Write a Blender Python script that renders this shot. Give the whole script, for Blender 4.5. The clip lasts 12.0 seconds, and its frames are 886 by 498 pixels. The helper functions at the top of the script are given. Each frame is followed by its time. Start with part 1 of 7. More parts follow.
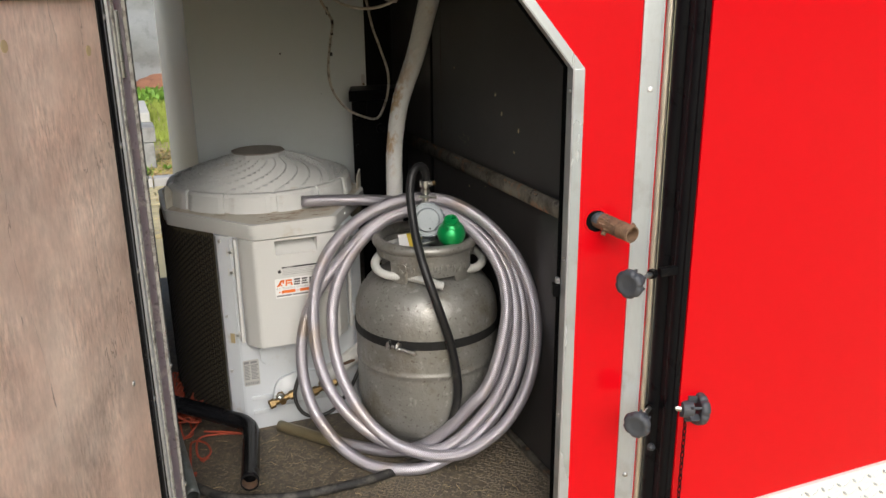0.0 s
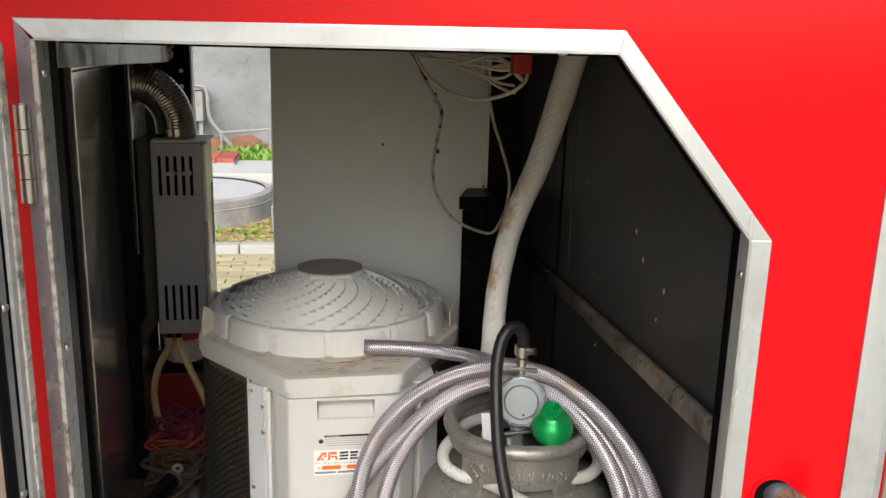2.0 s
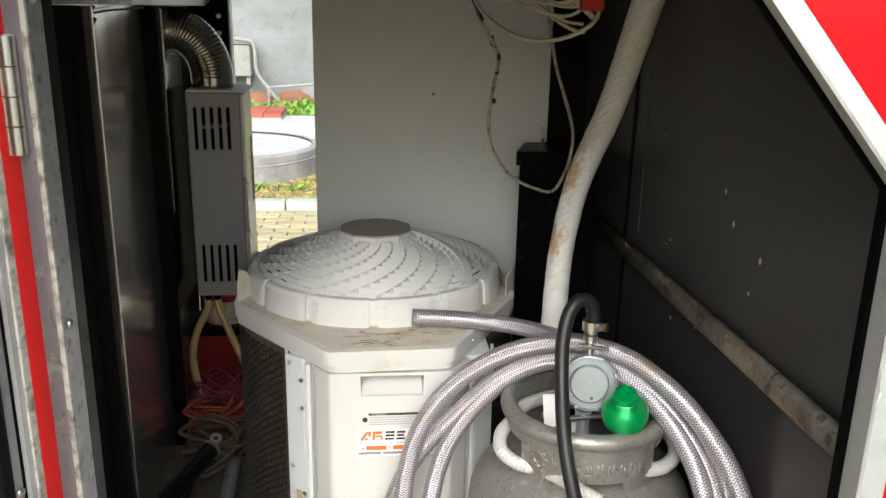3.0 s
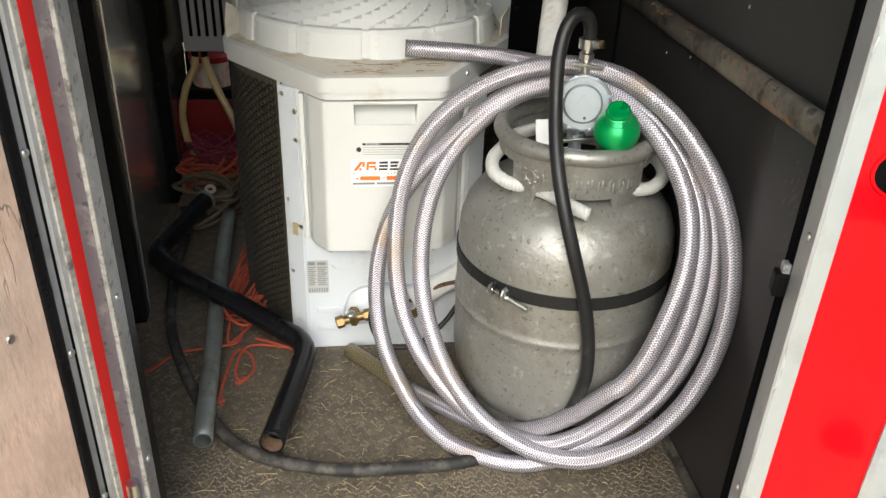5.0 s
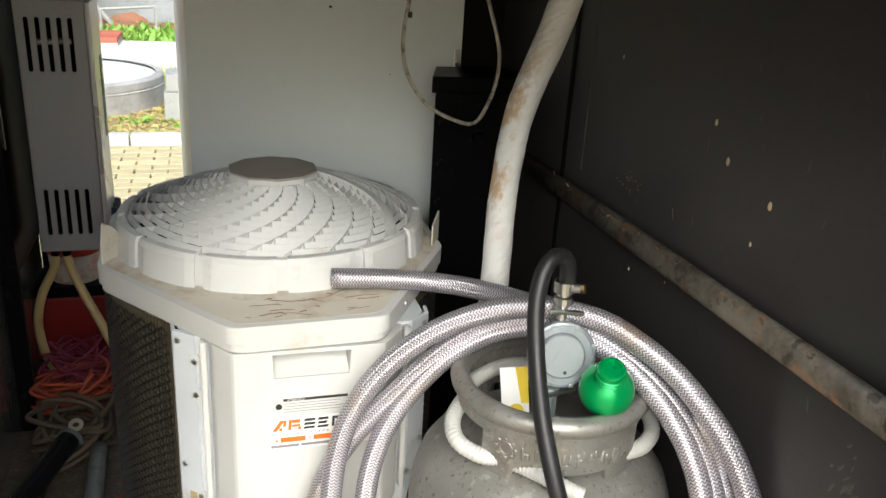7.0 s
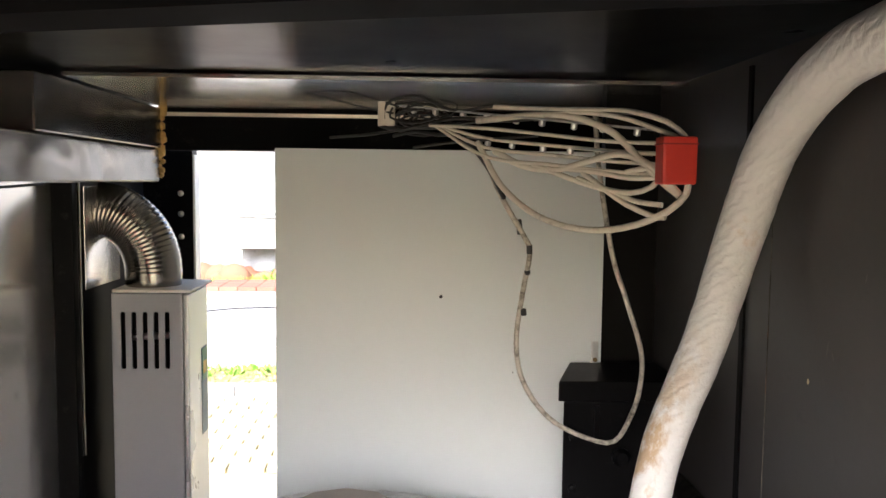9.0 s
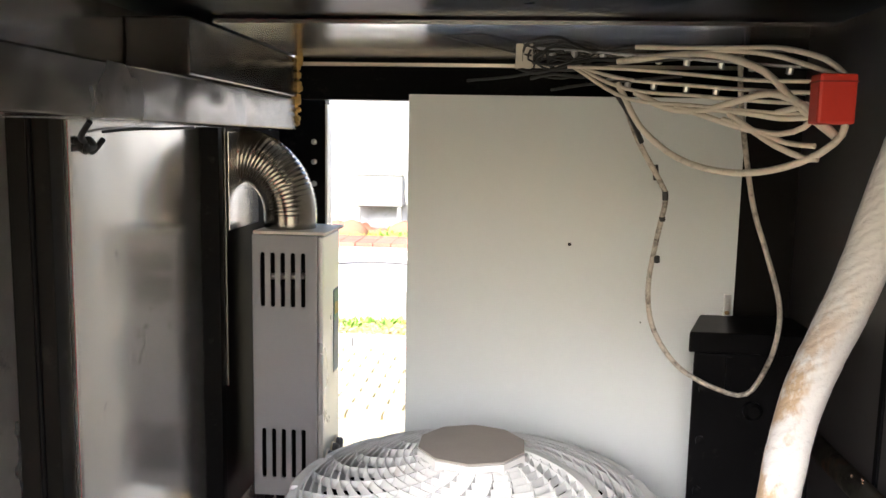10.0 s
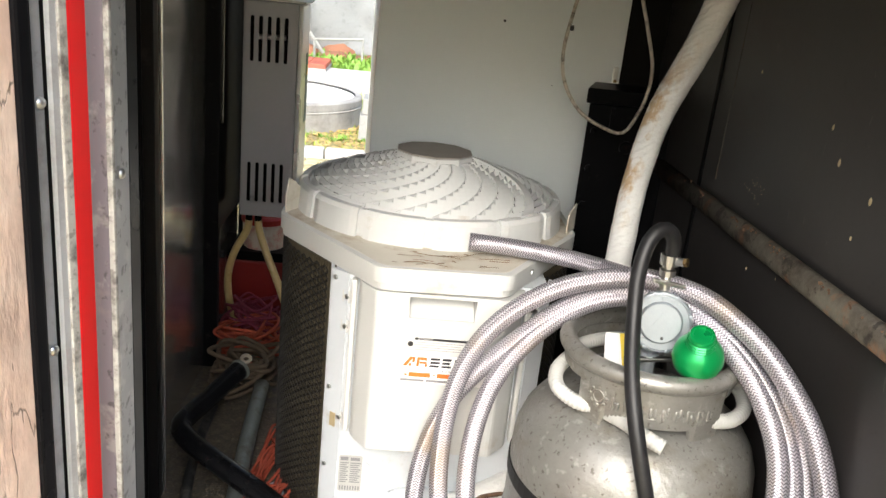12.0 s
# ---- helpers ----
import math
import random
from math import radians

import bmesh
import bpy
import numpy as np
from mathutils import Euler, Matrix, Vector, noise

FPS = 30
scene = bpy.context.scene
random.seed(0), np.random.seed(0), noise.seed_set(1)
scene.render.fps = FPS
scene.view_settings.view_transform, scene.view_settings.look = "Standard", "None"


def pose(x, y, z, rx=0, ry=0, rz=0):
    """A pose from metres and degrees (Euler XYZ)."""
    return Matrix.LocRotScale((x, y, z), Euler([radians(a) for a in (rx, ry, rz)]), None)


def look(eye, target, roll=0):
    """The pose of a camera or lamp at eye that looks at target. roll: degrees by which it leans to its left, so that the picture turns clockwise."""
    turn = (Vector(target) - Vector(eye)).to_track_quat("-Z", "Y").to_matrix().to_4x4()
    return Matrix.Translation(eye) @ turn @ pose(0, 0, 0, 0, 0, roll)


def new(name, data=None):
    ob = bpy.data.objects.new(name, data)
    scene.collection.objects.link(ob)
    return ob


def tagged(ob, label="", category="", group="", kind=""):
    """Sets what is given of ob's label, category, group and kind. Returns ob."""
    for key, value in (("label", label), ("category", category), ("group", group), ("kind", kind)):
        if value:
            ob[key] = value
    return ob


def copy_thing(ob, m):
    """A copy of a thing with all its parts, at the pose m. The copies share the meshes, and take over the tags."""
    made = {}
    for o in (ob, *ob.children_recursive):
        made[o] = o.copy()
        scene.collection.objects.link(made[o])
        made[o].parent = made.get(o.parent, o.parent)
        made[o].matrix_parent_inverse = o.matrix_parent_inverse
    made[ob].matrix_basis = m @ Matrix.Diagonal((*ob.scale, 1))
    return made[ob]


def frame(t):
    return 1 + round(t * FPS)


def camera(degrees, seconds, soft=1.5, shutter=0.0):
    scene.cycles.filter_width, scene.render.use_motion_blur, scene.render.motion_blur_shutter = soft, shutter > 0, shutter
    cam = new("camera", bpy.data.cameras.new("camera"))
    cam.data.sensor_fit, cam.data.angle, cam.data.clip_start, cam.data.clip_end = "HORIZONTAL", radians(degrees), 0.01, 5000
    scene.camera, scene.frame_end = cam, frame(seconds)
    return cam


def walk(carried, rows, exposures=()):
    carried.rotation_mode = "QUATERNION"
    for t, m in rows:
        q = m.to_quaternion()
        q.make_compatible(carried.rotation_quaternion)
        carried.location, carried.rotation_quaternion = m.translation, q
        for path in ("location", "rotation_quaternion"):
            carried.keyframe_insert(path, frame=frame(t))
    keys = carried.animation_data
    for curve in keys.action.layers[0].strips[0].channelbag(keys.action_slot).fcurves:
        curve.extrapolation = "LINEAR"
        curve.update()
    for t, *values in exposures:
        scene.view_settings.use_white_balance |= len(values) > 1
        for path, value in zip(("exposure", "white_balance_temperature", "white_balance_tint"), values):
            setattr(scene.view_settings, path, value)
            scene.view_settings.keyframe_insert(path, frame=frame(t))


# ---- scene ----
cam = camera(57.0, 12.0)
PATH = [
    (0, (0.1419, 0.0085, 1.0989), (0.7999, 1.6741, 0.5283), -0.7),
    (0.5, (0.1767, 0.2124, 1.0838), (0.8488, 1.8612, 0.4794), 0.1),
    (1, (0.1767, 0.3638, 1.1177), (0.8874, 2.0219, 0.5894), 1.7),
    (1.5, (0.2886, 0.4493, 1.1252), (0.831, 2.1968, 0.6928), 2.1),
    (2, (0.455, 0.5236, 1.1308), (0.7454, 2.3312, 0.7022), 1.5),
    (2.5, (0.4963, 0.5828, 1.112), (0.689, 2.3942, 0.6477), 1.0),
    (3, (0.4615, 0.6777, 1.1007), (0.6439, 2.4731, 0.5734), 1.1),
    (3.5, (0.4446, 0.7407, 1.0584), (0.6392, 2.4966, 0.4155), 1.0),
    (5.3, (0.4521, 0.6119, 0.9626), (0.6655, 2.2203, 0.0122), 2.6),
    (5.5, (0.454, 0.6298, 0.9588), (0.6777, 2.2278, -0.0047), 2.8),
    (6, (0.4531, 0.7445, 0.9757), (0.7304, 2.3368, 0.016), 2.9),
    (6.5, (0.408, 0.8742, 1.003), (0.8159, 2.5098, 0.1711), 3.8),
    (7, (0.3845, 0.9334, 1.0434), (0.8958, 2.6179, 0.3845), 3.4),
    (8.8, (0.5687, 1.2229, 1.1036), (0.7388, 3.087, 0.9268), 0.9),
    (9, (0.5631, 1.2276, 1.1036), (0.6524, 3.0992, 0.9522), 0.6),
    (9.5, (0.5508, 1.2342, 1.1158), (0.4493, 3.1058, 0.9682), 0.5),
    (10, (0.5349, 1.2117, 1.0801), (0.3694, 3.0691, 0.8357), 1.1),
    (10.5, (0.5198, 1.191, 1.0331), (0.3854, 3.024, 0.6411), 1.8),
    (11, (0.4672, 1.0829, 1.0161), (0.4456, 2.8999, 0.5349), 2.3),
    (11.5, (0.3929, 0.8864, 0.9945), (0.5029, 2.6856, 0.4606), 4.7),
    (12, (0.4155, 0.7407, 0.9917), (0.5396, 2.5211, 0.4014), 6.0),
]
walk(cam, [(t, look(eye, target, roll)) for t, eye, target, roll in PATH],
     exposures=[(0.0, 0.22, 6350, 8.0), (1.0, 0.40, 6350, 8.0), (2.0, 0.52, 6350, 8.0), (2.6, 0.72, 6200, 5.0), (3.5, 1.02, 6200, 4.0), (5.5, 0.76, 6200, 4.0), (6.0, 0.67, 6200, 4.0), (7.0, 1.08, 6200, 4.0), (8.8, 2.42, 6080, 15.0), (10.0, 2.5, 6120, 14.0), (10.6, 2.40, 6350, 12.5), (11.3, 1.78, 6400, 10.0), (11.6, 1.47, 6407, 8.1), (12.0, 1.34, 6350, 7.0)])

# ---- world and light: bright overcast day ----
GROUND = -0.47
world = bpy.data.worlds.new("sky")
scene.world = world
world.use_nodes = True
wn, wl = world.node_tree.nodes, world.node_tree.links
sky = wn.new("ShaderNodeTexSky")
sky.sky_type = 'NISHITA'
sky.sun_disc = False
sky.sun_elevation, sky.sun_rotation = radians(39), radians(193)
sky.air_density, sky.dust_density, sky.ozone_density = 1.0, 4.0, 1.0
wl.new(sky.outputs[0], wn["Background"].inputs[0])
wn["Background"].inputs[1].default_value = 0.15
sun = new("sun", bpy.data.lights.new("sun", 'SUN'))
sun.data.energy, sun.data.angle, sun.data.color = 1.45, radians(50), (1.0, 1.0, 1.0)
sun.matrix_world = look((-1.0, -4.3, 3.6), (0, 0, 0))


# ---- materials ----
def mat(name, base, rough=0.5, metal=0.0, var=0.15, scale=8.0, fine=120.0, bump=0.0, dirt=None, dirt_amt=0.35,
        dirt_scale=3.0, coat=0.0, rvar=0.12, stretch=(1, 1, 1), alpha_trans=0.0, per_piece=0.0, spec=0.5):
    m = bpy.data.materials.new(name)
    m.use_nodes = True
    n, l = m.node_tree.nodes, m.node_tree.links
    p = n["Principled BSDF"]
    tc = n.new("ShaderNodeTexCoord")
    mp = n.new("ShaderNodeMapping")
    mp.inputs["Scale"].default_value = stretch
    l.new(tc.outputs["Object"], mp.inputs[0])
    a = n.new("ShaderNodeTexNoise")
    a.inputs["Scale"].default_value, a.inputs["Detail"].default_value = scale, 5
    b = n.new("ShaderNodeTexNoise")
    b.inputs["Scale"].default_value, b.inputs["Detail"].default_value = fine, 3
    for t in (a, b):
        l.new(mp.outputs[0], t.inputs["Vector"])
    mix = n.new("ShaderNodeMix")
    mix.data_type = 'RGBA'
    lo, hi = [c * (1 - var) for c in base], [min(1, c * (1 + var)) for c in base]
    mix.inputs[6].default_value, mix.inputs[7].default_value = (*lo, 1), (*hi, 1)
    add = n.new("ShaderNodeMath")
    add.operation = 'MULTIPLY_ADD'
    add.inputs[1].default_value, add.inputs[2].default_value = 0.4, 0.3
    l.new(b.outputs[0], add.inputs[0])
    av = n.new("ShaderNodeMath")
    av.operation = 'MULTIPLY'
    l.new(a.outputs[0], av.inputs[0])
    l.new(add.outputs[0], av.inputs[1])
    sc = n.new("ShaderNodeMath")
    sc.operation = 'MULTIPLY'
    sc.inputs[1].default_value = 2.0
    l.new(av.outputs[0], sc.inputs[0])
    l.new(sc.outputs[0], mix.inputs[0])
    col = mix.outputs[2]
    if per_piece:
        oi = n.new("ShaderNodeObjectInfo")
        hs = n.new("ShaderNodeHueSaturation")
        mr = n.new("ShaderNodeMapRange")
        mr.inputs[3].default_value, mr.inputs[4].default_value = 1 - per_piece, 1 + per_piece
        l.new(oi.outputs["Random"], mr.inputs[0])
        l.new(mr.outputs[0], hs.inputs["Value"])
        l.new(col, hs.inputs["Color"])
        col = hs.outputs[0]
    if dirt:
        d = n.new("ShaderNodeTexNoise")
        d.inputs["Scale"].default_value, d.inputs["Detail"].default_value, d.inputs["Roughness"].default_value = dirt_scale, 8, 0.68
        l.new(tc.outputs["Object"], d.inputs["Vector"])
        r = n.new("ShaderNodeMapRange")
        r.inputs[1].default_value, r.inputs[2].default_value = 0.62 - dirt_amt * 0.35, 0.78 - dirt_amt * 0.2
        l.new(d.outputs[0], r.inputs[0])
        m2 = n.new("ShaderNodeMix")
        m2.data_type = 'RGBA'
        m2.inputs[7].default_value = (*dirt, 1)
        l.new(r.outputs[0], m2.inputs[0])
        l.new(col, m2.inputs[6])
        col = m2.outputs[2]
    l.new(col, p.inputs["Base Color"])
    rr = n.new("ShaderNodeMapRange")
    rr.inputs[3].default_value, rr.inputs[4].default_value = max(0.02, rough - rvar), min(1, rough + rvar)
    l.new(a.outputs[0], rr.inputs[0])
    l.new(rr.outputs[0], p.inputs["Roughness"])
    p.inputs["Metallic"].default_value = metal
    p.inputs["Specular IOR Level"].default_value = spec
    p.inputs["Coat Weight"].default_value = coat
    p.inputs["Coat Roughness"].default_value = 0.05
    p.inputs["Transmission Weight"].default_value = alpha_trans
    if bump:
        bp = n.new("ShaderNodeBump")
        bp.inputs["Strength"].default_value, bp.inputs["Distance"].default_value = bump, 0.004
        l.new(av.outputs[0], bp.inputs["Height"])
        l.new(bp.outputs[0], p.inputs["Normal"])
    return m


def nodes_of(m):
    return m.node_tree.nodes, m.node_tree.links, m.node_tree.nodes["Principled BSDF"]


RED = mat("red_paint", (0.585, 0.002, 0.007), 0.17, var=0.05, scale=1.5, fine=30, rvar=0.05, bump=0.02, spec=0.25)
ALU = mat("aluminium", (0.55, 0.595, 0.63), 0.3, 0.6, 0.14, 7, 240, 0.05, dirt=(0.40, 0.41, 0.42), dirt_amt=0.3, dirt_scale=9, stretch=(1, 1, .2))
DOOR_ALU = mat("door_edge_aluminium", (0.40, 0.41, 0.43), 0.36, 0.55, 0.1, 9, 240, 0.05, dirt=(0.25, 0.245, 0.24), dirt_amt=0.3, dirt_scale=14, stretch=(1, 1, .25))
ALU_LIP = mat("aluminium_lip", (0.44, 0.45, 0.44), 0.4, 0.3, 0.1, 10, 240, 0.04, dirt=(0.20, 0.17, 0.14), dirt_amt=0.22, dirt_scale=18)
ALU_WORN = mat("worn_aluminium", (0.36, 0.365, 0.375), 0.4, 0.45, 0.1, 10, 260, 0.05, dirt=(0.22, 0.215, 0.21), dirt_amt=0.2, dirt_scale=16, stretch=(1, 1, .3))
LILAC = mat("weathered_alloy_face", (0.21, 0.185, 0.21), 0.42, 0.4, 0.1, 8, 160, 0.04, dirt=(0.30, 0.26, 0.25), dirt_amt=0.18, dirt_scale=14, stretch=(1, 1, .25))
CHIPPED = mat("chipped_ivory_paint", (0.37, 0.355, 0.32), 0.55, 0.0, 0.1, 30, 300, 0.3, dirt=(0.085, 0.075, 0.07), dirt_amt=0.44, dirt_scale=60)
CHROME = mat("tarnished_bright_metal", (0.66, 0.60, 0.50), 0.33, 0.75, 0.18, 14, 160, 0.04, rvar=0.1)
STEEL = mat("zinc_steel", (0.6, 0.6, 0.58), 0.32, 1.0, 0.15, 30, 300, 0.04)
BLACK_RUBBER = mat("black_rubber", (0.006, 0.006, 0.007), 0.3, var=0.3, scale=20, fine=200, bump=0.04, spec=0.1)
BLACK_HOSE = mat("black_hose_rubber", (0.013, 0.013, 0.014), 0.42, var=0.35, scale=24, fine=200, dirt=(0.06, 0.056, 0.05), dirt_amt=0.14, dirt_scale=14, spec=0.35)
DUSTY_HOSE = mat("dusty_hose_rubber", (0.022, 0.021, 0.020), 0.6, var=0.4, scale=24, fine=200, dirt=(0.11, 0.10, 0.085), dirt_amt=0.42, dirt_scale=22, spec=0.3)
BLACK_WALL = mat("black_sheet", (0.033, 0.0302, 0.0295), 0.38, var=0.2, scale=4, fine=90, bump=0.03, dirt=(0.030, 0.027, 0.025), dirt_amt=0.15, dirt_scale=9, spec=0.55)
BLACK_GLOSS = mat("black_gloss_sheet", (0.80, 0.775, 0.74), 0.19, 0.9, var=0.12, scale=2.2, fine=40, bump=0.10, dirt=(0.05, 0.045, 0.04), dirt_amt=0.02, dirt_scale=20, rvar=0.05)
BLACK_FELT = mat("deep_black_paint", (0.0026, 0.0026, 0.003), 0.7, var=0.3, scale=12, fine=120, spec=0.02)
BLACK_SATIN = mat("black_satin_post", (0.009, 0.0085, 0.008), 0.40, 0.0, var=0.3, scale=5, fine=90, bump=0.06, spec=0.06, dirt=(0.03, 0.027, 0.023), dirt_amt=0.12, dirt_scale=14)
BLACK_POST = mat("black_gloss_post", (0.17, 0.163, 0.157), 0.25, 0.9, var=0.25, scale=3, fine=60, bump=0.1, dirt=(0.05, 0.045, 0.04), dirt_amt=0.06, dirt_scale=18, rvar=0.08)
FRONT_SHEET = mat("satin_front_sheet", (0.78, 0.755, 0.72), 0.28, 0.9, var=0.25, scale=3, fine=60, bump=0.1, dirt=(0.06, 0.055, 0.05), dirt_amt=0.08, dirt_scale=14, rvar=0.08)
BLACK_STEEL = mat("black_painted_steel", (0.006, 0.006, 0.0065), 0.3, var=0.3, scale=12, fine=120, bump=0.04, rvar=0.06, dirt=(0.03, 0.027, 0.024), dirt_amt=0.06, dirt_scale=30, spec=0.03)
BLACK_PIPE = mat("black_gloss_pipe", (0.007, 0.007, 0.008), 0.26, var=0.3, scale=12, fine=120, bump=0.03, rvar=0.06, dirt=(0.06, 0.05, 0.04), dirt_amt=0.06, dirt_scale=30, spec=0.3)
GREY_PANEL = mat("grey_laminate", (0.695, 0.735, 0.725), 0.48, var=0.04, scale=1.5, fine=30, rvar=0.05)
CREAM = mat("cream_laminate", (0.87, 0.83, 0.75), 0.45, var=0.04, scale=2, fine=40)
WHITE_PLASTIC = mat("white_plastic", (0.60, 0.605, 0.59), 0.42, var=0.04, scale=6, fine=160, bump=0.02, dirt=(0.46, 0.41, 0.33), dirt_amt=0.08, dirt_scale=9)
WHITE_DUSTY = mat("dusty_white_plastic", (0.60, 0.565, 0.49), 0.6, var=0.1, scale=9, fine=200, bump=0.04, dirt=(0.36, 0.27, 0.17), dirt_amt=0.34, dirt_scale=13)
WHITE_METAL = mat("white_painted_metal", (0.60, 0.635, 0.67), 0.35, var=0.05, scale=8, fine=90, dirt=(0.44, 0.42, 0.38), dirt_amt=0.1, dirt_scale=11)
GRILL = mat("grille_plastic", (0.64, 0.65, 0.64), 0.5, var=0.06, scale=20, fine=200, dirt=(0.50, 0.46, 0.40), dirt_amt=0.12, dirt_scale=12)
CAP = mat("dusty_grille_cap", (0.33, 0.302, 0.27), 0.8, var=0.14, scale=18, fine=300, bump=0.05)
FIN = mat("coil_fins", (0.075, 0.062, 0.038), 0.65, 0.2, 0.3, 30, 400)
GUARD = mat("guard_mesh", (0.022, 0.02, 0.017), 0.5, var=0.3, scale=30, fine=200)
# near-black that paints the shade in hollows and openings
DARK = mat("painted_hollow_shade", (0.006, 0.006, 0.006), 0.9, var=0.2, spec=0.0)
BRASS = mat("brass", (0.23, 0.16, 0.075), 0.45, 1.0, 0.3, 40, 300, 0.05, dirt=(0.10, 0.065, 0.035), dirt_amt=0.4, dirt_scale=60)
CYL = mat("grey_cylinder_paint", (0.25, 0.245, 0.228), 0.40, 0.5, 0.2, 26, 170, 0.8, dirt=(0.165, 0.14, 0.10), dirt_amt=0.3, dirt_scale=9, rvar=0.12)
BAND = mat("black_strap", (0.014, 0.014, 0.014), 0.55, var=0.3, scale=30, spec=0.2)
CAST = mat("cast_zinc", (0.27, 0.30, 0.325), 0.4, 0.45, 0.12, 40, 300, 0.08)
GREEN = mat("green_foil_plastic", (0.008, 0.33, 0.085), 0.3, 0.5, 0.08, 20, 100, 0.0, coat=0.25)
CORRUGATED = mat("white_corrugated_plastic", (0.44, 0.44, 0.42), 0.5, var=0.08, scale=20)
WRAP = mat("white_wrapped_insulation", (0.70, 0.70, 0.68), 0.6, var=0.06, scale=14, fine=180, bump=0.25, dirt=(0.46, 0.29, 0.12), dirt_amt=0.06, dirt_scale=7)
RUST = mat("rusty_pipe", (0.20, 0.12, 0.07), 0.85, 0.1, 0.45, 40, 260, 0.7, dirt=(0.075, 0.042, 0.028), dirt_amt=0.5, dirt_scale=55)
BAR = mat("dirty_steel_rail", (0.15, 0.138, 0.112), 0.6, 0.3, 0.5, 14, 130, 0.3, dirt=(0.045, 0.036, 0.028), dirt_amt=0.62, dirt_scale=16)
HEATER = mat("grey_heater_enamel", (0.34, 0.345, 0.36), 0.42, 0.3, 0.05, 8, 140, 0.01)
HEATER_FRONT = mat("silver_heater_front", (0.62, 0.63, 0.62), 0.3, 0.4, 0.06, 6, 100)
FOIL = mat("aluminium_duct_foil", (0.34, 0.32, 0.29), 0.22, 1.0, 0.2, 30, 200, 0.1)
RED_BOX = mat("red_plastic", (0.52, 0.035, 0.02), 0.42, var=0.1, scale=20)
DARK_RED = mat("dark_red_plastic", (0.22, 0.012, 0.010), 0.45, var=0.15, scale=8)
CABLE_W = mat("white_cable", (0.56, 0.52, 0.44), 0.5, var=0.15, scale=20, dirt=(0.22, 0.2, 0.17), dirt_amt=0.25, dirt_scale=30)
CABLE_DIRTY = mat("dirty_white_cable", (0.52, 0.48, 0.40), 0.55, var=0.2, scale=20, dirt=(0.06, 0.052, 0.045), dirt_amt=0.42, dirt_scale=70)
CABLE_B = mat("black_cable", (0.02, 0.02, 0.02), 0.45, var=0.3)
YELLOW_TUBE = mat("yellowed_clear_tube", (0.58, 0.44, 0.20), 0.3, var=0.15, scale=20, spec=0.6)
GREY_PIPE = mat("grey_steel_pipe", (0.215, 0.235, 0.22), 0.45, 0.5, 0.25, 20, 200, 0.12, dirt=(0.13, 0.11, 0.085), dirt_amt=0.36, dirt_scale=26)
ORANGE = mat("orange_rope", (0.40, 0.072, 0.035), 0.75, var=0.45, scale=90, fine=600, bump=0.4)
PINK = mat("magenta_rope", (0.20, 0.022, 0.05), 0.75, var=0.4, scale=80, fine=600, bump=0.4)
BROWN_ROPE = mat("brown_rope", (0.10, 0.072, 0.045), 0.85, var=0.4, scale=80, fine=600, bump=0.4)
FOAM = mat("yellow_foam", (0.55, 0.34, 0.10), 0.9, var=0.3, scale=40, bump=0.5)
LABEL_W = mat("white_label", (0.80, 0.80, 0.79), 0.4, var=0.02)
INK = mat("black_ink", (0.02, 0.02, 0.022), 0.5, var=0.05)
INK_GREY = mat("grey_ink", (0.22, 0.22, 0.23), 0.5, var=0.05)
INK_ORANGE = mat("orange_ink", (0.80, 0.17, 0.02), 0.5, var=0.05)
INK_BLUE = mat("teal_ink", (0.02, 0.10, 0.16), 0.4, var=0.1)
INK_GREEN = mat("green_ink", (0.03, 0.20, 0.06), 0.4, var=0.1)
YELLOW = mat("yellow_paint", (0.70, 0.52, 0.04), 0.45, var=0.1)
TAPE = mat("brown_tape", (0.46, 0.36, 0.20), 0.6, var=0.1)
PINK_PAIL = mat("pink_printed_pail", (0.74, 0.66, 0.57), 0.4, var=0.1, dirt=(0.62, 0.12, 0.09), dirt_amt=0.36, dirt_scale=22)
KNOB = mat("charcoal_knob_plastic", (0.05, 0.054, 0.062), 0.5, var=0.2, scale=40, fine=300, bump=0.05)
STALK = mat("brown_stalk", (0.23, 0.15, 0.085), 0.85, var=0.3, scale=40, per_piece=0.3)
STRAW = mat("straw", (0.40, 0.31, 0.17), 0.8, var=0.3, scale=40, per_piece=0.3)
CRUMB = mat("brown_grit", (0.25, 0.20, 0.14), 0.85, var=0.6, scale=70, fine=200, per_piece=0.6)
SCUFF = mat("grey_scuffs", (0.10, 0.096, 0.09), 0.7, var=0.3, scale=60)
SPOT = mat("paint_spots", (0.55, 0.45, 0.27), 0.7, var=0.2)
CONCRETE = mat("concrete", (0.40, 0.39, 0.37), 0.9, var=0.15, scale=5, fine=60, bump=0.3, dirt=(0.22, 0.21, 0.19), dirt_amt=0.3, dirt_scale=2)
CONC_LIGHT = mat("pale_concrete", (0.55, 0.54, 0.51), 0.9, var=0.12, scale=5, fine=60, bump=0.2)
BRICK = mat("red_brick", (0.42, 0.11, 0.07), 0.85, var=0.15, scale=10, fine=90, bump=0.3, per_piece=0.15)
PAVER = mat("yellow_paver", (0.50, 0.425, 0.245), 0.9, var=0.15, scale=8, fine=80, bump=0.3, per_piece=0.15)
KERB = mat("grey_kerb", (0.46, 0.45, 0.43), 0.9, var=0.15, scale=8, fine=80, bump=0.3, per_piece=0.08)
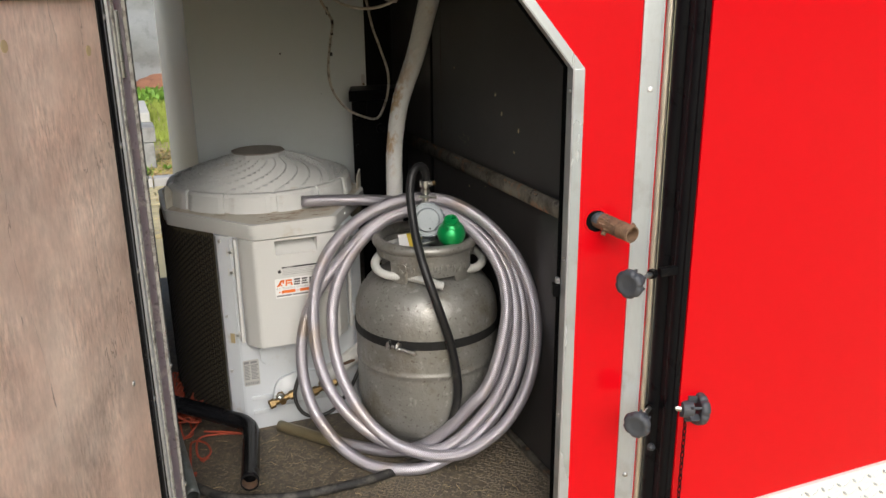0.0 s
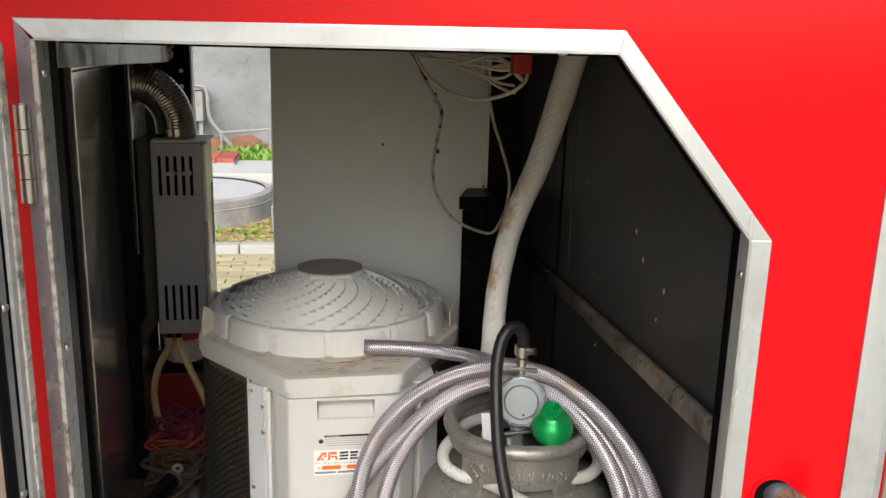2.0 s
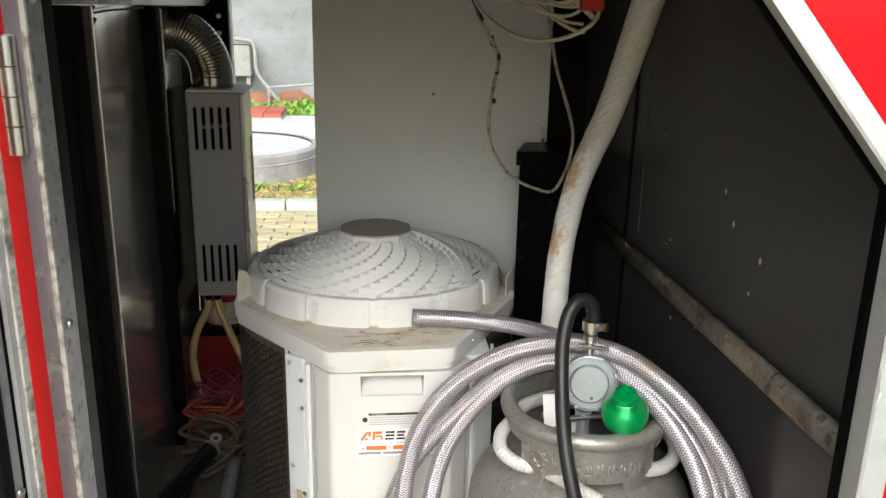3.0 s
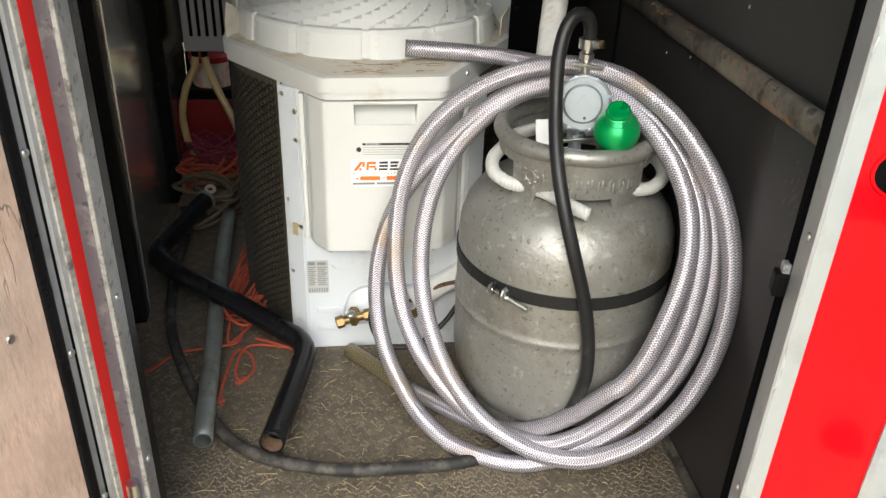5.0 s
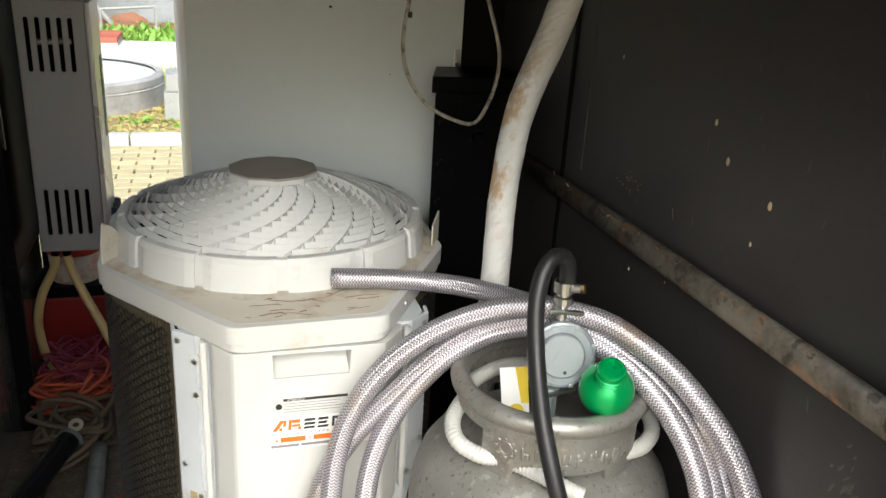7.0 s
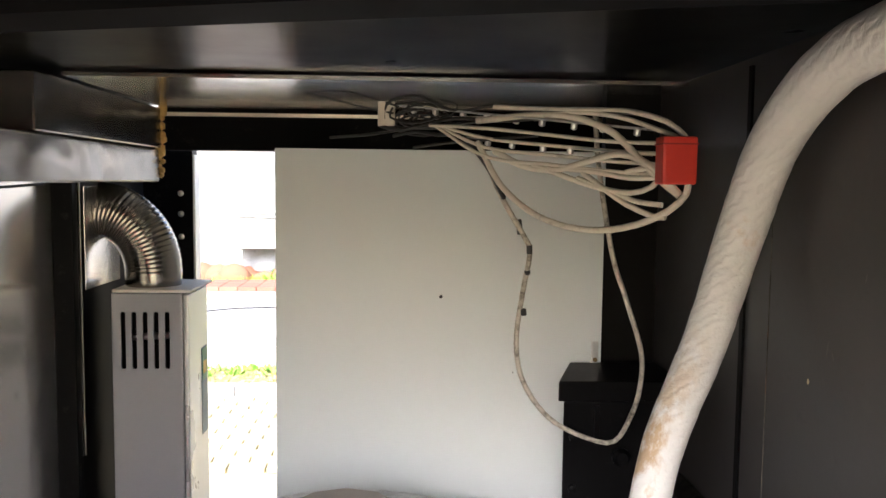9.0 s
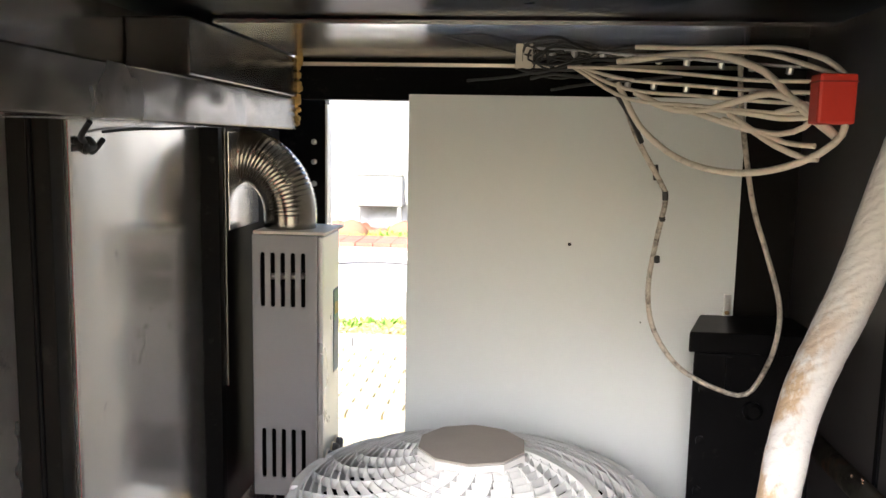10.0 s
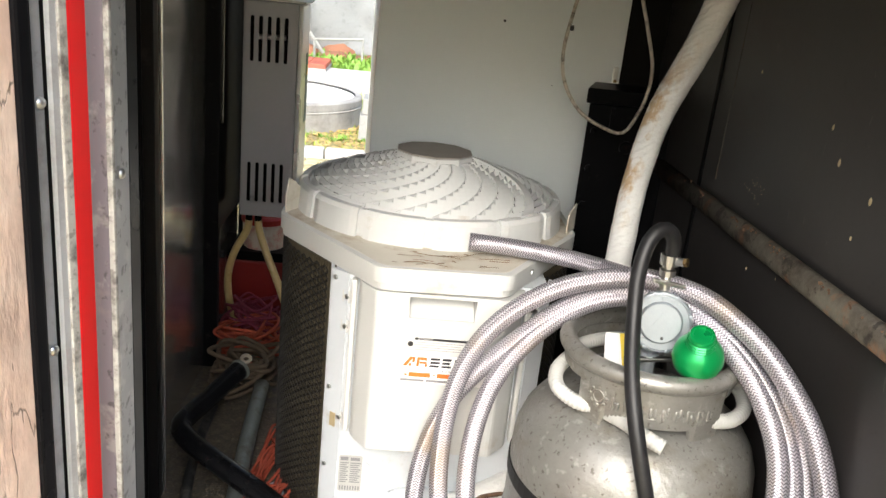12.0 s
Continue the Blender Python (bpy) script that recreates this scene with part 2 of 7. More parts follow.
ROCK = mat("rough_grey_wall", (0.26, 0.272, 0.276), 0.9, var=0.12, scale=5, fine=30, bump=1.0, dirt=(0.18, 0.188, 0.19), dirt_amt=0.25, dirt_scale=7, stretch=(1, 1, 2.2))
SOIL = mat("soil_ground", (0.38, 0.31, 0.17), 0.95, var=0.25, scale=2.5, fine=30, bump=0.4, dirt=(0.20, 0.23, 0.06), dirt_amt=0.5, dirt_scale=1.6)
GRASS = mat("grass_blades", (0.34, 0.41, 0.07), 0.7, var=0.35, scale=3, fine=30)
WEED = mat("weed_leaves", (0.19, 0.35, 0.05), 0.6, var=0.35, scale=6, fine=30)
BLOCK = mat("grey_block", (0.33, 0.33, 0.315), 0.9, var=0.16, scale=8, fine=80, bump=0.3, dirt=(0.2, 0.195, 0.18), dirt_amt=0.3, dirt_scale=6)


def wood_material():
    """Pinkish weathered plywood: pale blotches, short fibres along z and a few thin wandering cracks."""
    m = mat("brown_plywood", (0.68, 0.49, 0.39), 0.62, var=0.12, scale=6, fine=70, bump=0.08, stretch=(3, 3, 0.9),
            dirt=(0.80, 0.645, 0.535), dirt_amt=0.5, dirt_scale=4)
    n, l, p = nodes_of(m)
    tc = n.new("ShaderNodeTexCoord")

    def tex(scale, stretch, detail, rough=0.6, warp=0.0):
        mp = n.new("ShaderNodeMapping")
        mp.inputs["Scale"].default_value = stretch
        l.new(tc.outputs["Object"], mp.inputs[0])
        t = n.new("ShaderNodeTexNoise")
        t.inputs["Scale"].default_value, t.inputs["Detail"].default_value = scale, detail
        t.inputs["Roughness"].default_value, t.inputs["Distortion"].default_value = rough, warp
        l.new(mp.outputs[0], t.inputs["Vector"])
        return t.outputs[0]

    def span(src, a, b, c, d):
        r = n.new("ShaderNodeMapRange")
        for i, v in enumerate((a, b, c, d)):
            r.inputs[i + 1].default_value = v
        l.new(src, r.inputs[0])
        return r.outputs[0]

    def op(kind, x, y):
        k = n.new("ShaderNodeMath")
        k.operation = kind
        for i, v in enumerate((x, y)):
            if isinstance(v, (int, float)):
                k.inputs[i].default_value = v
            else:
                l.new(v, k.inputs[i])
        return k.outputs[0]
    fibre = span(tex(105, (1.5, 1.5, 0.45), 4), 0.3, 0.7, 0.68, 1.20)
    where = span(tex(5, (1, 1, 1), 4), 0.42, 0.6, 0.25, 1.0)
    fibre = op('ADD', op('MULTIPLY', op('SUBTRACT', fibre, 1.0), where), 1.0)
    blot = span(tex(4.2, (1.2, 1.2, 0.8), 9, 0.66), 0.3, 0.7, 0.60, 1.30)
    line = op('ABSOLUTE', op('SUBTRACT', tex(2.6, (1.9, 1.9, 0.42), 6, 0.55, 0.5), 0.5), 0.0)
    line = span(line, 0.0, 0.0032, 0.38, 1.0)
    mask = span(tex(3.1, (1, 1, 0.7), 3), 0.46, 0.52, 0.0, 1.0)
    line = op('SUBTRACT', 1.0, op('MULTIPLY', op('SUBTRACT', 1.0, line), mask))
    hs = n.new("ShaderNodeHueSaturation")
    l.new(p.inputs["Base Color"].links[0].from_socket, hs.inputs["Color"])
    l.new(op('MULTIPLY', op('MULTIPLY', fibre, blot), line), hs.inputs["Value"])
    l.new(hs.outputs[0], p.inputs["Base Color"])
    bp = n.new("ShaderNodeBump")
    bp.inputs["Strength"].default_value, bp.inputs["Distance"].default_value = 0.7, 0.002
    l.new(op('MULTIPLY', fibre, line), bp.inputs["Height"])
    l.new(bp.outputs[0], p.inputs["Normal"])
    return m


PLY = wood_material()


def braid_material(name, base, dark):
    """Clear hose over a crossed metallic braid; u runs round the hose and v along it in metres."""
    m = bpy.data.materials.new(name)
    m.use_nodes = True
    n, l, p = nodes_of(m)
    uv = n.new("ShaderNodeUVMap")
    sep = n.new("ShaderNodeSeparateXYZ")
    l.new(uv.outputs[0], sep.inputs[0])

    def op(kind, a, b):
        k = n.new("ShaderNodeMath")
        k.operation = kind
        for i, v in enumerate((a, b)):
            if isinstance(v, (int, float)):
                k.inputs[i].default_value = v
            elif v is not None:
                l.new(v, k.inputs[i])
        return k.outputs[0]
    zig = op('PINGPONG', op('MULTIPLY', sep.outputs[0], 13), 0.5)
    phase = op('ADD', op('MULTIPLY', sep.outputs[1], 230), op('MULTIPLY', zig, 1.5))
    wave = op('SINE', op('MULTIPLY', phase, 2 * math.pi), None)
    w = op('MINIMUM', op('MAXIMUM', op('ADD', op('MULTIPLY', wave, 0.62), 0.5), 0.0), 1.0)
    mix = n.new("ShaderNodeMix")
    mix.data_type = 'RGBA'
    mix.inputs[6].default_value, mix.inputs[7].default_value = (*dark, 1), (*base, 1)
    l.new(w, mix.inputs[0])
    no = n.new("ShaderNodeTexNoise")
    no.inputs["Scale"].default_value = 9
    tc = n.new("ShaderNodeTexCoord")
    l.new(tc.outputs["Object"], no.inputs["Vector"])
    st = n.new("ShaderNodeMapRange")
    st.inputs[1].default_value, st.inputs[2].default_value, st.inputs[4].default_value = 0.6, 0.75, 0.55
    l.new(no.outputs[0], st.inputs[0])
    m2 = n.new("ShaderNodeMix")
    m2.data_type = 'RGBA'
    m2.inputs[7].default_value = (0.36, 0.27, 0.17, 1)
    l.new(st.outputs[0], m2.inputs[0])
    l.new(mix.outputs[2], m2.inputs[6])
    l.new(m2.outputs[2], p.inputs["Base Color"])
    p.inputs["Metallic"].default_value = 0.6
    p.inputs["Roughness"].default_value = 0.32
    p.inputs["Coat Weight"].default_value = 0.5
    p.inputs["Coat Roughness"].default_value = 0.2
    bp = n.new("ShaderNodeBump")
    bp.inputs["Strength"].default_value, bp.inputs["Distance"].default_value = 0.5, 0.001
    l.new(w, bp.inputs["Height"])
    l.new(bp.outputs[0], p.inputs["Normal"])
    return m


BRAID = braid_material("braided_clear_hose", (0.62, 0.595, 0.65), (0.165, 0.153, 0.175))
BRAID_OLD = braid_material("yellowed_braided_hose", (0.38, 0.32, 0.19), (0.10, 0.08, 0.045))


def wrapped_folds(m):
    """Slanting folds of the wound tape."""
    n, l, p = nodes_of(m)
    tc = n.new("ShaderNodeTexCoord")
    mp = n.new("ShaderNodeMapping")
    mp.inputs["Rotation"].default_value = (radians(25), radians(30), 0)
    l.new(tc.outputs["Object"], mp.inputs[0])
    w = n.new("ShaderNodeTexWave")
    w.bands_direction = 'Z'
    w.inputs["Scale"].default_value, w.inputs["Distortion"].default_value, w.inputs["Detail"].default_value = 30, 5.0, 4.0
    w.inputs["Detail Scale"].default_value = 2.5
    l.new(mp.outputs[0], w.inputs["Vector"])
    bp = n.new("ShaderNodeBump")
    bp.inputs["Strength"].default_value, bp.inputs["Distance"].default_value = 0.32, 0.0022
    l.new(w.outputs["Fac"], bp.inputs["Height"])
    old = p.inputs["Normal"].links[0].from_socket
    l.new(old, bp.inputs["Normal"])
    l.new(bp.outputs[0], p.inputs["Normal"])


wrapped_folds(WRAP)


def stained(m, z0, z1, colour, amount=0.85):
    """A brown run of rusty water down one side of the pipe between two heights."""
    n, l, p = nodes_of(m)
    tc, ge = n.new("ShaderNodeTexCoord"), n.new("ShaderNodeNewGeometry")
    sep = n.new("ShaderNodeSeparateXYZ")
    l.new(tc.outputs["Object"], sep.inputs[0])
    up, down, side = (n.new("ShaderNodeMapRange") for _ in range(3))
    up.inputs[1].default_value, up.inputs[2].default_value = z0, z0 + 0.06
    down.inputs[1].default_value, down.inputs[2].default_value = z1 - 0.12, z1
    down.inputs[3].default_value, down.inputs[4].default_value = 1.0, 0.0
    dot = n.new("ShaderNodeVectorMath")
    dot.operation = 'DOT_PRODUCT'
    dot.inputs[1].default_value = (-0.86, -0.5, 0.1)
    l.new(ge.outputs["Normal"], dot.inputs[0])
    side.inputs[1].default_value, side.inputs[2].default_value = 0.25, 0.85
    l.new(dot.outputs["Value"], side.inputs[0])
    mp = n.new("ShaderNodeMapping")
    mp.inputs["Scale"].default_value = (1, 1, 0.5)
    l.new(tc.outputs["Object"], mp.inputs[0])
    t = n.new("ShaderNodeTexNoise")
    t.inputs["Scale"].default_value, t.inputs["Detail"].default_value, t.inputs["Roughness"].default_value = 26, 6, 0.65
    l.new(mp.outputs[0], t.inputs["Vector"])
    r = n.new("ShaderNodeMapRange")
    r.inputs[1].default_value, r.inputs[2].default_value, r.inputs[4].default_value = 0.45, 0.55, amount
    l.new(t.outputs[0], r.inputs[0])
    l.new(sep.outputs[2], up.inputs[0])
    l.new(sep.outputs[2], down.inputs[0])
    k = r.outputs[0]
    for q in (up, down, side):
        mu = n.new("ShaderNodeMath")
        mu.operation = 'MULTIPLY'
        l.new(k, mu.inputs[0])
        l.new(q.outputs[0], mu.inputs[1])
        k = mu.outputs[0]
    mx = n.new("ShaderNodeMix")
    mx.data_type = 'RGBA'
    mx.inputs[7].default_value = (*colour, 1)
    l.new(k, mx.inputs[0])
    l.new(p.inputs["Base Color"].links[0].from_socket, mx.inputs[6])
    l.new(mx.outputs[2], p.inputs["Base Color"])


stained(WRAP, 0.62, 0.96, (0.40, 0.235, 0.07), 0.75)


def weathered(m, lumps=38, specks=85, depth=0.0038, dark=(0.07, 0.05, 0.035), light=(0.34, 0.33, 0.31), amount=0.5, rare=0.64):
    """Lumpy overpainted relief with dark chips and pale scuffs."""
    n, l, p = nodes_of(m)
    tc = n.new("ShaderNodeTexCoord")
    col = p.inputs["Base Color"].links[0].from_socket
    for scale, lo, hi, c in ((specks, rare, rare + 0.06, dark), (specks * 0.45, rare - 0.01, rare + 0.08, light)):
        t = n.new("ShaderNodeTexNoise")
        t.inputs["Scale"].default_value, t.inputs["Detail"].default_value, t.inputs["Roughness"].default_value = scale, 4, 0.6
        l.new(tc.outputs["Object"], t.inputs["Vector"])
        r = n.new("ShaderNodeMapRange")
        r.inputs[1].default_value, r.inputs[2].default_value, r.inputs[4].default_value = lo, hi, amount
        l.new(t.outputs[0], r.inputs[0])
        mx = n.new("ShaderNodeMix")
        mx.data_type = 'RGBA'
        mx.inputs[7].default_value = (*c, 1)
        l.new(r.outputs[0], mx.inputs[0])
        l.new(col, mx.inputs[6])
        col = mx.outputs[2]
    l.new(col, p.inputs["Base Color"])
    t = n.new("ShaderNodeTexNoise")
    t.inputs["Scale"].default_value, t.inputs["Detail"].default_value, t.inputs["Roughness"].default_value = lumps, 5, 0.55
    l.new(tc.outputs["Object"], t.inputs["Vector"])
    bp = n.new("ShaderNodeBump")
    bp.inputs["Strength"].default_value, bp.inputs["Distance"].default_value = 0.7, depth
    l.new(t.outputs[0], bp.inputs["Height"])
    if p.inputs["Normal"].links:
        l.new(p.inputs["Normal"].links[0].from_socket, bp.inputs["Normal"])
    l.new(bp.outputs[0], p.inputs["Normal"])


weathered(CYL, 46, 130, 0.0020, (0.06, 0.045, 0.03), (0.42, 0.41, 0.38), 0.6, 0.61)


def wavy(m, scale, depth):
    """Slow dents of thin sheet metal."""
    n, l, p = nodes_of(m)
    tc = n.new("ShaderNodeTexCoord")
    t = n.new("ShaderNodeTexNoise")
    t.inputs["Scale"].default_value, t.inputs["Detail"].default_value = scale, 2
    l.new(tc.outputs["Object"], t.inputs["Vector"])
    bp = n.new("ShaderNodeBump")
    bp.inputs["Strength"].default_value, bp.inputs["Distance"].default_value = 1.0, depth
    l.new(t.outputs[0], bp.inputs["Height"])
    if p.inputs["Normal"].links:
        l.new(p.inputs["Normal"].links[0].from_socket, bp.inputs["Normal"])
    l.new(bp.outputs[0], p.inputs["Normal"])


wavy(BLACK_GLOSS, 3.2, 0.009)
wavy(BLACK_POST, 6.0, 0.012)
wavy(FRONT_SHEET, 5.0, 0.012)
weathered(BAR, 30, 34, 0.004, (0.025, 0.02, 0.016), (0.21, 0.105, 0.055), 0.8, 0.56)
weathered(LILAC, 30, 75, 0.0008, (0.05, 0.045, 0.042), (0.40, 0.38, 0.36), 0.6, 0.6)
weathered(CHIPPED, 60, 110, 0.0015, (0.05, 0.042, 0.036), (0.52, 0.50, 0.46), 0.5, 0.57)
weathered(ALU_WORN, 40, 90, 0.0008, (0.06, 0.055, 0.05), (0.5, 0.5, 0.49), 0.6, 0.58)
weathered(DOOR_ALU, 30, 80, 0.0006, (0.24, 0.235, 0.23), (0.56, 0.56, 0.56), 0.4, 0.62)
weathered(BLACK_WALL, 9, 60, 0.0006, (0.015, 0.014, 0.0135), (0.042, 0.039, 0.036), 0.35, 0.62)


def floor_material():
    m = mat("black_rubber_floor", (0.082, 0.070, 0.053), 0.65, var=0.5, scale=16, fine=220, dirt=(0.165, 0.128, 0.083), dirt_amt=0.46, dirt_scale=40, rvar=0.15)
    n, l, p = nodes_of(m)
    tc = n.new("ShaderNodeTexCoord")
    w1, w2 = n.new("ShaderNodeTexWave"), n.new("ShaderNodeTexWave")
    for w, ang in ((w1, 45), (w2, -45)):
        mp = n.new("ShaderNodeMapping")
        mp.inputs["Rotation"].default_value = (0, 0, radians(ang))
        l.new(tc.outputs["Object"], mp.inputs[0])
        l.new(mp.outputs[0], w.inputs["Vector"])
        w.inputs["Scale"].default_value, w.inputs["Distortion"].default_value, w.inputs["Detail"].default_value = 26, 3.0, 1.0
        w.inputs["Detail Scale"].default_value = 2.5
    mx = n.new("ShaderNodeMath")
    mx.operation = 'MAXIMUM'
    l.new(w1.outputs["Fac"], mx.inputs[0])
    l.new(w2.outputs["Fac"], mx.inputs[1])
    bp = n.new("ShaderNodeBump")
    bp.inputs["Strength"].default_value, bp.inputs["Distance"].default_value = 0.15, 0.002
    l.new(mx.outputs[0], bp.inputs["Height"])
    l.new(bp.outputs[0], p.inputs["Normal"])
    return m


FLOOR = floor_material()
TREAD = mat("worn_tread_rubber", (0.148, 0.122, 0.088), 0.5, var=0.5, scale=9, fine=220, dirt=(0.20, 0.16, 0.105), dirt_amt=0.36, dirt_scale=30, rvar=0.15)
weathered(FLOOR, 110, 230, 0.003, (0.014, 0.012, 0.010), (0.27, 0.215, 0.14), 0.6, 0.58)


# ---- building helpers ----
def outward(bm):
    bmesh.ops.recalc_face_normals(bm, faces=bm.faces)
    if len(bm.faces) < 4000 and all(e.is_manifold for e in bm.edges) and bm.calc_volume(signed=True) < 0:
        bmesh.ops.reverse_faces(bm, faces=bm.faces)


def part(name, bm, material, parent=None, label="", smooth=False, kind=""):
    """One mesh object from a bmesh in world coordinates, under a thing or a part."""
    outward(bm)
    me = bpy.data.meshes.new(name)
    bm.to_mesh(me)
    bm.free()
    me.materials.append(material)
    if smooth:
        for f in me.polygons:
            f.use_smooth = True
    ob = new(name, me)
    if parent:
        bpy.context.view_layer.update()
        ob.parent = parent
        ob.matrix_parent_inverse = parent.matrix_world.inverted()
    if label or kind:
        tagged(ob, label, kind=kind)
    return ob


def thing(name, at, label, category, group="", kind=""):
    ob = new(name)
    ob.location = at
    bpy.context.view_layer.update()
    return tagged(ob, label, category, group, kind)


def add_box(bm, lo, hi, m=None, bevel=0.0):
    vs = [bm.verts.new((x, y, z)) for x in (lo[0], hi[0]) for y in (lo[1], hi[1]) for z in (lo[2], hi[2])]
    fs = [bm.faces.new([vs[i] for i in q]) for q in ((0, 1, 3, 2), (4, 6, 7, 5), (0, 4, 5, 1), (2, 3, 7, 6), (0, 2, 6, 4), (1, 5, 7, 3))]
    if bevel:
        es = list({e for f in fs for e in f.edges})
        vs = bmesh.ops.bevel(bm, geom=es, offset=bevel, segments=2, affect='EDGES', profile=0.6)["verts"]
        vs = list({v for v in vs} | {v for f in fs if f.is_valid for v in f.verts})
    if m:
        bmesh.ops.transform(bm, matrix=m, verts=[v for v in vs if v.is_valid])
    return vs


def box(lo, hi, m=None, bevel=0.0):
    bm = bmesh.new()
    add_box(bm, lo, hi, m, bevel)
    return bm


def prism(outline, depth, m=None, bevel=0.0, bm=None):
    """A flat outline of (x, y) pushed along z by depth, then placed by m."""
    bm = bm or bmesh.new()
    lo = [bm.verts.new((x, y, 0)) for x, y in outline]
    hi = [bm.verts.new((x, y, depth)) for x, y in outline]
    k = len(lo)
    fs = [bm.faces.new(lo[::-1]), bm.faces.new(hi)]
    fs += [bm.faces.new((lo[i], lo[(i + 1) % k], hi[(i + 1) % k], hi[i])) for i in range(k)]
    vs = lo + hi
    if bevel:
        es = list({e for f in fs for e in f.edges})
        r = bmesh.ops.bevel(bm, geom=es, offset=bevel, segments=2, affect='EDGES', profile=0.6)
        vs = list(set(r["verts"]) | {v for v in vs if v.is_valid})
    if m:
        bmesh.ops.transform(bm, matrix=m, verts=[v for v in vs if v.is_valid])
    return bm


def lathe(profile, m=None, segs=32, bm=None, close=True):
    """Turn a profile of (radius, z) round z."""
    bm = bm or bmesh.new()
    rings = []
    made = []
    for r, z in profile:
        if r < 1e-6:
            ring = [bm.verts.new((0, 0, z))]
        else:
            ring = [bm.verts.new((r * math.cos(2 * math.pi * i / segs), r * math.sin(2 * math.pi * i / segs), z)) for i in range(segs)]
        rings.append(ring)
        made += ring
    for a, b in zip(rings, rings[1:]):
        for i in range(segs):
            j = (i + 1) % segs
            q = [a[i % len(a)], a[j % len(a)], b[j % len(b)], b[i % len(b)]]
            q = list(dict.fromkeys(q))
            if len(q) > 2:
                bm.faces.new(q)
    if close:
        for ring in (rings[0], rings[-1]):
            if len(ring) > 2:
                bm.faces.new(ring)
    if m:
        bmesh.ops.transform(bm, matrix=m, verts=made)
    return bm


def spline(points, step=0.02, closed=False):
    """Points along a smooth curve through the given ones."""
    ps = [Vector(p) for p in points]
    out = []
    k = len(ps)
    for i in range(k if closed else k - 1):
        p0 = ps[(i - 1) % k] if closed or i else ps[0] * 2 - ps[1]
        p1, p2 = ps[i], ps[(i + 1) % k]
        p3 = ps[(i + 2) % k] if closed or i + 2 < k else p2 * 2 - p1
        n = max(2, int((p2 - p1).length / step))
        for j in range(n):
            t = j / n
            out.append(0.5 * ((2 * p1) + (p2 - p0) * t + (2 * p0 - 5 * p1 + 4 * p2 - p3) * t * t + (3 * p1 - p0 - 3 * p2 + p3) * t ** 3))
    if not closed:
        out.append(ps[-1])
    return out


def tube(path, radius, segs=10, bm=None, hollow=0.0, uv=False, ripple=None):
    """A round tube along a path; ripple(s) scales the radius at length s; hollow: wall thickness that leaves the ends open."""
    bm = bm or bmesh.new()
    layer = bm.loops.layers.uv.verify() if uv else None
    path = [Vector(p) for p in path]
    n = len(path)
    tang = [(path[min(i + 1, n - 1)] - path[max(i - 1, 0)]).normalized() for i in range(n)]
    nor = tang[0].orthogonal().normalized()
    rings, lens, s = [], [], 0.0
    for i in range(n):
        if i:
            s += (path[i] - path[i - 1]).length
            nor = (nor - tang[i] * nor.dot(tang[i])).normalized()
        bi = tang[i].cross(nor)
        r = radius * (ripple(s) if ripple else 1)
        rings.append([bm.verts.new(path[i] + (nor * math.cos(a) + bi * math.sin(a)) * r) for a in (2 * math.pi * k / segs for k in range(segs))])
        lens.append(s)
    for i in range(n - 1):
        for k in range(segs):
            f = bm.faces.new((rings[i][k], rings[i][(k + 1) % segs], rings[i + 1][(k + 1) % segs], rings[i + 1][k]))
            f.smooth = True
            if uv:
                for lp, (a, b) in zip(f.loops, ((k, i), (k + 1, i), (k + 1, i + 1), (k, i + 1))):
                    lp[layer].uv = (a / segs, lens[b])
    for ring, c, d in ((rings[0], path[0], tang[0]), (rings[-1], path[-1], -tang[-1])):
        if hollow:
            inner = [bm.verts.new(c + (v.co - c) * (1 - hollow / radius)) for v in ring]
            deep = [bm.verts.new(v.co + d * radius * 3) for v in inner]
            for k in range(segs):
                j = (k + 1) % segs
                bm.faces.new((ring[k], ring[j], inner[j], inner[k]))
                bm.faces.new((inner[k], inner[j], deep[j], deep[k]))
            bm.faces.new(deep)
        else:
            bm.faces.new([bm.verts.new(v.co) for v in ring])
    return bm


def rod(a, b, r, segs=12, bm=None):
    return tube([a, b], r, segs, bm)


def turn_to(direction, at):
    """The pose that lays z along a direction."""
    return Matrix.Translation(at) @ Vector(direction).to_track_quat('Z', 'Y').to_matrix().to_4x4()


def flat_text(text, size, m, material, parent, name, bold=0.0, shear=0.0, space=1.0):
    """Flat lettering in the built-in font as a thin mesh."""
    c = bpy.data.curves.new(name, 'FONT')
    c.body, c.size, c.extrude, c.offset, c.shear, c.space_character = text, size, 0.0002, bold, shear, space
    c.resolution_u = 3
    tmp = new(name, c)
    bpy.context.view_layer.update()
    me = bpy.data.meshes.new_from_object(tmp)
    bpy.data.objects.remove(tmp)
    bpy.data.curves.remove(c)
    me.transform(m)
    me.materials.clear()
    me.materials.append(material)
    ob = new(name, me)
    ob.parent = parent
    ob.matrix_parent_inverse = parent.matrix_world.inverted()
    return ob


def fillet(outline, r, steps=4):
    """Round the corners of a convex outline of (x, y)."""
    out, k = [], len(outline)
    for i in range(k):
        p0, p, p1 = (Vector(outline[(i + d) % k]) for d in (-1, 0, 1))
        a, b = p + (p0 - p).normalized() * r, p + (p1 - p).normalized() * r
        for s in range(steps + 1):
            t = s / steps
            out.append(tuple(a * (1 - t) ** 2 + p * 2 * t * (1 - t) + b * t * t))
    return out


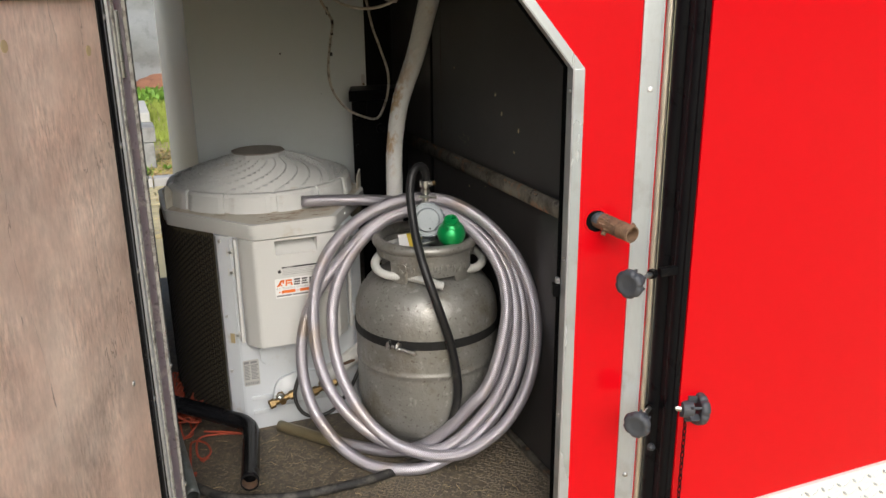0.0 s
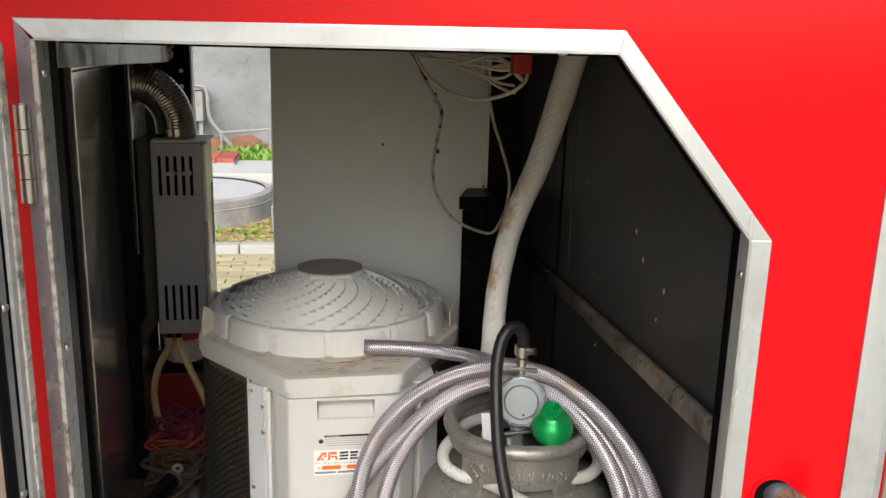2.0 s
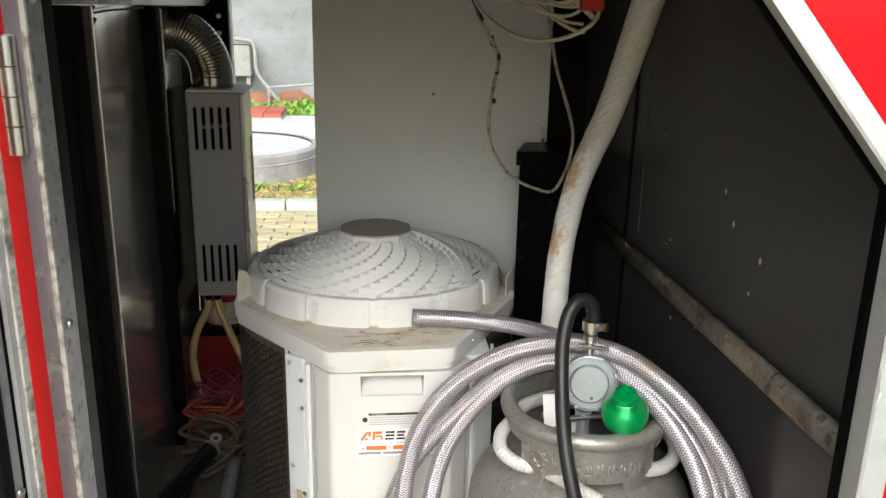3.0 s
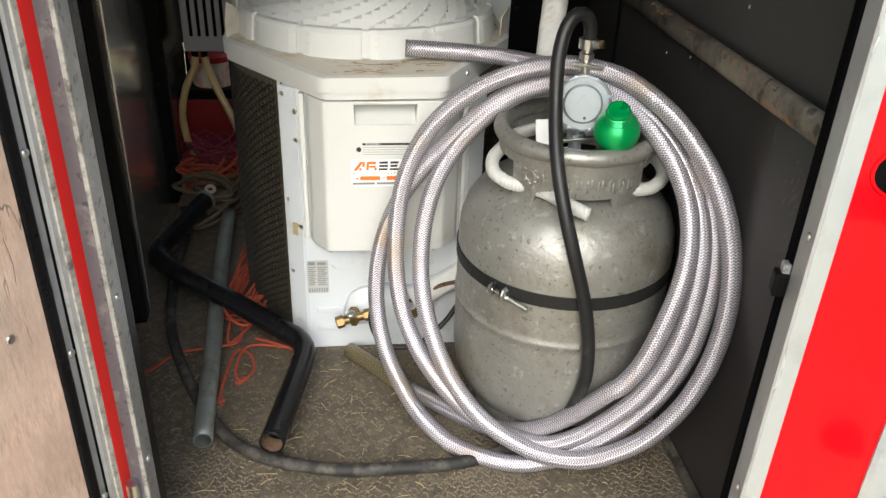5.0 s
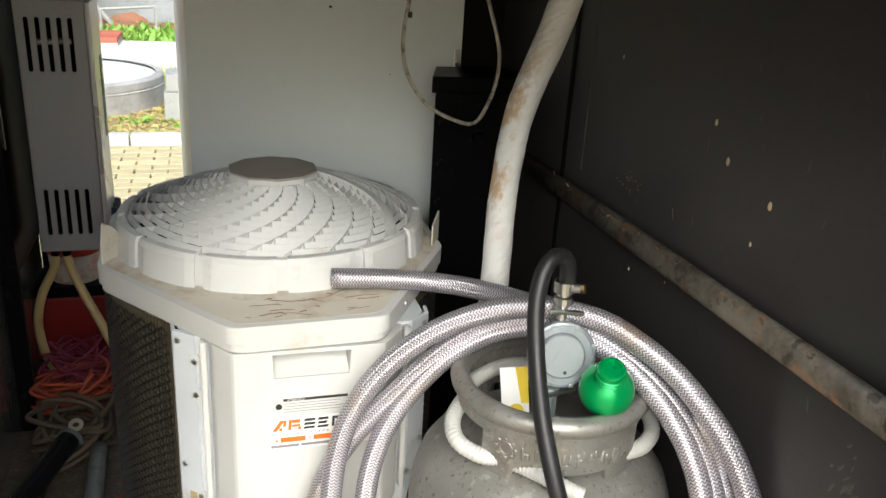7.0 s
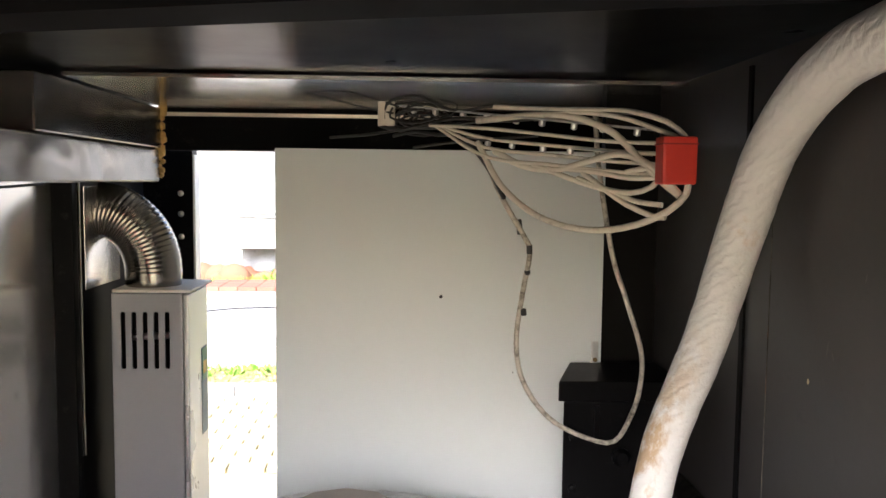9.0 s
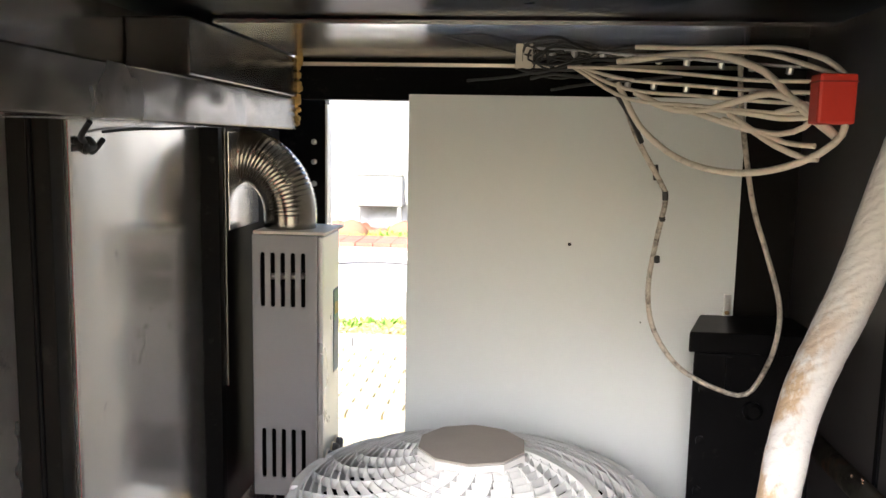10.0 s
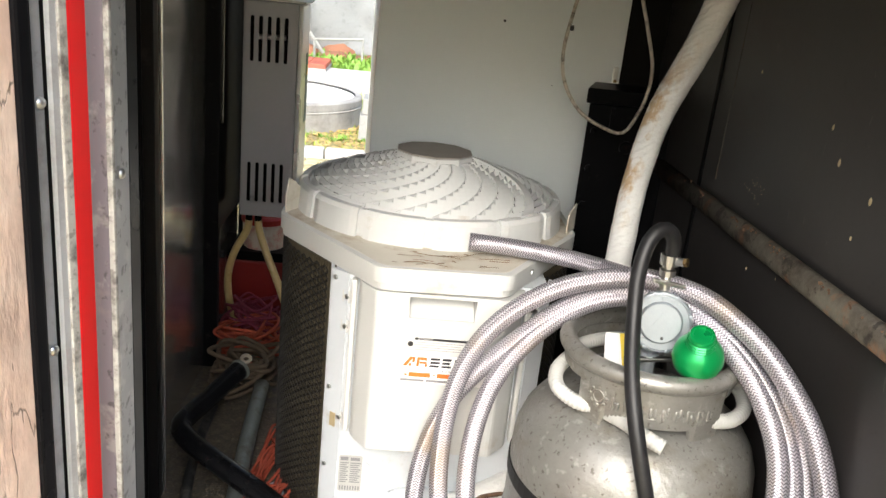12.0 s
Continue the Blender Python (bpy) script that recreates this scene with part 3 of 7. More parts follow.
# ---- the trailer's shell ----
FRONT = Matrix(((0.9613, 0, -0.2756, 0.151), (-0.2756, 0, -0.9613, 1.449), (0, 1, 0, 0), (0, 0, 0, 1)))   # u along the front, height, outward


def front(u, z, d=0.0):
    return FRONT @ Vector((u, z, d))


def shell():
    w = part("wall_front", prism([(-0.62, -0.2), (0.015, -0.2), (0.015, 1.15), (0.610, 1.15), (0.756, 0.963), (0.756, -0.2), (0.918, -0.2), (0.918, 1.9), (-0.62, 1.9)],
                                 0.03, FRONT @ Matrix.Translation((0, 0, -0.03))), RED)
    tagged(w, "glossy red painted trailer front wall with a cut-out hatch", "wall", kind="structure")
    w = part("wall_side", box((1.0485, 1.112, 0.098), (3.4, 1.15, 1.9)), RED)
    tagged(w, "glossy red painted trailer side wall", "wall", kind="structure")
    # the embossed skirting plate below the side wall
    sk = tagged(part("trim_skirt", box((1.0485, 1.105, -0.25), (3.4, 1.145, 0.095), bevel=0.002), CREAM), "pale embossed metal skirting plate", "trim", kind="structure")
    bm = bmesh.new()
    rnd = random.Random(4)
    for i in range(44):
        for j in range(6):
            x, z = 1.24 + i * 0.022, 0.075 - j * 0.026
            a = radians(40 if (i + j) % 2 else -40) + rnd.uniform(-0.1, 0.1)
            m = Matrix.Translation((x, 1.1045, z)) @ Matrix.Rotation(a, 4, 'Y') @ Matrix.Diagonal((0.011, 0.0022, 0.0032, 1))
            bmesh.ops.create_icosphere(bm, subdivisions=1, radius=1, matrix=m)
    part("embossing", bm, ALU, sk, "raised tread bars", kind="stuff")
    # floor, ceiling and inner walls
    tagged(part("floor", prism([(-0.06, 1.52), (0.985, 1.225), (0.985, 3.32), (-0.06, 3.32)], 0.03, Matrix.Translation((0, 0, -0.03))), FLOOR),
           "dirty black rubber floor with a worn wavy tread", "floor", kind="structure")
    tagged(part("ceiling", box((-0.10, 1.24, 1.262), (1.02, 3.0, 1.30)), BLACK_STEEL), "black painted compartment ceiling", "ceiling", kind="structure")
    tagged(part("ceiling_sheet", box((0.07, 2.44, 1.252), (0.985, 2.96, 1.258)), BLACK_GLOSS), "glossy black ceiling sheet at the back", "ceiling", kind="structure")
    r = tagged(part("wall_right", box((0.987, 1.216, -0.03), (1.03, 3.32, 1.26)), BLACK_WALL), "black painted compartment side wall with small pale spots", "wall", kind="structure")
    part("seam_strip", box((0.9835, 2.212, 0.0), (0.9868, 2.222, 1.25)), BLACK_STEEL, r)
    part("hanging_thread", box((0.9860, 2.1466, 0.70), (0.9868, 2.1473, 1.12)), BAR, r, "thin dull thread on the wall")
    part("edge_strip", box((0.972, 1.30, 0.0), (0.9866, 2.42, 0.014), bevel=0.003), BAR, r, "dirty strip along the floor")
    rnd = random.Random(11)
    spots = [(1.795, 0.856, 4), (1.759, 0.816, 5), (1.67, 0.788, 5), (1.69, 0.735, 3), (1.95, 0.60, 3), (2.05, 0.90, 3), (1.85, 0.62, 2)]
    for y, z, s in spots:
        bm = bmesh.new()
        bmesh.ops.create_icosphere(bm, subdivisions=1, radius=1, matrix=Matrix.Translation((0.987, y, z)) @ Matrix.Diagonal((0.001, 0.0008 * s, 0.0012 * s, 1)))
        part("spot", bm, SPOT, r)
    for cy, cz, n in ((1.976, 0.722, 26),):
        bm = bmesh.new()
        for _ in range(n):
            bmesh.ops.create_icosphere(bm, subdivisions=1, radius=1, matrix=Matrix.Translation((0.987, cy + rnd.gauss(0, 0.014), cz + rnd.gauss(0, 0.013))) @ Matrix.Diagonal((0.0008, rnd.uniform(.0003, .0011), rnd.uniform(.0003, .0013), 1)))
        part("splash", bm, SPOT, r, kind="stuff")
    for cy, cz, n in ((1.475, 0.56, 16), (1.46, 0.47, 14)):
        bm = bmesh.new()
        for _ in range(n):
            m = Matrix.Translation((0.987, cy + rnd.gauss(0, 0.011), cz + rnd.gauss(0, 0.016))) @ Matrix.Rotation(rnd.uniform(0.1, 0.7), 4, 'X')
            bmesh.ops.create_icosphere(bm, subdivisions=1, radius=1, matrix=m @ Matrix.Diagonal((0.0006, rnd.uniform(.0008, .0028), rnd.uniform(.003, .009), 1)))
        part("smear", bm, SCUFF, r, kind="stuff")
    bm = bmesh.new()
    for _ in range(46):
        m = Matrix.Translation((0.987, rnd.uniform(1.3, 2.1), rnd.uniform(0.3, 1.1))) @ Matrix.Rotation(rnd.gauss(0.0, 0.25), 4, 'X')
        bmesh.ops.create_icosphere(bm, subdivisions=1, radius=1, matrix=m @ Matrix.Diagonal((0.0005, rnd.uniform(.0004, .0010), rnd.uniform(.002, .012), 1)))
    part("scratch", bm, SCUFF, r, kind="stuff")
    # left wall: sheet, two posts, upper boxed ledge
    l = tagged(part("wall_left", box((-0.10, 1.47, -0.03), (-0.03, 3.045, 1.26)), BLACK_GLOSS), "glossy black sheet-metal compartment wall with posts", "wall", kind="structure")
    part("post", box((-0.03, 1.50, 0.0), (0.012, 1.62, 1.255), bevel=0.003), BLACK_SATIN, l)
    part("front_sheet", box((-0.0298, 1.622, 0.0), (-0.026, 2.068, 1.098)), FRONT_SHEET, l, "satin black front sheet")
    part("post", box((-0.03, 2.07, 0.0), (0.022, 2.10, 1.098), bevel=0.002), BLACK_SATIN, l)
    part("post_ridge", tube([(0.0, 2.069, 0.0), (0.0, 2.069, 1.098)], 0.0035, 10), BLACK_STEEL, l)
    part("post_edge", box((-0.028, 2.101, 0.0), (0.027, 2.107, 1.098), bevel=0.001), BLACK_GLOSS, l, "folded bright sheet edge")
    part("post", box((-0.03, 2.63, 0.0), (0.004, 2.652, 1.098), bevel=0.002), BLACK_STEEL, l)
    part("post_flange", box((-0.028, 2.653, 0.62), (0.008, 2.657, 1.098), bevel=0.001), BLACK_POST, l, "folded duct flange")
    part("backing_sheet", box((-0.028, 2.66, 0.36), (0.0, 3.02, 1.098)), BLACK_SATIN, l)
    part("wire_stub", tube(spline([(0.0, 2.20, 1.097), (-0.018, 2.21, 1.078), (-0.024, 2.235, 1.070), (-0.016, 2.22, 1.062), (-0.024, 2.255, 1.066), (-0.020, 2.23, 1.076), (-0.026, 2.25, 1.058), (-0.02, 2.27, 1.075)], 0.006), 0.004, 8), CABLE_B, l, "tangled black wire end")
    part("wire_run", tube(spline([(-0.02, 2.27, 1.085), (-0.01, 2.34, 1.090), (0.0, 2.42, 1.092), (0.005, 2.52, 1.096)], 0.02), 0.0022, 6), CABLE_B, l, "thin black wire under the ledge")
    part("ledge", box((-0.03, 1.52, 1.10), (0.062, 2.93, 1.166), bevel=0.003), BLACK_POST, l, "glossy black boxed ledge")
    part("soffit", box((-0.03, 2.36, 1.168), (0.066, 2.94, 1.25), bevel=0.003), BLACK_POST, l)
    bm = bmesh.new()
    rnd = random.Random(3)
    for i in range(16):
        bmesh.ops.create_icosphere(bm, subdivisions=1, radius=rnd.uniform(.006, .012), matrix=Matrix.Translation((0.062 + rnd.uniform(-.006, .008), 2.935, 1.115 + i * 0.009)))
    part("foam_bead", bm, FOAM, l, "yellow expanded foam at the beam end")
    b = tagged(part("wall_back", box((-0.03, 3.05, 0.0), (0.098, 3.09, 1.262)), BLACK_STEEL), "black painted narrow back wall beside the open gap", "wall", kind="structure")
    # cream strip stands in for daylight catching the black wall's edge
    part("edge_trim", box((0.0985, 3.048, 0.0), (0.103, 3.09, 1.16)), CREAM, b, "painted daylight on the wall's edge")
    for z in (1.03, 1.075, 0.98):
        bm = lathe([(0.0065, 0), (0.0065, 0.003), (0, 0.0045)], turn_to((0, -1, 0), (0.072, 3.05, z)), 10)
        part("bolt", bm, STEEL, b)
    tagged(part("lintel_back", box((0.066, 2.955, 1.166), (0.985, 3.0, 1.262), bevel=0.003), BLACK_STEEL), "black beam over the back gap", "beam", kind="structure")
    tagged(part("lintel_edge", box((0.07, 2.942, 1.236), (0.985, 2.954, 1.243)), CHROME), "thin bright strip under the ceiling", "trim", kind="structure")
    tagged(part("lintel_front", box((0.03, -0.075, -0.04), (0.745, 0.0, -0.002), FRONT @ Matrix.Translation((0, 1.26, 0))), BLACK_FELT), "black beam behind the hatch opening", "beam", kind="structure")
    tagged(part("wall_back_fill", box((0.895, 2.575, 0.0), (0.986, 2.60, 1.262)), BLACK_SATIN), "black filler beside the grey cabinet", "wall", kind="structure")


def hatch_frame():
    f = thing("hatch_frame", front(0.38, 0.0), "bare aluminium angle frame riveted round the hatch opening", "door frame", kind="structure")
    segs = [("frame_member", [(0.0, 1.160), (0.617, 1.160), (0.6133, 1.139), (0.024, 1.139)], (0.024, 1.139), (0.6133, 1.139), ALU),
            ("frame_member", [(0.617, 1.160), (0.770, 0.967), (0.750, 0.9666), (0.6133, 1.139)], (0.6133, 1.139), (0.750, 0.9666), ALU),
            ("frame_member", [(0.770, 0.967), (0.770, -0.15), (0.750, -0.15), (0.750, 0.9666)], (0.750, 0.9666), (0.750, -0.15), ALU),
            ("frame_member", [(0.002, -0.15), (0.002, 1.160), (0.0185, 1.139), (0.0185, -0.15)], (0.024, -0.15), (0.024, 1.139), LILAC)]
    for name, face, a, b, ma in segs:
        bm = prism(face, 0.003, FRONT @ Matrix.Translation((0, 0, 0.0005)), bevel=0.0008)
        a, b = Vector(a), Vector(b)
        n = Vector((-(b - a).y, (b - a).x)).normalized()
        if n.dot(Vector((0.38, 0.6)) - a) > 0:
            n = -n
        lip = [tuple(a), tuple(b), tuple(b + n * 0.003), tuple(a + n * 0.003)]
        if ma is LILAC:
            part("chipped_edge", box((0.0188, -0.15, 0.0002), (0.0245, 1.139, 0.0042), FRONT, 0.001), CHIPPED, f, "chipped ivory paint edge")
            up = FRONT @ Matrix(((1, 0, 0, 0), (0, 0, 1, -0.15), (0, 1, 0, 0), (0, 0, 0, 1)))
            part("frame_lip", prism([(0.024, 0.0), (0.0165, -0.031), (0.0135, -0.031), (0.021, 0.0)], 1.29, up), ALU_WORN, f)
            part("seal", prism([(0.0168, -0.0315), (0.0125, -0.052), (0.0, -0.052), (0.0, -0.0315)], 1.29, up), BLACK_RUBBER, f)
        else:
            part("frame_lip", prism(lip, 0.038, FRONT @ Matrix.Translation((0, 0, -0.0384))), ALU_LIP, f)
            # thin strip put on as the highlight along the frame's inner edge
            e = [tuple(a - n * 0.0012), tuple(b - n * 0.0012), tuple(b + n * 0.0016), tuple(a + n * 0.0016)]
            part("bright_edge", prism(e, 0.0012, FRONT @ Matrix.Translation((0, 0, 0.0032))), DOOR_ALU, f)
        part(name, bm, ma, f)
        # black rubber behind the lip
        g0, g1 = a + n * 0.003, b + n * 0.003
        seal = [tuple(g0 - n * 0.006), tuple(g1 - n * 0.006), tuple(g1 + n * 0.02), tuple(g0 + n * 0.02)]
        if ma is not LILAC:
            part("seal", prism(seal, 0.018, FRONT @ Matrix.Translation((0, 0, -0.0585))), BLACK_FELT, f)
    for u, z in ((0.745, 0.928), (0.745, 0.62), (0.745, 0.30), (0.735, 0.985), (0.626, 1.124), (0.56, 1.134), (0.0255, 1.105), (0.0255, 0.80), (0.0255, 0.45), (0.0255, 0.2)):
        side = (-1, 0) if z < 1.0 and u > 0.5 else (1, 0) if u < 0.05 else (-0.75, -0.65) if u > 0.59 else (0, -1)
        d = (FRONT.to_3x3() @ Vector((side[0], side[1], 0))).normalized()
        part("rivet", lathe([(0.0048, 0), (0.0044, 0.0015), (0.0025, 0.003), (0, 0.0034)], turn_to(d, front(u - side[0] * 0.004, z - side[1] * 0.004, -0.012)), 12), STEEL, f, smooth=True)
    # small latch keeper on the opening's edge
    k = tagged(part("latch_keeper", box((-0.010, -0.014, -0.05), (0.004, 0.012, -0.032), FRONT @ Matrix.Translation((0.745, 0.553, 0)), 0.003), BLACK_STEEL), "dark metal latch keeper on the hatch frame", "latch")
    part("latch_tongue", box((-0.004, 0.010, -0.048), (0.004, 0.022, -0.036), FRONT @ Matrix.Translation((0.745, 0.553, 0)), 0.002), ALU_WORN, k)


def corner_trim():
    t = tagged(part("trim_corner", prism([(0.867, 0.0), (0.903, 0.0), (0.903, 0.004), (0.8985, 0.0042), (0.898, 0.0034), (0.8972, 0.0042), (0.873, 0.0044), (0.867, 0.0035)], 2.1,
                     FRONT @ Matrix(((1, 0, 0, 0), (0, 0, 1, -0.2), (0, 1, 0, 0.0004), (0, 0, 0, 1)))), ALU), "ribbed aluminium corner strip", "trim", kind="structure")
    for z in (0.165, 0.56, 0.93, 1.32):
        part("screw", lathe([(0.0052, 0), (0.0048, 0.002), (0.002, 0.0034), (0, 0.0036)], turn_to((-0.2756, -0.9613, 0), front(0.885, z, 0.0052)), 12), LABEL_W if z == 0.93 else STEEL, t, smooth=True)
    bm = tube([front(0.913, -0.2, 0.002), front(0.913, 1.9, 0.002)], 0.007, 16)
    tagged(part("trim_bright", bm, CHROME), "bright rounded metal corner bead", "trim", kind="structure")
    p = tagged(part("corner_post", box((1.036, 1.114, 0.03), (1.048, 1.194, 1.9), bevel=0.003), BLACK_RUBBER), "black rubber-faced corner post of the trailer", "post", kind="structure")
    for y, r in ((1.130, 0.013), (1.172, 0.017)):
        part("ridge", tube([(1.042, y, 0.03), (1.042, y, 1.9)], r, 18), BLACK_RUBBER, p)
    part("post_foot", box((1.035, 1.112, -0.2), (1.048, 1.19, 0.03), bevel=0.003), BLACK_RUBBER, p)
    part("knob_bracket", box((0.994, 1.125, 0.610), (1.036, 1.137, 0.626), bevel=0.003), BLACK_STEEL, p)
    for z in (0.245, 0.115):
        part("nut", lathe([(0.008, 0), (0.008, 0.006), (0.004, 0.008), (0.004, 0.012), (0, 0.012)], turn_to((-1, -0.3, 0), (1.03, 1.16, z)), 6), KNOB, p)


def hatch_door():
    """The hatch door stands open at a right angle; x along the door from its hinge, y up, z to the inner face."""
    h = front(0.0092, 0.0, 0.0475)
    m = Matrix.Translation(h) @ Matrix.Rotation(radians(-8), 4, 'Z') @ Matrix(((-0.2756, 0, 0.9613, 0), (-0.9613, 0, -0.2756, 0), (0, 1, 0, 0), (0, 0, 0, 1)))
    d = thing("hatch_door", h, "open hatch door with brown plywood lining and aluminium edge", "door")
    part("lining", box((0.043, -0.12, -0.012), (0.72, 1.10, 0.002), m, 0.0012), PLY, d, "scuffed brown wood-grain plywood")
    part("skin", box((0.004, -0.14, -0.034), (0.735, 1.145, -0.014), m, 0.001), RED, d, "red outer skin")
    edge = [(0.0, -0.03), (0.0, 0.006), (0.004, 0.008), (0.012, 0.006), (0.014, 0.001), (0.024, 0.001), (0.025, 0.0025), (0.027, 0.0025), (0.027, -0.012), (0.004, -0.012), (0.004, -0.03)]
    turn = Matrix(((1, 0, 0, 0), (0, 0, 1, -0.14), (0, 1, 0, 0), (0, 0, 0, 1)))
    part("edge_profile", prism(edge, 1.275, m @ turn), DOOR_ALU, d, "grooved aluminium edge profile")
    part("edge_lip", box((-0.0015, -0.14, 0.0062), (0.0068, 1.135, 0.0098), m, 0.001), CHIPPED, d, "chipped pale lip")
    part("groove", box((0.0125, -0.14, 0.0012), (0.0165, 1.135, 0.0022), m), DARK, d)
    part("top_profile", box((0.046, 1.106, -0.0115), (0.735, 1.142, 0.006), m, 0.002), ALU_WORN, d)
    part("gasket", box((0.0275, -0.13, -0.011), (0.0425, 1.105, 0.005), m, 0.003), BLACK_RUBBER, d, "black rubber gasket")
    part("gasket", box((0.0585, 1.092, 0.0025), (0.72, 1.105, 0.010), m, 0.003), BLACK_RUBBER, d)
    for y in (-0.02, 0.21, 0.425, 0.66, 0.87, 1.065):
        part("rivet", lathe([(0.005, 0), (0.0045, 0.002), (0, 0.0036)], m @ Matrix.Translation((0.0205, y, 0.001)), 12), STEEL, d, smooth=True)
    for x, y in ((0.09, 0.49), (0.10, 0.05), (0.4, 0.46)):
        part("screw", lathe([(0.005, 0), (0.0045, 0.0012), (0, 0.0015)], m @ Matrix.Translation((x, y, 0.0022)), 12), STEEL, d)
    for x, y in ((0.085, 1.02), (0.30, 1.04)):
        part("plug", lathe([(0.008, 0), (0.0075, 0.0006), (0, 0.0008)], m @ Matrix.Translation((x, y, 0.0022)), 16), TAPE, d)
    for z in (1.022, 0.125):
        hg = part("hinge", box((0.002, z - 0.052, 0.0042), (0.013, z + 0.052, 0.0062), FRONT, 0.0008), STEEL, d, "worn steel butt hinge")
        for i in range(4):
            a = front(0.0075, z - 0.052 + i * 0.026, 0.0115)
            b = front(0.0075, z - 0.052 + i * 0.026 + 0.0248, 0.0115)
            part("knuckle", tube([a, b], 0.0078, 18), STEEL, hg)


def stub_and_knobs():
    n = Vector((-0.2756, -0.9613, 0))
    # rusty pipe through a hole in the red wall
    c = front(0.803, 0.696, 0.0)
    ring = tagged(part("pipe_hole", lathe([(0.0195, 0.0005), (0.0235, 0.0005), (0.0228, 0.0018), (0.0200, 0.0018)], turn_to(n, c), 32, close=False), RED), "red edge of the hole cut in the red wall", "hole", kind="structure")
    # black disc paints the hole's shade on the uncut wall
    dk = lathe([(0.0, 0.0008), (0.0205, 0.0008)], turn_to(n, c), 24, close=False)
    part("hole_shadow", dk, DARK, ring)
    a, e = c + Vector((0.002, 0.02, 0.003)), c + Vector((0.0205, -0.083, -0.006))
    p = thing("pipe_stub", c, "rusty open steel pipe stub sticking out of the red wall", "pipe")
    part("pipe", tube([a + (e - a) * (i / 14) for i in range(15)], 0.0152, 20, hollow=0.0025), RUST, p, smooth=False)
    part("collar", tube([c + Vector((0.0025, 0.012, 0.003)), c + Vector((0.0065, -0.010, 0.0015))], 0.0146, 18, hollow=0.001), KNOB, p, "dark pipe sleeve")
    bm = bmesh.new()
    rnd = random.Random(7)
    for i in range(26):
        q = a + (e - a) * rnd.uniform(0.34, 0.80)
        t = rnd.uniform(0, 6.28)
        bmesh.ops.create_icosphere(bm, subdivisions=2, radius=1, matrix=Matrix.Translation(q + Vector((0.0128 * math.cos(t), 0, 0.0128 * math.sin(t)))) @ Matrix.Rotation(rnd.uniform(0, 3), 4, 'Y') @ Matrix.Diagonal((rnd.uniform(.003, .006), rnd.uniform(.005, .012), rnd.uniform(.002, .004), 1)))
    for q, d in ((0.42, Vector((-0.012, -0.004, -0.016))), (0.86, Vector((0.013, -0.002, 0.012)))):
        o = a + (e - a) * q
        tube([o, o + d * 0.7, o + d * 1.1], 0.0045, 8, bm)
    part("rust_lump", bm, RUST, p)
    # black star knobs on threaded studs
    k = thing("star_knob", (0, 0, 0), "charcoal plastic star knob on a threaded stud", "knob", group="star knobs")
    # scalloped rim with rounded edges, dished face
    def lobe(r, z, depth):
        return [((r * (1 - depth * max(0.0, math.cos(6 * t)) ** 3)) * math.cos(t), (r * (1 - depth * max(0.0, math.cos(6 * t)) ** 3)) * math.sin(t), z) for t in (2 * math.pi * i / 72 for i in range(72))]
    bm = bmesh.new()
    rings = [[bm.verts.new(v) for v in lobe(r, z, d)] for r, z, d in ((0.017, 0.004, 0.04), (0.0205, 0.002, 0.08), (0.0245, 0.004, 0.11), (0.026, 0.009, 0.12), (0.0250, 0.014, 0.11), (0.0215, 0.0175, 0.08), (0.017, 0.0185, 0.04), (0.013, 0.0165, 0.0), (0.008, 0.0158, 0.0))]
    for p0, p1 in zip(rings, rings[1:]):
        for i in range(72):
            bm.faces.new((p0[i], p0[(i + 1) % 72], p1[(i + 1) % 72], p1[i]))
    bm.faces.new(rings[0])
    bm.faces.new(rings[-1])
    part("knob_head", bm, KNOB, k, smooth=True)
    for i in range(6):
        part("knob_rib", box((0.010, -0.0018, -0.012), (0.0215, 0.0018, 0.004), Matrix.Rotation(radians(60 * i + 30), 4, 'Z'), 0.0006), KNOB, k)
    part("knob_hub", lathe([(0.0155, -0.006), (0.012, -0.022), (0.0, -0.022)], None, 20), KNOB, k)
    part("stud", lathe([(0.0045, -0.074), (0.0045, -0.02)], None, 12), STEEL, k, "zinc stud")
    part("lock_nut", lathe([(0.009, -0.074), (0.009, -0.062)], None, 6), BLACK_STEEL, k)
    def placed(at, direction):
        return turn_to(direction, at)
    copy_thing(k, placed((0.922, 1.106, 0.618), (-0.90, -0.42, 0.03)))
    copy_thing(k, placed((0.968, 1.124, 0.330), (-0.8, -0.6, 0.0)))
    k3 = copy_thing(k, placed((1.077, 1.108, 0.343), (0.96, -0.14, -0.12)) @ Matrix.Scale(1.22, 4))
    for o in (k, *k.children_recursive):
        bpy.data.objects.remove(o)
    # the knob on the side wall is screwed right down
    for o in [c for c in k3.children if c.name.startswith(("stud", "lock_nut"))]:
        bpy.data.objects.remove(o)
    part("stud", tube([(1.053, 1.112, 0.346), (1.040, 1.122, 0.348)], 0.006, 12), STEEL, k3, "zinc stud")
    # little chain below the knob
    ch = thing("chain", (1.075, 1.085, 0.33), "thin dark steel chain hanging beside the post", "chain")
    for i in range(15):
        c = Vector((1.053, 1.098, 0.318 - i * 0.0125))
        ring = [c + Vector((0.004 * math.cos(t) * (1 if i % 2 else 0.2), 0.004 * math.cos(t) * (0.2 if i % 2 else 1), 0.0082 * math.sin(t))) for t in (2 * math.pi * j / 12 for j in range(13))]
        part("link", tube(ring, 0.0013, 6), BLACK_STEEL, ch)


shell()
hatch_frame()
corner_trim()
hatch_door()
stub_and_knobs()


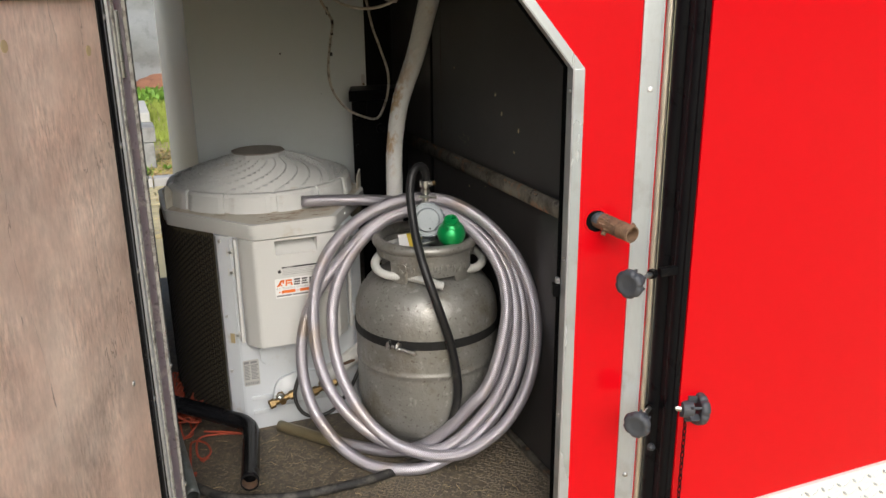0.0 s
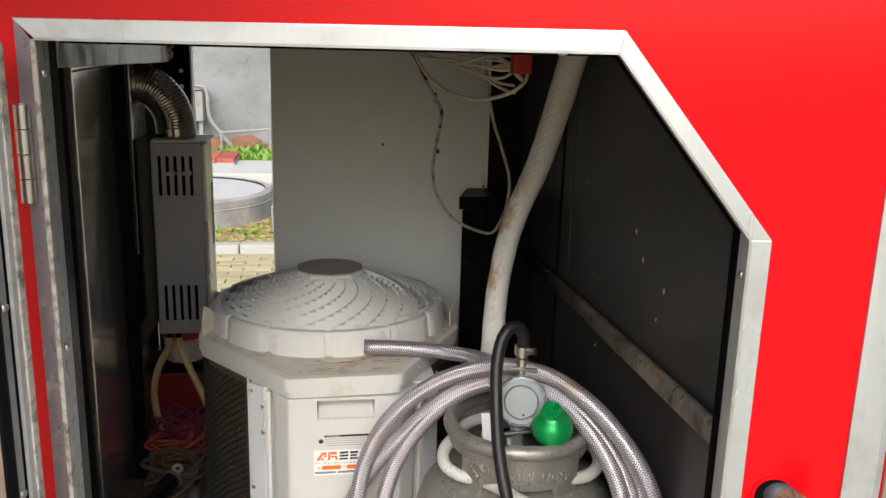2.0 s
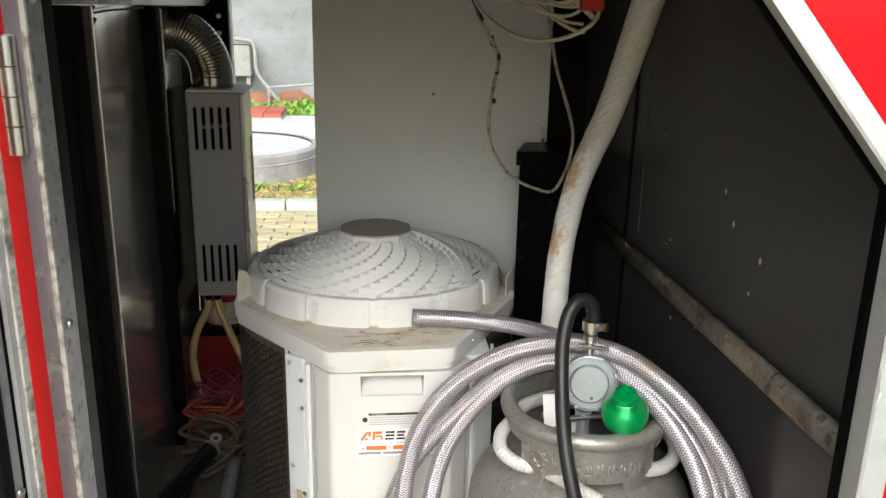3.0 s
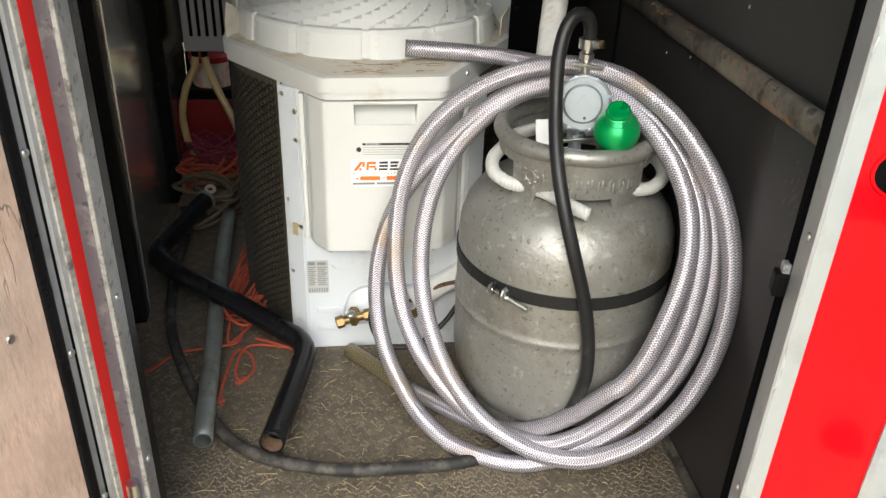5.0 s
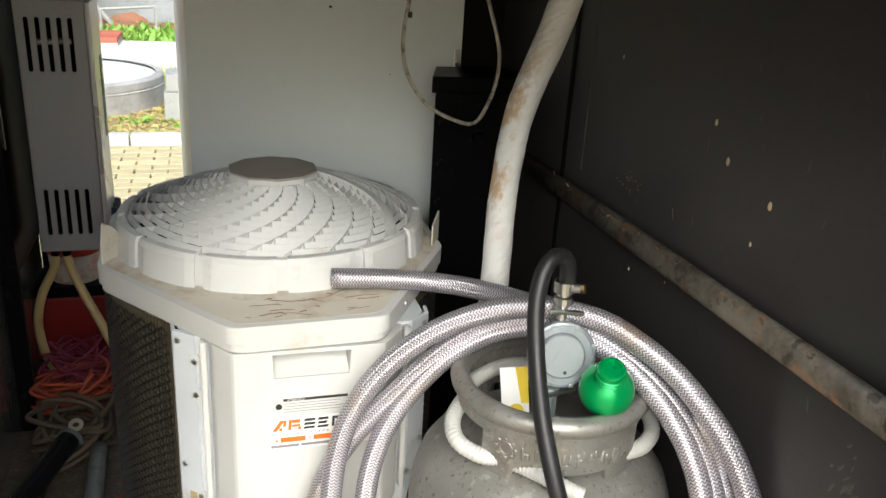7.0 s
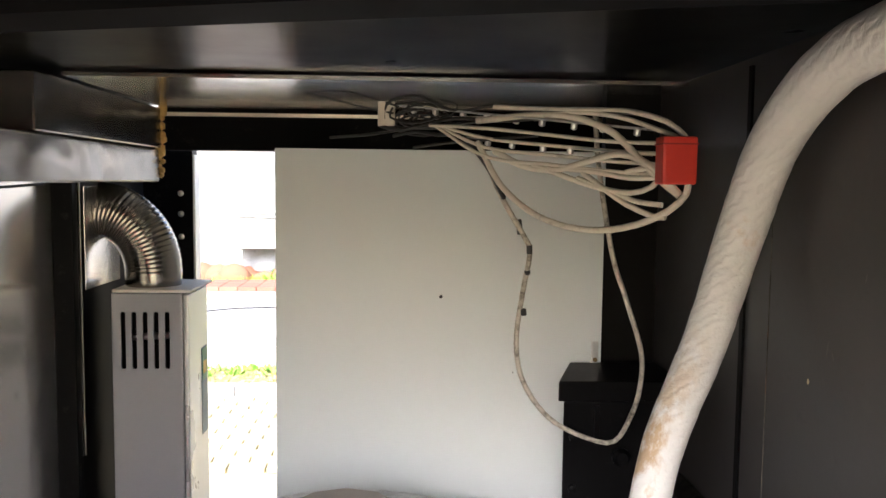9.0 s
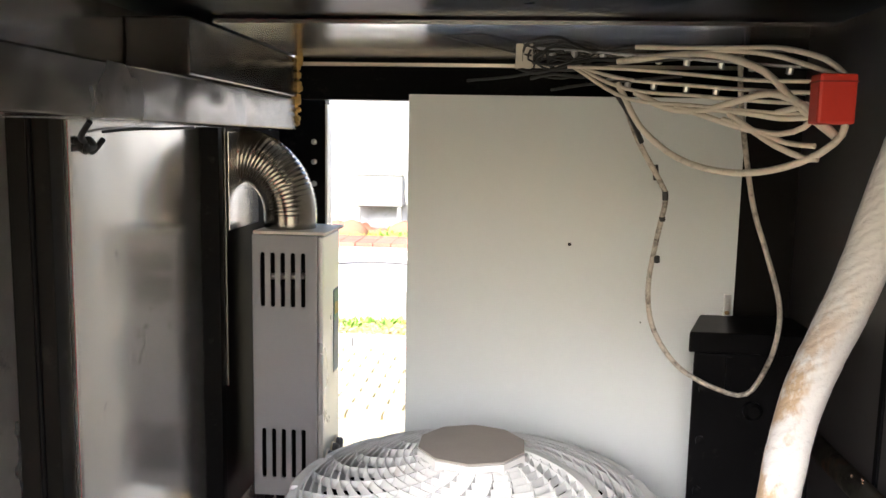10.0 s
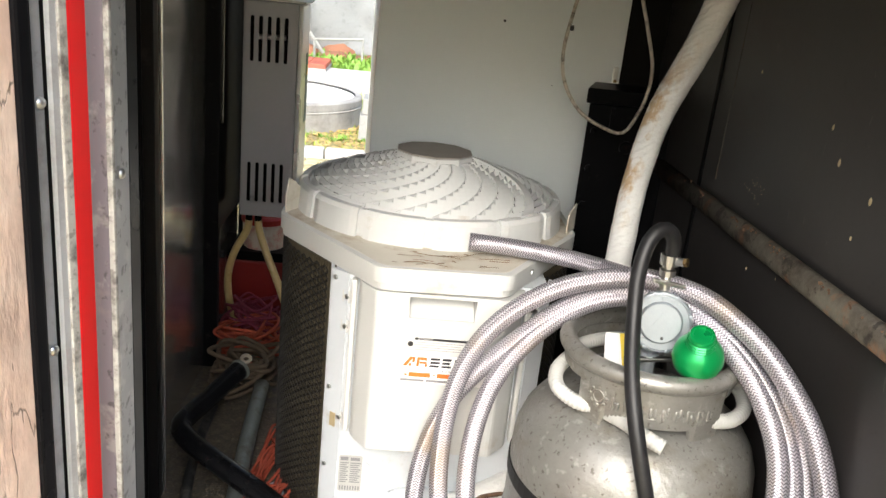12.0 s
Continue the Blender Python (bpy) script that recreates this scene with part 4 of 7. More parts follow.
# ---- the grey cabinet at the back, the corner box, the rail ----
def cabinet():
    c = thing("cabinet", (0.62, 2.6, 0), "tall grey laminate cabinet with a cream side at the back", "cabinet")
    part("front_panel", box((0.354, 2.56, 0.0), (0.893, 2.572, 1.157), bevel=0.001), GREY_PANEL, c, "plain grey front panel")
    m = Matrix(((1, 0, 0, 0), (0, 1, 0, 0), (0, 0, 1, 0), (0, 0, 0, 1)))
    # cream side; its albedo is raised to stand in for daylight on it
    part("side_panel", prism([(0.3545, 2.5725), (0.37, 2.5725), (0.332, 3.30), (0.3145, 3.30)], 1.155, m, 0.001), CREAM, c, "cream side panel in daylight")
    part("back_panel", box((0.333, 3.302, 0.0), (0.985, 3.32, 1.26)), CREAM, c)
    part("top_panel", prism([(0.372, 2.5735), (0.89, 2.5735), (0.89, 3.30), (0.34, 3.30)], 0.012, Matrix.Translation((0, 0, 1.142))), GREY_PANEL, c)
    part("screw_mark", lathe([(0.003, 0), (0.0025, 0.0008), (0, 0.001)], turn_to((0, -1, 0), (0.624, 2.56, 0.917)), 10), INK, c)
    part("screw_mark", lathe([(0.0012, 0), (0.001, 0.0006), (0, 0.0008)], turn_to((0, -1, 0), (0.745, 2.56, 0.79)), 8), INK, c)
    h = part("hasp", box((0.876, 2.553, 0.80), (0.887, 2.5595, 0.843), bevel=0.001), STEEL, c, "small bright hasp")
    part("rivet", lathe([(0.004, 0), (0.0035, 0.002), (0, 0.0025)], turn_to((0, -1, 0), (0.8815, 2.553, 0.813)), 10), BRASS, h)


def corner_box():
    b = thing("black_box", (0.89, 2.49, 0), "black painted steel box with a lid in the corner", "box")
    part("body", prism([(0.806, 2.432), (0.985, 2.432), (0.985, 2.558), (0.848, 2.558)], 0.775, None, 0.003), BLACK_STEEL, b)
    part("lid", prism([(0.796, 2.424), (0.986, 2.424), (0.986, 2.5585), (0.84, 2.5585)], 0.031, Matrix.Translation((0, 0, 0.777)), 0.003), BLACK_STEEL, b)
    for z in (0.72, 0.64, 0.56):
        part("bolt", lathe([(0.007, 0), (0.007, 0.004), (0, 0.006)], turn_to((0, -1, 0), (0.822, 2.432, z)), 8), BLACK_STEEL, b)
    part("latch", box((0.853, 2.426, 0.72), (0.861, 2.4315, 0.77), bevel=0.001), BLACK_STEEL, b)
    part("knob", lathe([(0.014, 0), (0.014, 0.008), (0.009, 0.014), (0, 0.015)], turn_to((0, -1, 0), (0.895, 2.432, 0.69)), 16), BLACK_STEEL, b)


def rail():
    """A flattened steel tube that runs along the side wall."""
    section = [(-0.0105 + 0.0112 * math.cos(a), 0.0215 * math.sin(a) * (1 - 0.12 * abs(math.sin(a)))) for a in (2 * math.pi * i / 28 for i in range(28))]
    m = Matrix.Translation((0.9862, 1.34, 0.6555)) @ Matrix(((1, 0, 0, 0), (0, 0, 1, 0), (0, 1, 0, 0), (0, 0, 0, 1)))
    r = part("wall_rail", prism(section, 1.085, m), BAR, smooth=True)
    tagged(r, "dirty rust-spotted steel rail along the black wall", "rail")
    rnd = random.Random(31)
    for i in range(9):
        y = 1.42 + 0.1 * i + rnd.uniform(-0.03, 0.03)
        bm = bmesh.new()
        for _ in range(7):
            bmesh.ops.create_icosphere(bm, subdivisions=1, radius=1, matrix=Matrix.Translation((0.9655 + rnd.uniform(0, 0.004), y + rnd.gauss(0, 0.014), 0.668 + rnd.gauss(0, 0.006))) @ Matrix.Diagonal((0.0014, rnd.uniform(0.002, 0.006), rnd.uniform(0.0015, 0.003), 1)))
        part("rust_scab", bm, RUST, r, kind="stuff")


cabinet()
corner_box()
rail()


# ---- air-conditioning unit ----
def cut(ob, cutters):
    """Take the shapes of the cutters (bmeshes) out of a mesh object."""
    tmp = []
    for bm in cutters:
        outward(bm)
        me = bpy.data.meshes.new("cutter")
        bm.to_mesh(me)
        bm.free()
        c = new("cutter", me)
        md = ob.modifiers.new("cut", 'BOOLEAN')
        md.object, md.operation, md.solver = c, 'DIFFERENCE', 'EXACT'
        tmp.append(c)
    bpy.context.view_layer.update()
    me = bpy.data.meshes.new_from_object(ob.evaluated_get(bpy.context.evaluated_depsgraph_get()))
    ob.modifiers.clear()
    ob.data = me
    for c in tmp:
        bpy.data.objects.remove(c)


def flipped(points, axis_x):
    return [(2 * axis_x - x, y) for x, y in points][::-1]


def aircon():
    cx, cy = 0.486, 2.247
    a = thing("air_conditioner", (cx, cy, 0), "white outdoor air-conditioning unit with a round louvred top", "air conditioner")
    # base plate and lid
    octagon = fillet([(0.402, 1.897), (0.608, 1.905), (0.754, 2.155), (0.754, 2.38), (0.64, 2.545), (0.335, 2.545), (0.22, 2.38), (0.22, 2.135)], 0.014)
    part("lid", prism(octagon, 0.026, Matrix.Translation((0, 0, 0.545)), 0.0025), WHITE_PLASTIC, a, "cream lid plate")
    dust = fillet([(0.410, 1.908), (0.600, 1.916), (0.744, 2.159), (0.744, 2.376), (0.635, 2.534), (0.340, 2.534), (0.230, 2.376), (0.230, 2.139)], 0.014)
    part("lid_dust", prism(dust, 0.0006, Matrix.Translation((0, 0, 0.5709))), WHITE_DUSTY, a, "brown streaky dust lying on the lid")
    rim = fillet([(0.406, 1.901), (0.604, 1.909), (0.750, 2.156), (0.750, 2.38), (0.638, 2.541), (0.337, 2.541), (0.224, 2.38), (0.224, 2.136)], 0.014)
    part("lid_skirt", prism(rim, 0.012, Matrix.Translation((0, 0, 0.533)), 0.001), WHITE_PLASTIC, a)
    for x, y in ((0.352, 1.977), (0.648, 1.974), (0.69, 2.045)):
        d = Vector((-0.79, -0.62, 0)) if x < 0.5 else Vector((0.86, -0.5, 0))
        part("screw", lathe([(0.0048, 0), (0.004, 0.002), (0, 0.0026)], turn_to(d, Vector((x, y, 0.556)) + d * 0.001), 10), STEEL, a)
    streaks = bmesh.new()
    rs = random.Random(31)
    for i in range(24):
        x, y = rs.uniform(0.42, 0.60), 1.918 + 0.07 * rs.random()
        an, ln = rs.gauss(0.0, 0.22), 0.006 + 0.05 * rs.random() ** 2
        d = Vector((math.cos(an), math.sin(an), 0)) * ln
        tube([(x, y, 0.5722), Vector((x, y, 0.5724)) + d * 0.5 + Vector((-d.y, d.x, 0)) * rs.uniform(-.1, .1), (x + d.x, y + d.y, 0.5722)], rs.uniform(0.0003, 0.0007), 4, streaks)
    part("stalk_litter", streaks, STALK, a, "thin brown stalks lying on the lid", kind="stuff")
    # ring wall with shallow tabs
    part("fan_ring", lathe([(0.240, 0.570), (0.2425, 0.574), (0.240, 0.609), (0.236, 0.6165), (0.231, 0.6185), (0.228, 0.616), (0.228, 0.574)], Matrix.Translation((cx, cy, 0)), 72, close=False), GRILL, a, smooth=False)
    me_tab = None
    for i in range(13):
        an = 2 * math.pi * i / 13 + 0.086
        if me_tab is None:
            bm = bmesh.new()
            rows = []
            for k in range(9):
                t = radians(-12.1 + 24.2 * k / 8)
                edge = 0.003 if k in (0, 8) else 0.0
                rows.append([bm.verts.new((r * math.cos(t), r * math.sin(t), z)) for r, z in ((0.2425, 0.571), (0.2505 - edge, 0.571), (0.2465 - edge, 0.6125), (0.2415 - edge * 0.5, 0.6195), (0.231, 0.6205))])
            for p, q in zip(rows, rows[1:]):
                for k in range(4):
                    bm.faces.new((p[k], p[k + 1], q[k + 1], q[k]))
            bm.faces.new(rows[0])
            bm.faces.new(rows[-1])
            ob = part("ring_panel", bm, GRILL, a)
            me_tab = ob.data
        else:
            ob = new("ring_panel", me_tab)
            ob.parent = a
            ob.matrix_parent_inverse = a.matrix_world.inverted()
        ob.matrix_basis = Matrix.Translation((cx, cy, 0)) @ Matrix.Rotation(an, 4, 'Z')
    # dome: louvre rings and swirling blades
    def dome(r):
        t = (0.228 - r) / (0.228 - 0.066)
        return 0.619 + 0.056 * (max(t, 0.0) ** 0.80)
    # black disc painted in as the shade below the louvres
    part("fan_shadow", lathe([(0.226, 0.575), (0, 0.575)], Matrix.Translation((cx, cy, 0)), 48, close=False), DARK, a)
    radii = [0.0785 + 0.0119 * i for i in range(13)]
    RIBS, SWEEP = 22, -1.02
    def sweep(r):
        return SWEEP * ((r - 0.066) / 0.1615) ** 1.25
    for r in radii:
        # each ring is a run of upright slats, one between two blades, set a little below the blades' edges
        bm = bmesh.new()
        for i in range(RIBS):
            a0 = 2 * math.pi * i / RIBS + sweep(r) + 0.0010 / r
            a1 = 2 * math.pi * (i + 1) / RIBS + sweep(r) - 0.0010 / r
            prev = None
            for j in range(5):
                f = j / 4
                an = a0 + (a1 - a0) * f
                z = dome(r) + 0.0022 - 0.0024 * f
                row = [bm.verts.new((cx + q * math.cos(an), cy + q * math.sin(an), zz)) for q, zz in ((r - 0.0010, z), (r + 0.0034, z - 0.0091), (r + 0.0046, z - 0.0087), (r + 0.0004, z + 0.0004))]
                if prev:
                    for q in range(4):
                        bm.faces.new((prev[q], prev[(q + 1) % 4], row[(q + 1) % 4], row[q]))
                else:
                    bm.faces.new(row)
                prev = row
            bm.faces.new(prev)
        part("louvre_ring", bm, GRILL, a)
    blade_me = None
    for i in range(RIBS):
        an = 2 * math.pi * i / RIBS
        if blade_me is None:
            bm = bmesh.new()
            n = 14
            rows = []
            for j in range(n + 1):
                r = 0.066 + (0.2275 - 0.066) * j / n
                th = -1.02 * (j / n) ** 1.25
                z = dome(r)
                w = 0.0006
                d = Vector((-math.sin(th), math.cos(th), 0))
                c = Vector((r * math.cos(th), r * math.sin(th), 0))
                rows.append([bm.verts.new((c + d * s * w) + Vector((0, 0, zz))) for s, zz in ((-1, z - 0.012), (1, z - 0.012), (1, z + 0.0012), (-1, z + 0.0012))])
            for p, q in zip(rows, rows[1:]):
                for k in range(4):
                    bm.faces.new((p[k], p[(k + 1) % 4], q[(k + 1) % 4], q[k]))
            bm.faces.new(rows[0])
            bm.faces.new(rows[-1])
            ob = part("blade", bm, GRILL, a)
            blade_me = ob.data
        else:
            ob = new("blade", blade_me)
            ob.parent = a
            ob.matrix_parent_inverse = a.matrix_world.inverted()
        ob.matrix_basis = Matrix.Translation((cx, cy, 0)) @ Matrix.Rotation(an, 4, 'Z')
    bm = bmesh.new()
    rows = []
    for j in range(17):
        r = 0.068 + (0.236 - 0.068) * j / 16
        th = radians(11) - 1.02 * (j / 16) ** 1.25
        d = Vector((-math.sin(th), math.cos(th), 0)) * (0.008 + 0.008 * j / 16)
        p = Vector((cx + r * math.cos(th), cy + r * math.sin(th), min(dome(r), 0.70)))
        rows.append([bm.verts.new(p + q) for q in (-d + Vector((0, 0, -0.012)), d + Vector((0, 0, -0.012)), d + Vector((0, 0, 0.0042)), -d + Vector((0, 0, 0.0042)))])
    for p, q in zip(rows, rows[1:]):
        for k in range(4):
            bm.faces.new((p[k], p[(k + 1) % 4], q[(k + 1) % 4], q[k]))
    bm.faces.new(rows[0])
    bm.faces.new(rows[-1])
    part("broad_rib", bm, GRILL, a)
    oct8 = [(0.0725 * math.cos(2 * math.pi * (i + 0.5) / 10), 0.0725 * math.sin(2 * math.pi * (i + 0.5) / 10)) for i in range(10)]
    part("cap_side", prism([(x * 1.012, y * 1.012) for x, y in oct8], 0.016, Matrix.Translation((cx, cy, 0.667)), 0.001), GRILL, a, "pale faceted cap rim")
    part("cap", prism(oct8, 0.003, Matrix.Translation((cx, cy, 0.6835)), 0.001), CAP, a, "dusty flat centre cap")
    part("cap_rim", lathe([(0.0745, 0.663), (0.0775, 0.669), (0.0745, 0.675), (0.069, 0.675)], Matrix.Translation((cx, cy, 0)), 10, close=False), GRILL, a)
    # broken upright flaps at the plate's outer corners
    for pts, at, rz in (([(0, 0), (0.05, 0), (0.05, 0.03), (0.028, 0.052), (0.008, 0.062), (0, 0.03)], (0.226, 2.145, 0.57), 62), ([(0, 0), (0.045, 0), (0.042, 0.05), (0.0, 0.036)], (0.735, 2.16, 0.57), 62)):
        m = Matrix.Translation(at) @ Matrix.Rotation(radians(rz), 4, 'Z') @ Matrix(((1, 0, 0, 0), (0, 0, -1, 0), (0, 1, 0, 0), (0, 0, 0, 1)))
        part("flap", prism(pts, 0.003, m, 0.0008), WHITE_DUSTY, a, "broken corner flap")
    # folded white sheet body behind the cover
    body = fillet([(0.334, 1.992), (0.358, 1.963), (0.656, 1.963), (0.680, 1.992), (0.680, 2.1), (0.334, 2.1)], 0.004, 2)
    part("base_panel", prism(body, 0.531, Matrix.Translation((0, 0, 0.001))), WHITE_METAL, a, "white pressed-steel lower panel")
    for z in (0.045, 0.085):
        part("pressed_rib", prism(fillet([(0.376, z), (0.425, z), (0.43, z + 0.012), (0.376, z + 0.012)], 0.004, 2), 0.006, Matrix(((1, 0, 0, 0), (0, 0, -1, 1.963), (0, 1, 0, 0), (0, 0, 0, 1))), 0.002), WHITE_METAL, a)
    # valve recess
    part("valve_boss", prism(fillet([(0.424, 0.062), (0.60, 0.062), (0.60, 0.135), (0.50, 0.150), (0.438, 0.135)], 0.024, 6), 0.012, Matrix(((1, 0, 0, 0), (0, 0, -1, 1.9635), (0, 1, 0, 0), (0, 0, 0, 1))), 0.005), WHITE_METAL, a, smooth=True)
    part("pressed_shelf", prism(fillet([(0.405, 0.185), (0.60, 0.185), (0.60, 0.232), (0.405, 0.232)], 0.012), 0.010, Matrix(((1, 0, 0, 0), (0, 0, -1, 1.9635), (0, 1, 0, 0), (0, 0, 0, 1))), 0.006), WHITE_METAL, a)
    # front plastic cover with a handle pocket
    plan = fillet([(0.373, 1.962), (0.378, 1.941), (0.404, 1.905), (0.606, 1.905), (0.636, 1.941), (0.641, 1.962)], 0.006, 2)
    cov = part("cover", prism(plan, 0.2785, Matrix.Translation((0, 0, 0.251)), 0.0011), WHITE_PLASTIC, a, "cream-white plastic service cover")
    cut(cov, [prism([(0.456, 0.489), (0.557, 0.489), (0.559, 0.5245), (0.454, 0.5245)], 0.055, Matrix(((1, 0, 0, 0), (0, 0, -1, 1.955), (0, 1, 0, 0), (0, 0, 0, 1))))])
    part("handle_slope", prism([(1.9065, 0.4895), (1.9545, 0.4895), (1.9545, 0.518)], 0.101, Matrix(((0, 0, 1, 0.456), (1, 0, 0, 0), (0, 1, 0, 0), (0, 0, 0, 1)))), WHITE_PLASTIC, cov)
    # ribbed side strips with screw tabs
    for s in (-1, 1):
        mx = (lambda x: x) if s < 0 else (lambda x: 1.014 - x)
        part("side_strip", box((min(mx(0.362), mx(0.371)), 1.948, 0.255), (max(mx(0.362), mx(0.371)), 1.966, 0.528), bevel=0.003), WHITE_PLASTIC, a)
        for z in (0.492, 0.440, 0.272):
            t = part("screw_tab", prism(fillet([(-0.009, -0.011), (0.008, -0.011), (0.008, 0.011), (-0.009, 0.011)], 0.003, 2), 0.003, turn_to(Vector((-0.55 * -s, -0.83, 0)) if s > 0 else Vector((-0.55, -0.83, 0)), (mx(0.356), 1.968, z)), 0.0008), WHITE_PLASTIC, a)
            part("screw", lathe([(0.0045, 0.003), (0.004, 0.0052), (0, 0.006)], turn_to(Vector((0.55 * s, -0.83, 0)), (mx(0.356), 1.968, z)), 10), STEEL, t)
    # folded corner brackets next to the coil
    for s in (-1, 1):
        mx = (lambda x: x) if s < 0 else (lambda x: 1.014 - x)
        pts = [(0.3235, 2.012), (0.3265, 1.986), (0.3565, 1.9635), (0.359, 1.967), (0.331, 1.9895), (0.3285, 2.012)]
        pts = pts if s < 0 else flipped(pts, 0.507)
        br = part("corner_bracket", prism(pts, 0.53, Matrix.Translation((0, 0, 0.002))), WHITE_METAL, a, "white folded corner bracket")
        for z in (0.519, 0.321, 0.17):
            d = Vector((0.62 * s, -0.78, 0))
            part("screw", lathe([(0.0045, 0), (0.004, 0.0025), (0, 0.003)], turn_to(d, Vector((mx(0.334), 1.9805, z))), 10), STEEL, br)
    part("tape_mark", box((-0.006, -0.012, 0), (0.006, 0.014, 0.0008), turn_to((-0.6, -0.8, 0), (0.3435, 1.9725, 0.262))), TAPE, a, "piece of brown tape")
    # coil fins and diamond guard on both flanks
    for s in (-1, 1):
        arc = [(0.325, 2.008), (0.287, 2.052), (0.253, 2.105), (0.232, 2.165), (0.223, 2.23), (0.222, 2.30), (0.228, 2.37), (0.26, 2.46), (0.33, 2.53)]
        if s > 0:
            arc = [(0.974 - x, y) for x, y in arc]
        line = [Vector((p.x, p.y, 0)) for p in spline([(x, y, 0) for x, y in arc], 0.012)]
        bm = bmesh.new()
        lo = [bm.verts.new(p + Vector((0, 0, 0.02))) for p in line]
        hi = [bm.verts.new(p + Vector((0, 0, 0.531))) for p in line]
        back_lo = [bm.verts.new(p + (Vector((cx, cy, 0)) - p) * 0.1 + Vector((0, 0, 0.02))) for p in line]
        back_hi = [bm.verts.new(v.co + Vector((0, 0, 0.511))) for v in back_lo]
        for i in range(len(line) - 1):
            bm.faces.new((lo[i], lo[i + 1], hi[i + 1], hi[i]))
            bm.faces.new((back_lo[i], back_lo[i + 1], back_hi[i + 1], back_hi[i]))
            bm.faces.new((lo[i], lo[i + 1], back_lo[i + 1], back_lo[i]))
            bm.faces.new((hi[i], hi[i + 1], back_hi[i + 1], back_hi[i]))
        part("coil", bm, FIN, a, "dusty dark condenser coil")
        # fine vertical fins
        step = 0.0052
        dense = []
        for p, q in zip(line, line[1:]):
            n = max(1, int((q - p).length / step))
            dense += [p.lerp(q, k / n) for k in range(n)]
        bm = bmesh.new()
        for i in range(len(dense) - 1):
            t = (dense[i + 1] - dense[i]).normalized()
            o = Vector((t.y, -t.x, 0)) * (-1 if (Vector((t.y, -t.x, 0)).dot(dense[i] - Vector((cx, cy, 0))) < 0) else 1)
            b0, b1 = dense[i], dense[i] + o * 0.004
            f = [bm.verts.new((b.x, b.y, z)) for b, z in ((b0, 0.02), (b1, 0.02), (b1, 0.531), (b0, 0.531))]
            bm.faces.new(f)
        part("fin_pack", bm, FIN, a, kind="stuff")
        bm = bmesh.new()
        total = len(dense)
        cell_w, cell_h = 3, 0.0145
        def at(i, z):
            i = max(0, min(total - 2, i))
            k = int(i)
            p = dense[k].lerp(dense[k + 1], i - k)
            t = (dense[k + 1] - dense[k]).normalized()
            o = Vector((t.y, -t.x, 0))
            if o.dot(p - Vector((cx, cy, 0))) < 0:
                o = -o
            return p + o * 0.0065 + Vector((0, 0, z))
        rows = int(0.505 / (cell_h / 2))
        for r in range(rows):
            z0, z1 = 0.024 + r * cell_h / 2, 0.024 + (r + 1) * cell_h / 2
            for c in range(int(total / cell_w)):
                i0 = c * cell_w + (cell_w / 2 if r % 2 else 0)
                for i1 in (i0 - cell_w / 2, i0 + cell_w / 2):
                    if 0 <= i0 < total - 1 and 0 <= i1 < total - 1:
                        p, q = at(i0, z0), at(i1, z1)
                        w = Vector((0, 0, 0.0023))
                        o = (p - Vector((cx, cy, p.z))).normalized() * 0.0011
                        v = [bm.verts.new(k) for k in (p - w, p + w, q + w, q - w)]
                        bm.faces.new(v)
                        v2 = [bm.verts.new(k) for k in (p - o, p + o, q + o, q - o)]
                        bm.faces.new(v2)
        part("guard", bm, GUARD, a, "black diamond mesh guard", kind="stuff")
    part("foot_rail", prism([(0.22, 2.12), (0.32, 2.0), (0.33, 2.01), (0.23, 2.13)], 0.022, Matrix.Translation((0, 0, 0.0))), WHITE_METAL, a)
    part("base_pan", prism([(0.33, 1.985), (0.684, 1.985), (0.745, 2.15), (0.745, 2.4), (0.63, 2.54), (0.345, 2.54), (0.235, 2.4), (0.235, 2.15)], 0.02, Matrix.Translation((0, 0, 0.001))), WHITE_METAL, a)
    # printed labels
    face = Matrix(((1, 0, 0, 0), (0, 0, -1, 1.9045), (0, 1, 0, 0), (0, 0, 0, 1)))
    st = part("sticker", prism(fillet([(0.448, 0.378), (0.590, 0.378), (0.590, 0.428), (0.448, 0.428)], 0.003, 2), 0.0003, face), LABEL_W, a, "white service sticker")
    up = face @ Matrix.Translation((0, 0, 0.0004))
    def bars(items, material, name, parent, mm=up):
        for x0, y0, x1, y1, sh in items:
            part(name, prism([(x0, y0), (x1, y0), (x1 + sh, y1), (x0 + sh, y1)], 0.0002, mm), material, parent)
    bars([(0.452, 0.408, 0.458, 0.424, 0.011), (0.4665, 0.4145, 0.4705, 0.424, 0.001), (0.4615, 0.408, 0.4655, 0.4125, 0.0), (0.4735, 0.408, 0.4775, 0.424, 0.001), (0.4785, 0.419, 0.490, 0.424, 0.0), (0.4785, 0.413, 0.490, 0.4165, 0.0), (0.487, 0.408, 0.491, 0.4125, 0.0)], INK_ORANGE, "logo_shape", st)
    bars([(0.495, 0.420, 0.510, 0.424, 0.001), (0.495, 0.414, 0.510, 0.4178, 0.001), (0.494, 0.408, 0.509, 0.4115, 0.001), (0.514, 0.420, 0.528, 0.424, 0.001), (0.514, 0.414, 0.526, 0.4178, 0.001), (0.513, 0.408, 0.528, 0.4115, 0.001), (0.533, 0.408, 0.5365, 0.424, 0.001), (0.537, 0.420, 0.549, 0.424, 0.001), (0.537, 0.408, 0.549, 0.4115, 0.001), (0.545, 0.4115, 0.549, 0.4165, 0.0)], INK, "logo_shape", st)
